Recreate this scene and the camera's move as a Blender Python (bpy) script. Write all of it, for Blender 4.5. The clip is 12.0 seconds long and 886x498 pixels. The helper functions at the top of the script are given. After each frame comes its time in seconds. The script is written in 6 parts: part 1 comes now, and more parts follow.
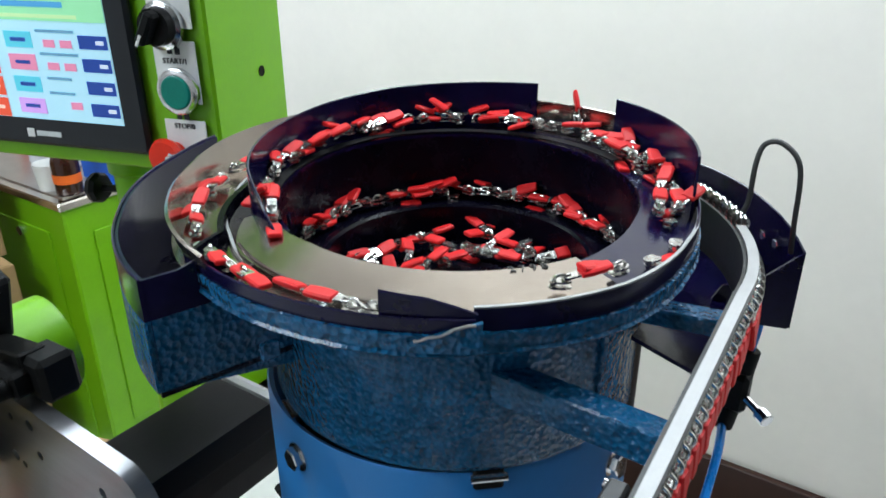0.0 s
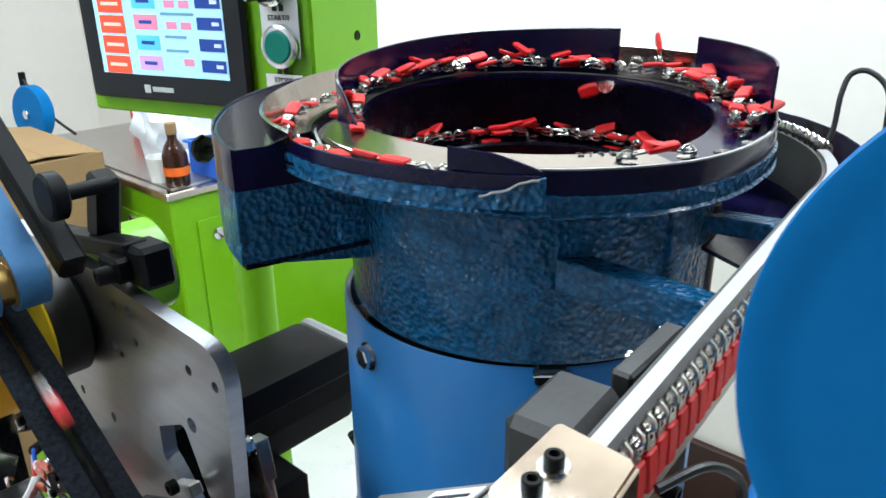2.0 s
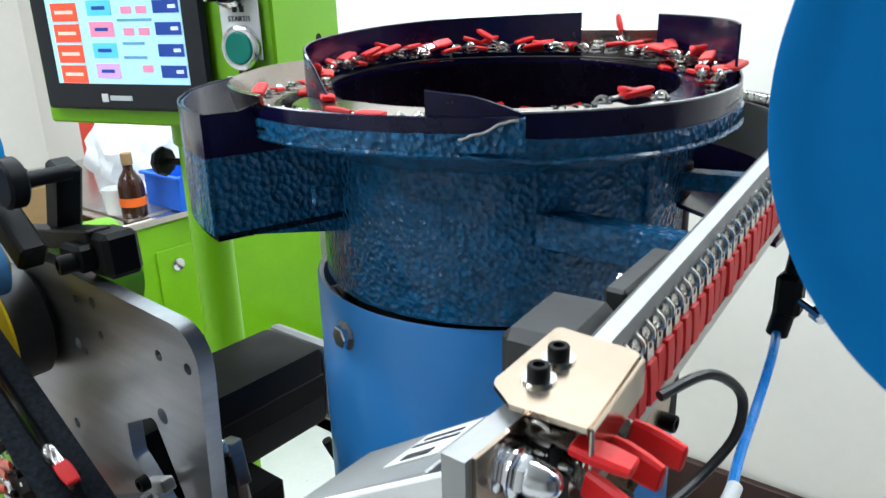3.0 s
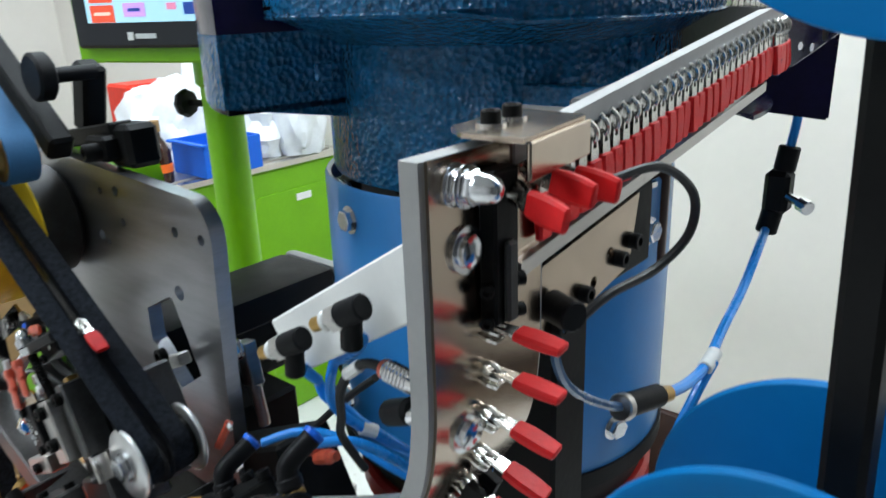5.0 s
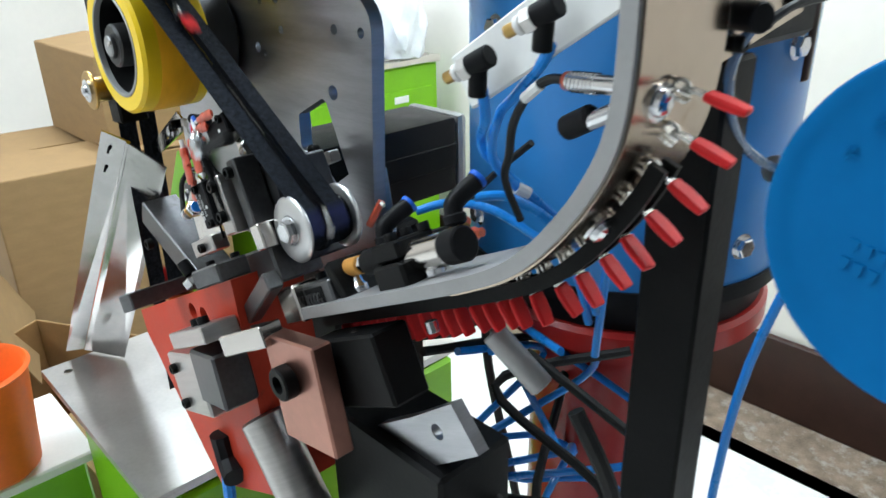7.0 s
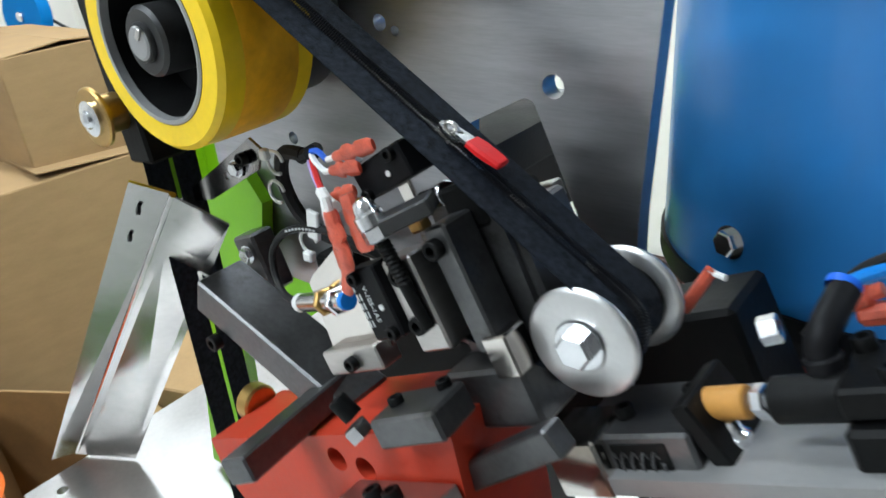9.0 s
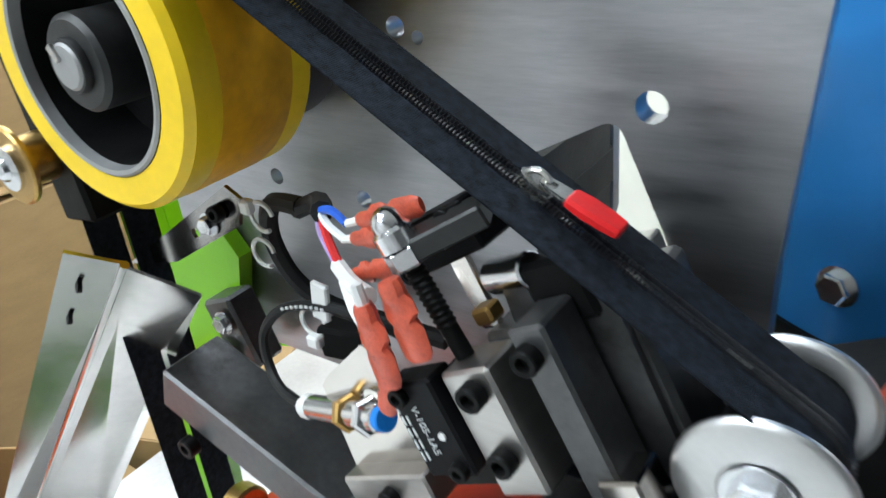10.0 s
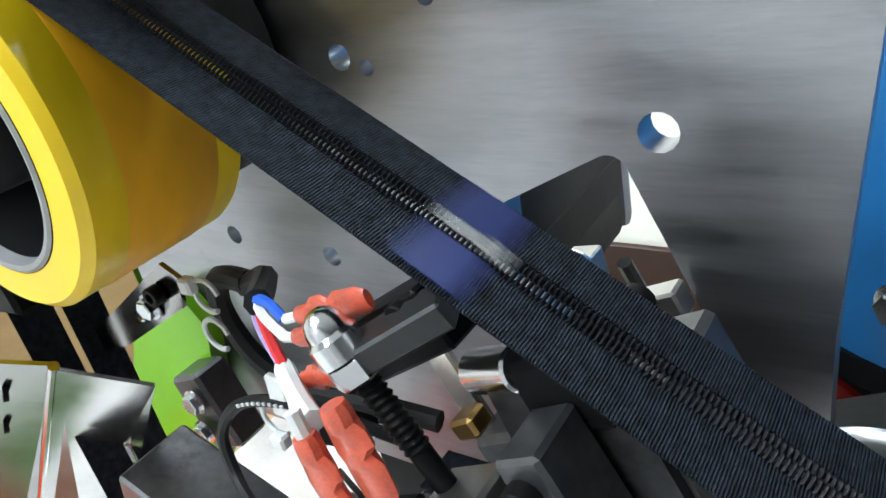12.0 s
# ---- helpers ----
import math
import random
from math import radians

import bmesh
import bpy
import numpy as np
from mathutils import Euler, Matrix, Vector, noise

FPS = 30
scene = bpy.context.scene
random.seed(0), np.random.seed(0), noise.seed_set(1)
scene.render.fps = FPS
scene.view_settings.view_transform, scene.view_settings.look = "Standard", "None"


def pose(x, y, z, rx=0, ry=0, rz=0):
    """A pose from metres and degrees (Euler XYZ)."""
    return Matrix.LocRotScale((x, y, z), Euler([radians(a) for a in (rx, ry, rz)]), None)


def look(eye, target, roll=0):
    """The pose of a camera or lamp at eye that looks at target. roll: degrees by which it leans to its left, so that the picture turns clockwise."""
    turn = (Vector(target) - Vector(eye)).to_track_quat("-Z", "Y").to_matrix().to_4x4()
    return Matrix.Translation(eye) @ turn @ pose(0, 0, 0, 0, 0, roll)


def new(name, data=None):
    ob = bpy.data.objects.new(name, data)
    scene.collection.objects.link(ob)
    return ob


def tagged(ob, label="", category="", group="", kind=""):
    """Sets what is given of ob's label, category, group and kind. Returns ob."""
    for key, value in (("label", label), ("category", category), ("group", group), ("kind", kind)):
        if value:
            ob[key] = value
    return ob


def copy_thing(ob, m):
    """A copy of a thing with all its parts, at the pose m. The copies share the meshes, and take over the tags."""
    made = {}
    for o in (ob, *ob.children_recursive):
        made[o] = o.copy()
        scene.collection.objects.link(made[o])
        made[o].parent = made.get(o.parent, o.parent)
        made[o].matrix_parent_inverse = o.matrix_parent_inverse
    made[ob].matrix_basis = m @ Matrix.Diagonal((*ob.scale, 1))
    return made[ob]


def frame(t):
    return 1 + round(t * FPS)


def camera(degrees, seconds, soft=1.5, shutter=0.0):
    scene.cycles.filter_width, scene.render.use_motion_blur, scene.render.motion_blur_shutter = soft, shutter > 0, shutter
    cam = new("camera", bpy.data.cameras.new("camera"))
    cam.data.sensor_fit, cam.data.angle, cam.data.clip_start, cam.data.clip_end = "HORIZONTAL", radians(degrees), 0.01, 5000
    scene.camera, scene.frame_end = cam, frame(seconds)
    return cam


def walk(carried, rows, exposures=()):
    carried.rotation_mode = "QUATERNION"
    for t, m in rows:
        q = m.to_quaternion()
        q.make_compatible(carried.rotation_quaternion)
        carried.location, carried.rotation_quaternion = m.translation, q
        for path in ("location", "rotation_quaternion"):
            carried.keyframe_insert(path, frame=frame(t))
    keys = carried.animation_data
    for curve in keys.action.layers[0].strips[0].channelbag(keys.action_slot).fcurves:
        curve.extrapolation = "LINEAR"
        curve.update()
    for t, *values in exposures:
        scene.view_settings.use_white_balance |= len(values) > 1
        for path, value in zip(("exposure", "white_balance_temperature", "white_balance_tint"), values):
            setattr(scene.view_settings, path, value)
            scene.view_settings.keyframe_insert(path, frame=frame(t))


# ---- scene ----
UNIT = 0.787
LAMP = 29.0
# The last fixture is an extra, added to brighten reflections in the machine plate.
LAMPS = ((-1.7, 0.5), (-0.3, 0.9), (-0.9, -0.9), (0.9, 1.1), (-1.1, -2.0))
EXPOSURES = [(0.0, -0.85), (1.0, -0.9), (1.5, -0.65), (2.5, -0.45), (4.5, -0.65), (5.5, -0.55), (6.5, -0.3), (8.5, -0.25), (9.0, -0.3), (10.0, -0.15), (11.0, -0.02), (12.0, 0.15)]
cam = camera(62.2, 12.0, 1.5, 0.5)
PATH = [
    (0, (0.003, -0.451, 1.291), (-0.009, 1.367, 0.459), -0.2),
    (0.5, (0.025, -0.468, 1.278), (-0.056, 1.341, 0.428), -0.0),
    (1, (0.037, -0.488, 1.258), (-0.112, 1.316, 0.406), 0.4),
    (1.5, (0.033, -0.498, 1.237), (-0.171, 1.316, 0.42), 0.1),
    (2, (0.017, -0.502, 1.215), (-0.237, 1.338, 0.475), -0.5),
    (2.5, (0.006, -0.509, 1.192), (-0.169, 1.364, 0.513), -0.9),
    (4.5, (0.02, -0.538, 1.114), (-0.114, 1.359, 0.494), -2.2),
    (5, (0.03, -0.566, 1.102), (-0.191, 1.31, 0.447), -2.1),
    (5.5, (0.036, -0.604, 1.077), (-0.262, 1.265, 0.432), -1.4),
    (6, (0.032, -0.638, 1.047), (-0.346, 1.199, 0.353), -1.1),
    (6.5, (0.02, -0.651, 1.029), (-0.413, 1.154, 0.284), -1.1),
    (8.5, (-0.185, -0.487, 0.991), (-0.47, 1.267, 0.073), -3.7),
    (9, (-0.25, -0.433, 0.989), (-0.454, 1.344, 0.094), -5.3),
    (9.5, (-0.279, -0.388, 0.982), (-0.367, 1.391, 0.072), -5.6),
    (10, (-0.297, -0.331, 0.976), (-0.383, 1.45, 0.071), -6.4),
    (10.5, (-0.303, -0.286, 0.963), (-0.396, 1.464, 0.0), -6.9),
    (11, (-0.295, -0.272, 0.966), (-0.412, 1.49, 0.026), -9.7),
    (11.5, (-0.287, -0.271, 0.97), (-0.42, 1.499, 0.049), -11.5),
    (12, (-0.281, -0.273, 0.971), (-0.419, 1.508, 0.071), -12.5),
]
walk(cam, [(t, look(Vector(eye) * UNIT, Vector(target) * UNIT, roll)) for t, eye, target, roll in PATH], EXPOSURES)

# ---- world, lights ----
world = bpy.data.worlds.new("room_light")
scene.world = world
world.use_nodes = True
world.node_tree.nodes["Background"].inputs[0].default_value = (0.9, 0.95, 1.0, 1)
world.node_tree.nodes["Background"].inputs[1].default_value = 0.3

# ---- frames of the plan ----
# The plan is drawn in units of UNIT metres; MACH: zipper machine, BOWL: feeder bowl, PANEL: control box.
MACH = pose(-0.230, -0.076, 0.895, 0, 0, -34)
BOWL = pose(0.010, 0.049, 0)
PANEL = pose(-0.274, 0.316, 1.123, 0, 0, -16.6)
FLOOR = -0.25
ORIGIN = {}
PI = math.pi


def scaled(m):
    m = m.copy()
    m.translation = m.translation * UNIT
    return m


# ---- materials ----
def mat(name, col, rough=0.5, metal=0.0, var=0.18, scale=40.0, bump=0.0, bscale=300.0, stretch=(1, 1, 1), coat=0.0, dirt=None, dirt_at=0.62, dirt_scale=18.0, emit=0.0, kind="noise", trans=0.0, rvar=0.12, spec=0.28):
    m = bpy.data.materials.new(name)
    m.use_nodes = True
    nt = m.node_tree
    b = nt.nodes["Principled BSDF"]
    b.inputs["Metallic"].default_value = metal
    b.inputs["Coat Weight"].default_value = coat
    b.inputs["Coat Roughness"].default_value = 0.12
    b.inputs["Specular IOR Level"].default_value = spec
    if trans:
        b.inputs["Transmission Weight"].default_value = trans
    tc = nt.nodes.new("ShaderNodeTexCoord")
    mp = nt.nodes.new("ShaderNodeMapping")
    mp.inputs["Scale"].default_value = stretch
    nt.links.new(tc.outputs["Object"], mp.inputs["Vector"])
    n1 = nt.nodes.new("ShaderNodeTexNoise")
    n1.inputs["Scale"].default_value = scale
    n1.inputs["Detail"].default_value = 6
    nt.links.new(mp.outputs[0], n1.inputs["Vector"])
    n2 = nt.nodes.new("ShaderNodeTexNoise")
    n2.inputs["Scale"].default_value = scale * 9
    n2.inputs["Detail"].default_value = 3
    nt.links.new(mp.outputs[0], n2.inputs["Vector"])
    add = nt.nodes.new("ShaderNodeMath")
    add.operation = "MULTIPLY_ADD"
    add.inputs[1].default_value = 0.45
    nt.links.new(n2.outputs[0], add.inputs[0])
    nt.links.new(n1.outputs[0], add.inputs[2])
    rmp = nt.nodes.new("ShaderNodeMapRange")
    rmp.inputs["From Min"].default_value, rmp.inputs["From Max"].default_value = 0.45, 1.0
    nt.links.new(add.outputs[0], rmp.inputs["Value"])
    mix = nt.nodes.new("ShaderNodeMix")
    mix.data_type = "RGBA"
    mix.inputs["A"].default_value = (*[min(1, c * (1 - var)) for c in col], 1)
    mix.inputs["B"].default_value = (*[min(1, c * (1 + var)) for c in col], 1)
    nt.links.new(rmp.outputs[0], mix.inputs["Factor"])
    out = mix.outputs["Result"]
    if dirt:
        n3 = nt.nodes.new("ShaderNodeTexNoise")
        n3.inputs["Scale"].default_value = dirt_scale
        n3.inputs["Detail"].default_value = 8
        n3.inputs["Roughness"].default_value = 0.7
        nt.links.new(tc.outputs["Object"], n3.inputs["Vector"])
        r3 = nt.nodes.new("ShaderNodeMapRange")
        r3.inputs["From Min"].default_value, r3.inputs["From Max"].default_value = dirt_at, dirt_at + 0.12
        nt.links.new(n3.outputs[0], r3.inputs["Value"])
        mx = nt.nodes.new("ShaderNodeMix")
        mx.data_type = "RGBA"
        mx.inputs["B"].default_value = (*dirt, 1)
        nt.links.new(r3.outputs[0], mx.inputs["Factor"])
        nt.links.new(out, mx.inputs["A"])
        out = mx.outputs["Result"]
    nt.links.new(out, b.inputs["Base Color"])
    rr = nt.nodes.new("ShaderNodeMapRange")
    rr.inputs["To Min"].default_value, rr.inputs["To Max"].default_value = max(0.02, rough - rvar), min(1, rough + rvar)
    nt.links.new(add.outputs[0], rr.inputs["Value"])
    nt.links.new(rr.outputs[0], b.inputs["Roughness"])
    if bump:
        bn = nt.nodes.new("ShaderNodeBump")
        bn.inputs["Strength"].default_value = bump
        bn.inputs["Distance"].default_value = 0.0026 if kind == "hammer" else 0.002
        if kind == "hammer":
            v = nt.nodes.new("ShaderNodeTexVoronoi")
            v.feature = "SMOOTH_F1"
            v.inputs["Smoothness"].default_value = 0.35
            v.inputs["Scale"].default_value = bscale
            nw = nt.nodes.new("ShaderNodeTexNoise")
            nw.inputs["Scale"].default_value = bscale * 0.5
            va = nt.nodes.new("ShaderNodeVectorMath")
            va.operation = "MULTIPLY_ADD"
            va.inputs[1].default_value = (0.0012, 0.0012, 0.0012)
            nt.links.new(tc.outputs["Object"], nw.inputs["Vector"])
            nt.links.new(nw.outputs["Color"], va.inputs[0])
            nt.links.new(tc.outputs["Object"], va.inputs[2])
            nt.links.new(va.outputs[0], v.inputs["Vector"])
            nt.links.new(v.outputs["Distance"], bn.inputs["Height"])
        elif kind == "weave":
            w = nt.nodes.new("ShaderNodeTexWave")
            w.inputs["Scale"].default_value = bscale
            w.inputs["Distortion"].default_value = 2.5
            w.inputs["Detail Scale"].default_value = 4
            nt.links.new(mp.outputs[0], w.inputs["Vector"])
            nt.links.new(w.outputs["Fac"], bn.inputs["Height"])
        else:
            nb = nt.nodes.new("ShaderNodeTexNoise")
            nb.inputs["Scale"].default_value = bscale
            nb.inputs["Detail"].default_value = 5
            nt.links.new(mp.outputs[0], nb.inputs["Vector"])
            nt.links.new(nb.outputs[0], bn.inputs["Height"])
        nt.links.new(bn.outputs[0], b.inputs["Normal"])
    if emit:
        b.inputs["Emission Color"].default_value = (*col, 1)
        b.inputs["Emission Strength"].default_value = emit
    return m


M_WALL = mat("painted_plaster", (0.80, 0.755, 0.70), 0.75, var=0.03, scale=6, bump=0.08, bscale=90)
# Side wall out of view: dark tone deepens shade on the machine's right.
M_WALL2 = mat("unseen_side_wall_shade", (0.10, 0.10, 0.10), 0.8, var=0.3, scale=2)
# Front wall out of view: grey patches give the metal something to reflect.
M_WALL3 = mat("unseen_front_wall_tone", (0.46, 0.45, 0.44), 0.8, var=0.35, scale=1.5)
# Ceiling out of view, greyed so less light bounces into the blacks.
M_CEIL = mat("ceiling_dimmed", (0.42, 0.42, 0.42), 0.8, var=0.03, scale=8)
M_TILE = mat("floor_tile", (0.66, 0.65, 0.63), 0.25, var=0.06, scale=9, dirt=(0.4, 0.35, 0.3), dirt_at=0.66)
M_MARBLE = mat("brown_marble", (0.2, 0.15, 0.11), 0.3, var=0.5, scale=30, dirt=(0.32, 0.29, 0.25), dirt_at=0.52, dirt_scale=25)
M_SKIRT = mat("dark_skirting", (0.035, 0.014, 0.01), 0.35, var=0.25, scale=25)
M_HAMMER = mat("hammered_blue_paint", (0.004, 0.088, 0.205), 0.15, var=0.4, scale=120, bump=1.0, bscale=310, coat=0.3, kind="hammer", rvar=0.06)
M_PURPLE = mat("glossy_purple_enamel", (0.004, 0.003, 0.027), 0.14, var=0.3, scale=30, bump=0.04, bscale=200, coat=0.1, spec=0.3)
M_BOWLIN = mat("dark_bowl_lining", (0.002, 0.0018, 0.006), 0.2, var=0.3, scale=50, bump=0.06, bscale=400, spec=0.1)
M_SKY = mat("sky_blue_paint", (0.025, 0.2, 0.52), 0.3, metal=0.0, var=0.05, scale=14, bump=0.03, bscale=200, coat=0.4)
M_GREEN = mat("lime_green_paint", (0.16, 0.42, 0.004), 0.32, var=0.07, scale=15, bump=0.05, bscale=350, coat=0.25)
M_STEEL = mat("brushed_steel", (0.52, 0.5, 0.48), 0.3, metal=1.0, var=0.12, scale=25, bump=0.06, bscale=120, stretch=(1, 1, 14), dirt=(0.3, 0.26, 0.22), dirt_at=0.64, rvar=0.1)
M_PLATE = mat("ground_steel_plate", (0.44, 0.445, 0.465), 0.3, metal=1.0, var=0.16, scale=14, bump=0.04, bscale=160, stretch=(1, 1, 9), dirt=(0.33, 0.30, 0.28), dirt_at=0.62, dirt_scale=14, rvar=0.14)
M_POLISH = mat("polished_stainless", (0.66, 0.62, 0.58), 0.14, metal=1.0, var=0.06, scale=30, bump=0.03, bscale=60, rvar=0.07)
M_BRONZE = mat("warm_mirror_steel", (0.50, 0.41, 0.33), 0.16, metal=1.0, var=0.12, scale=20, dirt=(0.3, 0.2, 0.12), dirt_at=0.62, rvar=0.08)
M_ALU = mat("matte_aluminium", (0.34, 0.338, 0.335), 0.5, metal=0.65, var=0.1, scale=40, bump=0.05, bscale=300)
M_LIP = mat("bare_lip_steel", (0.36, 0.31, 0.27), 0.15, metal=1.0, var=0.15, scale=22, bump=0.05, bscale=90, dirt=(0.28, 0.23, 0.2), dirt_at=0.6, rvar=0.1)
M_TURNED = mat("turned_aluminium", (0.66, 0.66, 0.66), 0.34, metal=1.0, var=0.08, scale=60, bump=0.05, bscale=500, rvar=0.06)
M_CHROME = mat("bright_zinc", (0.72, 0.73, 0.75), 0.15, metal=1.0, var=0.1, scale=80, rvar=0.08)
M_SLIDER = mat("nickel_slider", (0.62, 0.61, 0.58), 0.2, metal=1.0, var=0.2, scale=200, bump=0.15, bscale=500, rvar=0.1)
M_RED = mat("red_rubber_pull", (0.62, 0.012, 0.014), 0.42, var=0.14, scale=90, bump=0.08, bscale=600)
M_REDPAINT = mat("red_lead_paint", (0.5, 0.045, 0.02), 0.4, var=0.12, scale=30, bump=0.06, bscale=250, dirt=(0.12, 0.05, 0.03), dirt_at=0.66, dirt_scale=22)
M_REDPED = mat("crimson_machine_paint", (0.36, 0.014, 0.012), 0.3, var=0.12, scale=20, coat=0.3)
M_BLACK = mat("black_oxide_steel", (0.007, 0.007, 0.007), 0.42, metal=0.1, var=0.4, scale=50, bump=0.06, bscale=300, spec=0.12)
M_BLKPLAS = mat("black_plastic", (0.007, 0.007, 0.008), 0.4, var=0.25, scale=60, bump=0.05, bscale=400, spec=0.12)
M_MOTOR = mat("black_motor_paint", (0.004, 0.004, 0.005), 0.42, var=0.25, scale=40, bump=0.08, bscale=500, spec=0.12)
M_GREY = mat("grey_oxide_steel", (0.05, 0.05, 0.05), 0.4, metal=0.6, var=0.25, scale=40, bump=0.05, bscale=200, dirt=(0.04, 0.036, 0.03), dirt_at=0.58)
M_OILY = mat("oily_ground_steel", (0.12, 0.12, 0.122), 0.3, metal=0.85, var=0.3, scale=40, bump=0.05, bscale=200, dirt=(0.05, 0.044, 0.036), dirt_at=0.56)
M_GUARD = mat("scratched_mirror_sheet", (0.40, 0.385, 0.375), 0.13, metal=1.0, var=0.15, scale=30, bump=0.03, bscale=60, dirt=(0.26, 0.24, 0.22), dirt_at=0.6, rvar=0.08)
M_REEL = mat("blue_reel_plastic", (0.001, 0.135, 0.37), 0.45, var=0.08, scale=18, bump=0.05, bscale=500, spec=0.08)
M_YELLOW = mat("yellow_polyurethane", (0.86, 0.58, 0.010), 0.34, var=0.1, scale=30, bump=0.04, bscale=120, coat=0.2)
M_WORN = mat("worn_polyurethane", (0.74, 0.36, 0.010), 0.4, var=0.3, scale=22, bump=0.05, bscale=120)
M_TAPE = mat("navy_zipper_tape", (0.0185, 0.024, 0.035), 0.75, var=0.85, scale=360, bump=1.0, bscale=600, spec=0.16, kind="weave")
M_FILM = mat("blue_film", (0.018, 0.026, 0.10), 0.3, var=0.2, scale=60)
M_TEETH = mat("black_nylon_coil", (0.008, 0.008, 0.010), 0.3, var=0.3, scale=300, spec=0.32)
M_BELT = mat("blue_flat_belt", (0.035, 0.13, 0.27), 0.6, var=0.12, scale=60, bump=0.1, bscale=500)
M_BRASS = mat("brass", (0.46, 0.29, 0.10), 0.3, metal=1.0, var=0.2, scale=60)
M_HOSE = mat("blue_air_hose", (0.012, 0.24, 0.72), 0.25, var=0.08, scale=40, coat=0.4)
M_CLEARHOSE = mat("smoky_clear_hose", (0.06, 0.12, 0.22), 0.2, var=0.15, scale=40, coat=0.5)
M_CABLE = mat("black_cable", (0.012, 0.012, 0.012), 0.5, var=0.2, scale=60)
M_WHITE = mat("white_plastic", (0.75, 0.75, 0.73), 0.4, var=0.05, scale=30)
M_CRIMP = mat("orange_red_vinyl", (0.78, 0.13, 0.07), 0.28, var=0.35, scale=160, coat=0.3, trans=0.35)
M_CARD = mat("cardboard", (0.30, 0.19, 0.09), 0.8, var=0.1, scale=20, bump=0.1, bscale=120, stretch=(1, 1, 3))
M_CARDIN = mat("cardboard_inside", (0.24, 0.13, 0.05), 0.85, var=0.15, scale=20)
M_BAG = mat("clear_white_film", (0.75, 0.77, 0.8), 0.3, var=0.1, scale=14, bump=0.6, bscale=22)
M_BIN = mat("blue_plastic_bin", (0.01, 0.12, 0.62), 0.35, var=0.1, scale=20)
M_ORANGE = mat("orange_plastic", (0.8, 0.14, 0.02), 0.4, var=0.1, scale=20)
M_BOTTLE = mat("brown_bottle", (0.03, 0.008, 0.004), 0.15, var=0.2, scale=30, coat=0.5)
M_BEZEL = mat("dark_bezel", (0.018, 0.02, 0.024), 0.35, var=0.1, scale=40)
M_TEAL = mat("green_button", (0.0, 0.2, 0.15), 0.3, var=0.1, scale=60)
M_PALM = mat("red_stop_button", (0.75, 0.03, 0.01), 0.3, var=0.1, scale=60)
M_AMBER = mat("amber_urethane", (0.55, 0.26, 0.06), 0.35, var=0.15, scale=60)
M_PINKBASE = mat("pink_primer_disc", (0.55, 0.2, 0.18), 0.5, var=0.1, scale=20)
M_BLUEDOT = mat("blue_sensor_face", (0.01, 0.2, 0.65), 0.4)
M_INK = mat("dark_ink", (0.03, 0.03, 0.035), 0.6)
M_PALE = mat("pale_ink", (0.6, 0.62, 0.62), 0.5)


def screen_mat(name, col, k=1.0):
    return mat(name, col, 0.3, var=0.06, scale=30, emit=k)


# ---- mesh helpers ----
def finish(bm, name, material, shift=None):
    if shift is not None:
        bmesh.ops.translate(bm, verts=bm.verts, vec=-Vector(shift))
    bmesh.ops.scale(bm, verts=bm.verts, vec=(UNIT, UNIT, UNIT))
    bmesh.ops.recalc_face_normals(bm, faces=bm.faces)
    for f in bm.faces:
        f.smooth = True
    for e in bm.edges:
        if len(e.link_faces) == 2 and e.calc_face_angle() > 0.6:
            e.smooth = False
    me = bpy.data.meshes.new(name)
    bm.to_mesh(me)
    bm.free()
    me.materials.append(material)
    return me


def thing(name, at, label, category, space=MACH, group="", kind=""):
    """An Empty at the thing's base; its parts are given in the coordinates of the space."""
    ob = new(name)
    ob.empty_display_size = 0.01
    ob.matrix_basis = scaled(space @ Matrix.Translation(at))
    ORIGIN[ob] = Vector(at)
    return tagged(ob, label, category, group, kind)


def part(name, bm, material, parent, label=""):
    ob = new(name, finish(bm, name, material, ORIGIN[parent]))
    ob.parent = parent
    ORIGIN[ob] = ORIGIN[parent]
    if label:
        ob["label"] = label
    return ob


def solid(name, bm, material, at, label, category, space=MACH, group="", kind=""):
    """A thing of one mesh."""
    ob = new(name, finish(bm, name, material, at))
    ob.matrix_basis = scaled(space @ Matrix.Translation(at))
    ORIGIN[ob] = Vector(at)
    return tagged(ob, label, category, group, kind)


def grid(bm, rows, closed_u=False, closed_v=False):
    vs = [[bm.verts.new(p) for p in r] for r in rows]
    n, k = len(vs), len(vs[0])
    for i in range(n if closed_u else n - 1):
        for j in range(k if closed_v else k - 1):
            bm.faces.new((vs[i][j], vs[(i + 1) % n][j], vs[(i + 1) % n][(j + 1) % k], vs[i][(j + 1) % k]))
    return vs


def box(c, s, rot=None, bev=0.0, bm=None, seg=1):
    bm = bm or bmesh.new()
    m = Matrix.Translation(c) @ (rot or Matrix()) @ Matrix.Diagonal((*s, 1))
    vs = bmesh.ops.create_cube(bm, size=1, matrix=m)["verts"]
    if bev:
        es = list({e for v in vs for e in v.link_edges})
        bmesh.ops.bevel(bm, geom=es, offset=bev, segments=seg, affect="EDGES", profile=0.6)
    return bm


def basis(d):
    d = Vector(d).normalized()
    a = Vector((0, 0, 1)) if abs(d.z) < 0.9 else Vector((1, 0, 0))
    x = a.cross(d).normalized()
    return x, d.cross(x), d


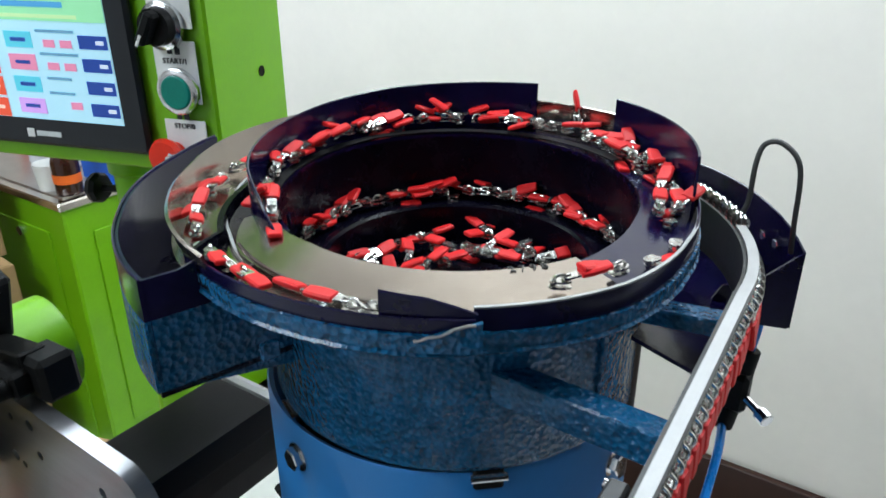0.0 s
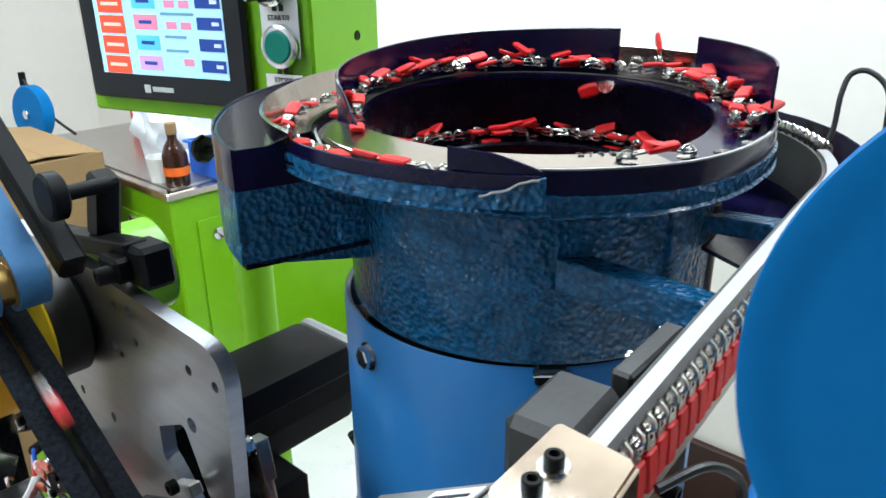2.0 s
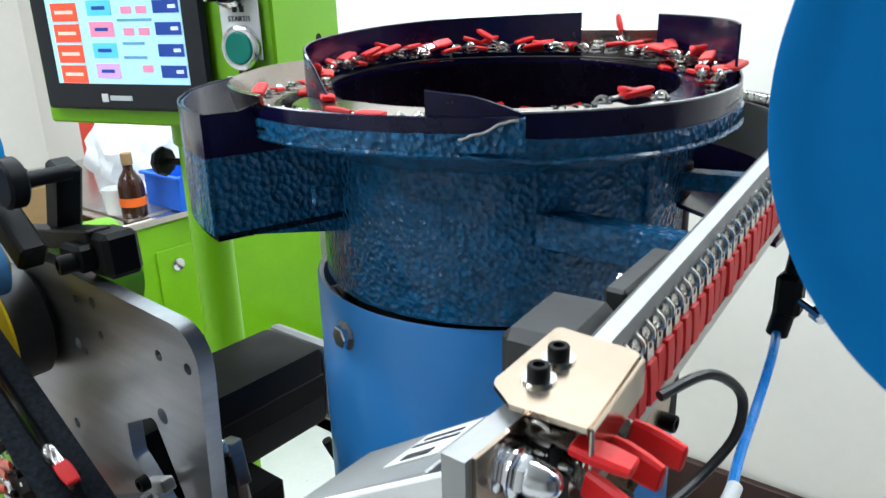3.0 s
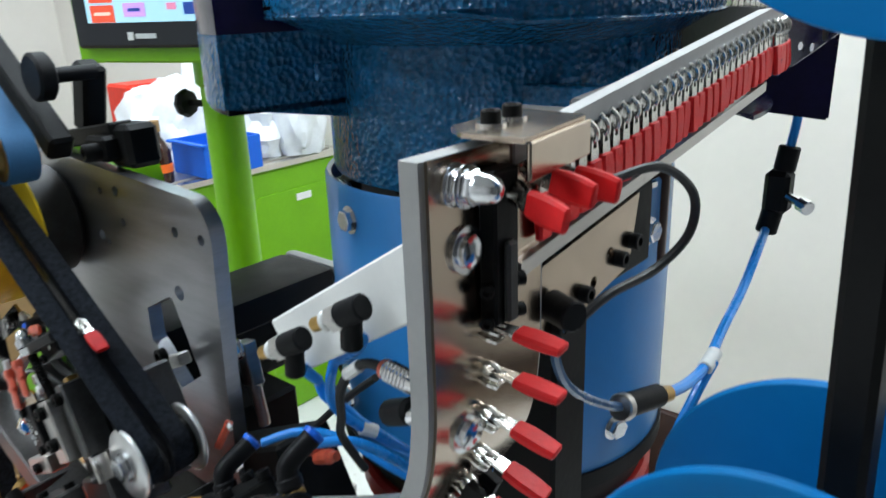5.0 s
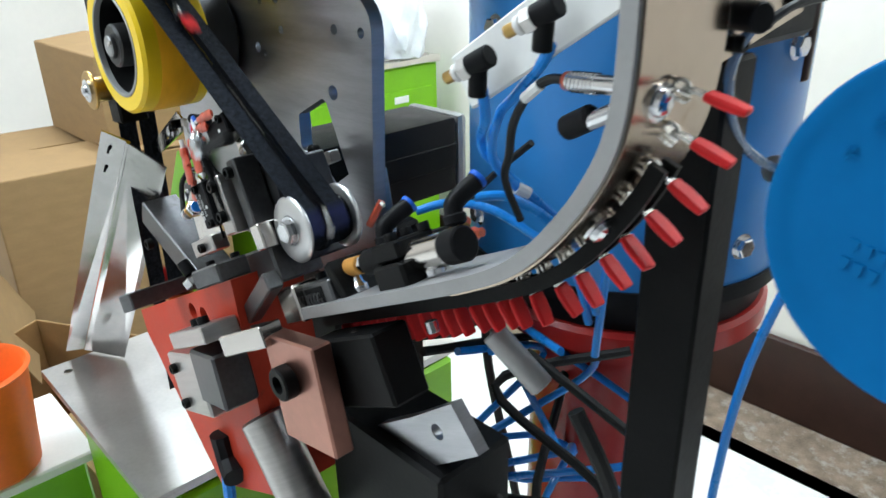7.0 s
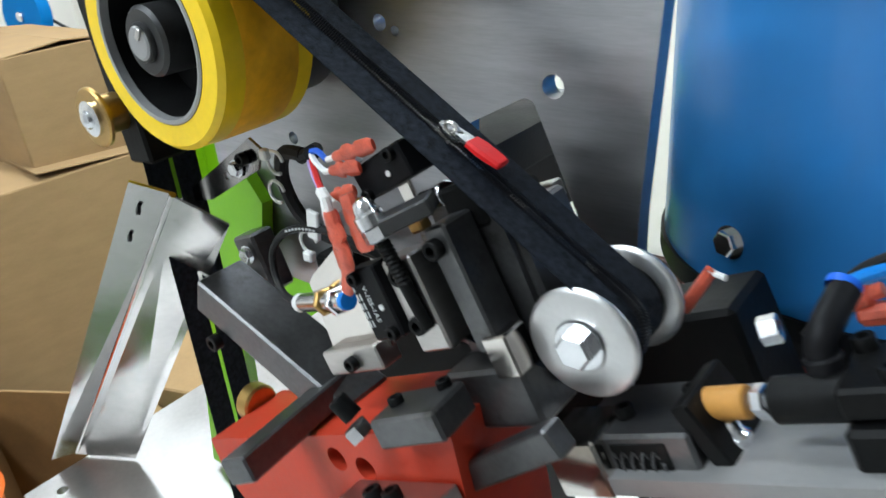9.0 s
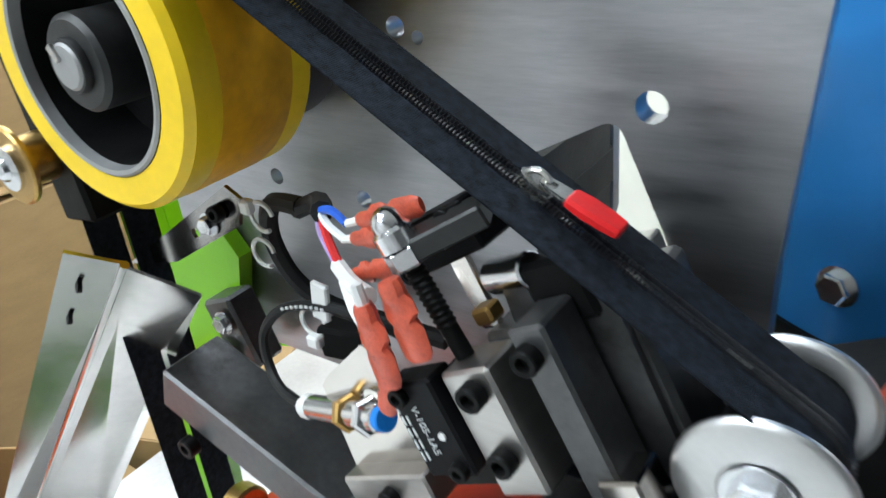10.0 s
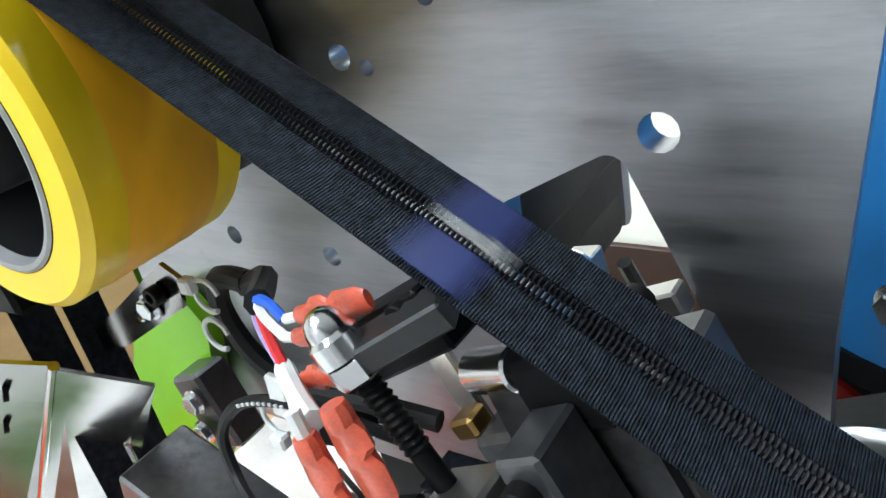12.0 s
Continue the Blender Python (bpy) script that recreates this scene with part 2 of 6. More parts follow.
def lathe(p, d, prof, seg=24, bm=None, phase=0.0):
    """A turned form on the axis from p along d; prof: (radius, height)."""
    bm = bm or bmesh.new()
    x, y, z = basis(d)
    p = Vector(p)
    rings = []
    for r, h in prof:
        if r < 1e-6:
            rings.append([bm.verts.new(p + z * h)])
        else:
            rings.append([bm.verts.new(p + z * h + (x * math.cos(a) + y * math.sin(a)) * r) for a in (phase + 2 * PI * i / seg for i in range(seg))])
    for a, b in zip(rings, rings[1:]):
        for i in range(seg):
            j = (i + 1) % seg
            if len(a) == 1 and len(b) > 1:
                bm.faces.new((a[0], b[i], b[j]))
            elif len(b) == 1 and len(a) > 1:
                bm.faces.new((a[i], a[j], b[0]))
            elif len(a) > 1:
                bm.faces.new((a[i], a[j], b[j], b[i]))
    return bm


def cyl(p0, p1, r, seg=20, bm=None, ch=0.12, phase=0.0):
    """A rod with chamfered ends."""
    d = Vector(p1) - Vector(p0)
    h, c = d.length, min(r * ch, d.length * 0.3)
    return lathe(p0, d, [(0, 0), (r - c, 0), (r, c), (r, h - c), (r - c, h), (0, h)], seg, bm, phase)


def socket(p, d, r, h=None, bm=None):
    """A socket-head cap screw's head with its recess."""
    h = h or r * 1.1
    return lathe(p, d, [(r, 0), (r, h * 0.88), (r * 0.9, h), (r * 0.55, h), (r * 0.5, h * 0.4), (0, h * 0.4)], 14, bm)


def hexhead(p, d, r, h=None, bm=None, washer=True):
    h = h or r * 0.75
    bm = bm or bmesh.new()
    w = 0.0
    if washer:
        w = r * 0.16
        lathe(p, d, [(0, 0), (r * 1.3, 0), (r * 1.3, w), (0, w)], 18, bm)
    dd = Vector(d).normalized()
    return lathe(Vector(p) + dd * w, d, [(r, 0), (r, h * 0.85), (r * 0.86, h), (0, h)], 6, bm)


def tube(pts, r, seg=8, bm=None, smooth=6):
    """A round bar or hose through the points (Catmull-Rom)."""
    bm = bm or bmesh.new()
    P = [Vector(p) for p in pts]
    Q = []
    for i in range(len(P) - 1):
        a, b, c, d = P[max(i - 1, 0)], P[i], P[i + 1], P[min(i + 2, len(P) - 1)]
        for k in range(smooth):
            t = k / smooth
            Q.append(0.5 * ((2 * b) + (c - a) * t + (2 * a - 5 * b + 4 * c - d) * t * t + (3 * b - a - 3 * c + d) * t ** 3))
    Q.append(P[-1])
    x = None
    rows = []
    for i, q in enumerate(Q):
        d = (Q[min(i + 1, len(Q) - 1)] - Q[max(i - 1, 0)]).normalized()
        x = basis(d)[0] if x is None else (x - d * x.dot(d)).normalized()
        y = d.cross(x)
        rows.append([q + (x * math.cos(a) + y * math.sin(a)) * r for a in (2 * PI * k / seg for k in range(seg))])
    vs = grid(bm, rows, closed_v=True)
    bm.faces.new(list(reversed(vs[0])))
    bm.faces.new(vs[-1])
    return bm


def arc(c, r, a0, a1, n=10):
    return [(c[0] + r * math.cos(radians(a0 + (a1 - a0) * i / n)), c[1] + r * math.sin(radians(a0 + (a1 - a0) * i / n))) for i in range(n + 1)]


def disc(c, r, n=14):
    return [(c[0] + r * math.cos(2 * PI * i / n), c[1] + r * math.sin(2 * PI * i / n)) for i in range(n)]


def plate(outer, holes, put, t, bm=None):
    """A plate with holes: put(a, b, h) places it, t is its thickness."""
    bm = bm or bmesh.new()
    edges = []
    for loop in (outer, *holes):
        vs = [bm.verts.new(put(a, b, 0.0)) for a, b in loop]
        edges += [bm.edges.new((vs[i], vs[(i + 1) % len(vs)])) for i in range(len(vs))]
    fs = [g for g in bmesh.ops.triangle_fill(bm, use_beauty=True, edges=edges)["geom"] if isinstance(g, bmesh.types.BMFace)]
    ext = bmesh.ops.extrude_face_region(bm, geom=fs)["geom"]
    d = Vector(put(0, 0, t)) - Vector(put(0, 0, 0))
    bmesh.ops.translate(bm, verts=[g for g in ext if isinstance(g, bmesh.types.BMVert)], vec=d)
    for f in fs:
        if f.is_valid:
            f.normal_update()
    return bm


def uw(v):
    return lambda a, b, h: Vector((a, v + h, b))


def uv(w):
    return lambda a, b, h: Vector((a, b, w + h))


def ring(angles, section, bm=None):
    """A closed section (radius, z) swept round the bowl's axis; section is a function of the angle in degrees."""
    bm = bm or bmesh.new()
    rows = []
    for a in angles:
        c, s = math.cos(radians(a)), math.sin(radians(a))
        rows.append([Vector((r * c, r * s, z)) for r, z in section(a)])
    full = abs(abs(angles[-1] - angles[0]) - 360) < 0.1
    if full:
        rows.pop()
    vs = grid(bm, rows, closed_u=full, closed_v=True)
    if not full:
        bm.faces.new(vs[0])
        bm.faces.new(list(reversed(vs[-1])))
    return bm


def steps(a0, a1, d=4):
    n = max(2, int(abs(a1 - a0) / d))
    return [a0 + (a1 - a0) * i / n for i in range(n + 1)]


def lerp(a, pts):
    """Linear in between the (key, value) pairs."""
    for (k0, v0), (k1, v1) in zip(pts, pts[1:]):
        if a <= k1:
            return v0 + (v1 - v0) * max(0, (a - k0)) / (k1 - k0)
    return pts[-1][1]


def text_on(name, body, size, m, material, parent, depth=0.0003):
    cu = bpy.data.curves.new(name, "FONT")
    cu.body, cu.size, cu.extrude, cu.align_x = body, size * UNIT, depth, "CENTER"
    cu.materials.append(material)
    ob = new(name, cu)
    ob.parent = parent
    m = Matrix.Translation(-ORIGIN[parent]) @ m
    ob.matrix_basis = scaled(m)
    return ob


# ---- room ----
def room():
    w0, w1 = FLOOR - 0.895, 1.75
    u0, u1, v0, v1 = -3.6, 2.4, -2.6, 1.5
    solid("floor", box(((u0 + u1) / 2, (v0 + 1.3) / 2, w0 - 0.05), (u1 - u0 + 0.4, 1.3 - v0, 0.1)), M_TILE, (0, 0, w0), "white glossy tiled workshop floor", "floor", kind="structure")
    solid("floor_border", box(((u0 + u1) / 2, (1.3 + v1) / 2, w0 - 0.05), (u1 - u0 + 0.4, v1 - 1.3 + 0.1, 0.1)), M_MARBLE, (0, v1, w0), "brown marble floor border along the wall", "floor", kind="structure")
    for name, c, s in (("wall_back", ((u0 + u1) / 2, v1 + 0.06, (w0 + w1) / 2), (u1 - u0, 0.12, w1 - w0)),
                       ("wall_front", ((u0 + u1) / 2, v0 - 0.06, (w0 + w1) / 2), (u1 - u0, 0.12, w1 - w0)),
                       ("wall_side_a", (u0 - 0.06, (v0 + v1) / 2, (w0 + w1) / 2), (0.12, v1 - v0 + 0.24, w1 - w0)),
                       ("wall_side_b", (u1 + 0.06, (v0 + v1) / 2, (w0 + w1) / 2), (0.12, v1 - v0 + 0.24, w1 - w0))):
        # wall_front and wall_side_b are never seen; their greys only shape the light.
        solid(name, box(c, s), {"wall_side_b": M_WALL2, "wall_front": M_WALL3}.get(name, M_WALL), c, "unseen workshop wall, greyed to dim bounce light and reflections" if name in ("wall_side_b", "wall_front") else "plain white painted workshop wall", "wall", kind="structure")
    solid("ceiling", box(((u0 + u1) / 2, (v0 + v1) / 2, w1 + 0.06), (u1 - u0 + 0.3, v1 - v0 + 0.3, 0.12)), M_CEIL, (0, 0, w1), "unseen ceiling with tube lights, greyed to weaken reflections", "ceiling", kind="structure")
    solid("baseboard", box(((u0 + u1) / 2, v1 - 0.012, w0 + 0.115), (u1 - u0, 0.022, 0.23), bev=0.004), M_SKIRT, (0, v1, w0), "dark brown skirting board", "skirting", kind="structure")
    glow = screen_mat("tube_light", (1.0, 0.98, 0.94), 9.0)
    for u, v in LAMPS:
        lamp = thing("ceiling_light", (u, v, w1), "unseen white ceiling fixture with fluorescent tubes", "light", group="ceiling lights")
        part("fixture", box((u, v, w1 - 0.025), (1.3, 0.32, 0.05), bev=0.008), M_WHITE, lamp)
        for dv in (-0.08, 0.08):
            part("tube", cyl((u - 0.6, v + dv, w1 - 0.075), (u + 0.6, v + dv, w1 - 0.075), 0.018, 12), glow, lamp, "glowing white fluorescent tube")
        la = bpy.data.lights.new("tube_glow", "AREA")
        la.shape, la.size, la.size_y, la.energy, la.color = "RECTANGLE", 1.2 * UNIT, 0.3 * UNIT, LAMP, (0.77, 0.90, 1.0)
        lo = new("tube_glow", la)
        lo.matrix_basis = scaled(MACH @ pose(u, v, w1 - 0.11))


# ---- zipper slider: metal body, crown, link and red pull ----
def slider_part(name, bm, material, ob, label=""):
    bmesh.ops.scale(bm, verts=bm.verts, vec=(0.98, 0.96, 1.0))
    return part(name, bm, material, ob, label)


def slider_master(name, fold=0.0):
    """Local x runs from the nose to the pull's end, z away from the tape. fold tips the pull, in degrees."""
    ob = new(name)
    ob.empty_display_size = 0.005
    ORIGIN[ob] = Vector((0, 0, 0))
    bm = bmesh.new()
    outline = [(-0.0085, 0.0), (-0.007, 0.0028), (-0.003, 0.0044), (0.001, 0.0042), (0.004, 0.0032), (0.004, -0.0032), (0.001, -0.0042), (-0.003, -0.0044), (-0.007, -0.0028)]
    for z, s in ((0.0, 1.0), (0.0032, 0.92)):
        plate([(a * s, b * s) for a, b in outline], [], lambda a, b, h, z=z: Vector((a, b, z + h)), 0.0011, bm)
    box((-0.006, 0, 0.002), (0.003, 0.002, 0.003), bm=bm)
    slider_part("body", bm, M_SLIDER, ob)
    bm = bmesh.new()
    tube([(-0.006, 0, 0.004), (-0.0035, 0, 0.0068), (0.0005, 0, 0.0068), (0.0025, 0, 0.004)], 0.0011, 6, bm, 3)
    slider_part("crown", bm, M_SLIDER, ob)
    t = Matrix.Translation((0.001, 0, 0.0055)) @ Matrix.Rotation(radians(-fold), 4, "Y")
    bm = bmesh.new()
    plate([(-0.0015, -0.0026), (0.006, -0.0034), (0.009, -0.0034), (0.009, 0.0034), (0.006, 0.0034), (-0.0015, 0.0026)], [[(0.0, -0.0012), (0.0035, -0.0016), (0.0035, 0.0016), (0.0, 0.0012)]], lambda a, b, h: t @ Vector((a, b, h - 0.0006)), 0.0012, bm)
    slider_part("link", bm, M_SLIDER, ob)
    rows = []
    for x, w, h in ((0.0082, 0.0036, 0.0011), (0.0088, 0.0047, 0.0017), (0.0145, 0.0053, 0.0020), (0.021, 0.0051, 0.0019), (0.0262, 0.0044, 0.0016), (0.0268, 0.0034, 0.0010)):
        rows.append([t @ Vector((x, w * a, h * b)) for a, b in ((1, 0.45), (0.75, 1), (-0.75, 1), (-1, 0.45), (-1, -0.45), (-0.75, -1), (0.75, -1), (1, -0.45))])
    bm = bmesh.new()
    vs = grid(bm, rows, closed_v=True)
    bm.faces.new(list(reversed(vs[0])))
    bm.faces.new(vs[-1])
    slider_part("pull_tab", bm, M_RED, ob, "matte red rubber pull")
    return tagged(ob, "nickel zipper slider with a red rubber pull", "zipper slider")


MASTERS = {}
USED = set()


def put_slider(m, fold, label="", group=""):
    """A zipper slider at the pose m of the plan."""
    if fold not in MASTERS:
        MASTERS[fold] = slider_master("zipper_slider", fold)
    if fold in USED:
        ob = copy_thing(MASTERS[fold], scaled(m))
    else:
        USED.add(fold)
        ob = MASTERS[fold]
        ob.matrix_basis = scaled(m)
    return tagged(ob, label, "", group)


# ---- the feeder bowl ----
def wall_section(r, z0, z1, t=0.0018):
    return [(r, z0), (r + t, z0), (r + t, z1 - 0.0006), (r + t / 2, z1), (r, z1 - 0.0006)]


def off_axis(bm):
    """The housing stands a little off the bowl's axis."""
    bmesh.ops.translate(bm, verts=bm.verts, vec=(-0.004, 0.010, 0))
    return bm


def feeder():
    f = thing("bowl_feeder", (0, 0, 0.66), "blue vibratory bowl feeder with purple enamel bowl on a red pedestal", "bowl feeder", BOWL)
    full = steps(0, 360, 5)
    # lower housing with its open rim
    h = part("housing", off_axis(ring(full, lambda a: [(0.142, 0.742), (0.147, 0.742), (0.147, 0.965), (0.1455, 0.968), (0.142, 0.966)])), M_SKY, f, "sky-blue sheet steel housing")
    part("housing_trim", off_axis(ring(full, lambda a: [(0.130, 0.728), (0.1495, 0.728), (0.1495, 0.742), (0.130, 0.742)])), M_BLKPLAS, f, "black rubber edge strip")
    for a, z in ((-137.5, 0.942), (-149, 0.776), (-50, 0.775), (-38, 0.93), (80, 0.944), (80, 0.771)):
        d = Vector((math.cos(radians(a)), math.sin(radians(a)), 0))
        part("bolt", off_axis(hexhead(d * 0.1465 + Vector((0, 0, z)), d, 0.0085)), M_CHROME, h, "bright hexagon bolt with washer")
    part("inner_ring", ring(full, lambda a: [(0.10, 0.74), (0.132, 0.74), (0.132, 0.955), (0.10, 0.955)]), M_BLKPLAS, f, "black spring unit inside the housing")
    # three dark brackets and springs seen in the slot
    for a in (-82, -40, -150):
        d = Vector((math.cos(radians(a)), math.sin(radians(a)), 0))
        part("clamp", box(d * 0.133 + Vector((0, 0, 0.963)), (0.02, 0.012, 0.016), Matrix.Rotation(radians(a + 90), 4, "Z"), 0.002), M_BLACK, f)
        part("clamp_bolt", tube([d * 0.139 + Vector((-0.012 * d.y, 0.012 * d.x, 0.966)), d * 0.139 + Vector((0.012 * d.y, -0.012 * d.x, 0.966))], 0.0028, 8), M_CHROME, f)
    # drum
    part("drum", ring(full, lambda a: [(0.128, 0.972), (0.1385, 0.972), (0.140, 0.976), (0.140, 1.076), (0.128, 1.076)]), M_HAMMER, f, "hammered metallic blue drum")
    part("drum_seam", box((0.0905, -0.108, 1.025), (0.004, 0.006, 0.094), Matrix.Rotation(radians(-50), 4, "Z"), 0.001), M_HAMMER, f)
    rim = lambda a: lerp(a, ((0, 0.166), (200, 0.168), (211, 0.1945), (268, 0.1935), (273, 0.1815), (300, 0.179), (325, 0.1705), (360, 0.168)))
    low = lambda a: lerp(a, ((0, 1.086), (200, 1.088), (214, 1.091), (268, 1.0915), (273, 1.086), (300, 1.085), (360, 1.086)))
    part("flange", ring(full, lambda a: [(0.138, 1.070), (rim(a) - 0.005, low(a)), (rim(a) - 0.0012, low(a) + 0.0012), (rim(a), low(a) + 0.004), (rim(a), low(a) + 0.012), (rim(a) - 0.003, low(a) + 0.012), (rim(a) - 0.005, low(a) + 0.003), (0.138, 1.078)]), M_HAMMER, f, "rounded hammered blue flange")
    part("flange_bead", ring(full, lambda a: [(rim(a) - 0.004, low(a) - 0.001), (rim(a) - 0.001, low(a) - 0.0012), (rim(a) + 0.0008, low(a) + 0.0006), (rim(a) - 0.001, low(a) + 0.0022)]), M_HAMMER, f)
    # weld bead, rough bright edge
    random.seed(4)
    part("weld_bead", tube([Vector((0.1942 * math.cos(radians(a)), 0.1942 * math.sin(radians(a)), 1.1012 + (a - 263) * 0.00105 + random.uniform(-0.001, 0.001))) for a in range(263, 273)], 0.0008, 6), M_ALU, f, "rough silvery weld")
    part("flange_tab", ring(steps(262, 273, 2), lambda a: [(0.192, 1.094), (0.1942, 1.094), (0.1942, 1.1012 + (a - 263) * 0.00105), (0.192, 1.1012 + (a - 263) * 0.00105)]), M_HAMMER, f)
    # floors and inner walls
    part("bowl_floor", lathe((0, 0, 1.026), (0, 0, 1), [(0, 0.004), (0.06, 0.002), (0.1, 0), (0.1, -0.006), (0, -0.006)], 48), M_BOWLIN, f)
    part("lower_track", ring(full, lambda a: [(0.098, 1.026), (0.127, 1.020), (0.127, 1.057), (0.1, 1.060), (0.098, 1.058)]), M_BOWLIN, f)
    part("inner_wall", ring(full, lambda a: [(0.127, 1.03), (0.129, 1.03), (0.129, 1.100 + 0.012 * lerp(a, ((0, 0.9), (90, 1), (180, 0.7), (220, 0.0), (310, 0.0), (360, 0.9)))), (0.127, 1.101 + 0.012 * lerp(a, ((0, 0.9), (90, 1), (180, 0.7), (220, 0), (310, 0), (360, 0.9))))]), M_BOWLIN, f)
    track = steps(-58, 212, 5)
    part("upper_track", ring(track, lambda a: (lambda r, z: [(0.127, z - 0.003), (r, z - 0.006), (r, z - 0.003), (0.127, z)])(lerp(a, ((-58, 0.172), (-20, 0.168), (40, 0.165), (65, 0.166), (110, 0.160), (150, 0.149), (212, 0.143))), lerp(a, ((-58, 1.102), (0, 1.110), (60, 1.115), (120, 1.115), (212, 1.106))))), M_PURPLE, f)
    part("track_liner", ring(steps(20, 205, 5), lambda a: [(0.1275, 1.1162 - max(0, a - 120) * 0.0001), (0.136, 1.1165 - max(0, a - 120) * 0.0001), (0.136, 1.1172 - max(0, a - 120) * 0.0001), (0.1275, 1.1172 - max(0, a - 120) * 0.0001)]), M_BLKPLAS, f, "black ribbed rubber liner")
    part("lip_plate", ring(steps(196, 302, 4), lambda a: (lambda r0, r1: [(r0, 1.104), (r1, 1.101), (r1, 1.104), (r0, 1.107)])(lerp(a, ((196, 0.135), (225, 0.127), (302, 0.129))), lerp(a, ((196, 0.150), (214, 0.164), (250, 0.168), (268, 0.174), (302, 0.172))))), M_LIP, f, "polished bare steel lip")
    st = text_on("stamp", "2798", 0.0088, pose(0.1325 * math.cos(radians(-72.6)), 0.1325 * math.sin(radians(-72.6)), 1.1071, 0, 0, 14), M_GREY, f)
    st.data.space_character = 1.5
    # walls
    hi = steps(64, 214, 4)
    part("high_wall", ring(hi, lambda a: wall_section(lerp(a, ((64, 0.166), (110, 0.160), (150, 0.148), (195, 0.143), (214, 0.138))), 1.098, lerp(a, ((64, 1.154), (110, 1.151), (160, 1.143), (195, 1.137), (205, 1.128), (214, 1.110))))), M_PURPLE, f)
    part("gap_plate", ring(steps(36, 64, 4), lambda a: wall_section(0.167, 1.1, 1.139)), M_LIP, f, "low bare steel wall piece")
    part("rim_wall", ring(steps(-16, 37, 4), lambda a: wall_section(lerp(a, ((-16, 0.161), (37, 0.165))), 1.1, lerp(a, ((-16, 1.148), (37, 1.152))))), M_PURPLE, f)
    part("front_wall", ring(steps(272, 372, 4), lambda a: wall_section(lerp(a, ((272, 0.178), (300, 0.1755), (325, 0.167), (345, 0.165), (372, 0.164))), 1.092, lerp(a, ((272, 1.112), (330, 1.112), (352, 1.118), (372, 1.122))))), M_PURPLE, f)
    part("front_wall_edge", ring(steps(272, 345, 4), lambda a: (lambda r: [(r - 0.0002, 1.1114), (r + 0.0019, 1.1114), (r + 0.0019, 1.1124), (r - 0.0002, 1.1124)])(lerp(a, ((272, 0.178), (300, 0.1755), (325, 0.167), (345, 0.165))))), M_ALU, f, "worn bare metal edge")
    part("outer_wall", ring(steps(211, 272, 4), lambda a: wall_section(lerp(a, ((211, 0.192), (240, 0.190), (272, 0.1895))), 1.095, lerp(a, ((211, 1.108), (224, 1.112), (272, 1.112))))), M_PURPLE, f)
    part("apron_plate", ring(steps(257.5, 272.4, 3), lambda a: wall_section(0.1875, 1.096, lerp(a, ((257.5, 1.125), (266, 1.122), (272.4, 1.114))))), M_PURPLE, f)
    # outer discharge track
    ro = lambda a: lerp(a, ((128, 0.240), (150, 0.224), (170, 0.206), (190, 0.199), (258, 0.189)))
    ri = lambda a: lerp(a, ((128, 0.205), (150, 0.188), (175, 0.168), (200, 0.160), (258, 0.166)))
    part("discharge_track", ring(steps(128, 258, 4), lambda a: (lambda z: [(ri(a), z), (ro(a), z + 0.002), (ro(a), z + 0.004), (ri(a) + 0.001, z + 0.002)])(lerp(a, ((128, 1.089), (200, 1.090), (230, 1.096), (258, 1.098))))), M_LIP, f, "polished steel discharge track")
    part("discharge_wall", ring(steps(128, 222, 4), lambda a: [(ro(a) - 0.008, 1.092), (ro(a) - 0.006, 1.091), (ro(a) + 0.001, 1.117), (ro(a) - 0.001, 1.118)]), M_LIP, f, "polished steel sloping side")
    part("track_lip", ring(steps(140, 215, 4), lambda a: [(ri(a) - 0.001, 1.088), (ri(a) + 0.001, 1.088), (ri(a) + 0.001, 1.097), (ri(a) - 0.001, 1.097)]), M_ALU, f)
    part("lip_step", ring(steps(212, 258, 4), lambda a: wall_section(lerp(a, ((212, 0.160), (258, 0.167))), 1.096, 1.106)), M_LIP, f)
    part("strut", box((-0.150, 0.010, 1.080), (0.05, 0.006, 0.012), Matrix.Rotation(radians(8), 4, "Z"), 0.001), M_PURPLE, f)
    # return pan round the discharge track
    bz = steps(146, 219, 4)
    rb = lambda a: lerp(a, ((146, 0.262), (160, 0.248), (190, 0.232), (219, 0.226)))
    part("pan_wall_top", ring(bz, lambda a: wall_section(rb(a), 1.082, 1.109)), M_PURPLE, f, "purple enamelled pan wall")
    part("pan_wall", ring(bz, lambda a: wall_section(rb(a) + 0.0003, 1.034, 1.082)), M_HAMMER, f)
    part("pan_floor", ring(bz, lambda a: [(0.139, 1.030), (rb(a), 1.030), (rb(a), 1.034), (0.139, 1.034)]), M_BOWLIN, f)
    part("pan_lining", ring(bz, lambda a: [(rb(a) - 0.0022, 1.035), (rb(a) - 0.0004, 1.035), (rb(a) - 0.0004, 1.1075), (rb(a) - 0.0022, 1.1075)]), M_PURPLE, f, "dark enamelled inside of the pan")
    part("gap_lining", ring(steps(120, 210, 5), lambda a: [(0.1375, 1.0805), (rim(a) - 0.0052, low(a) + 0.0045), (rim(a) - 0.0033, low(a) + 0.0126), (rim(a) + 0.0003, low(a) + 0.0126), (rim(a) + 0.0003, low(a) + 0.0134), (rim(a) - 0.0040, low(a) + 0.0134), (rim(a) - 0.0060, low(a) + 0.0055), (0.1375, 1.0815)]), M_BOWLIN, f)
    c, s = math.cos(radians(219)), math.sin(radians(219))
    endp = lambda a, b, h: Vector((a * c + h * s, a * s - h * c, b))
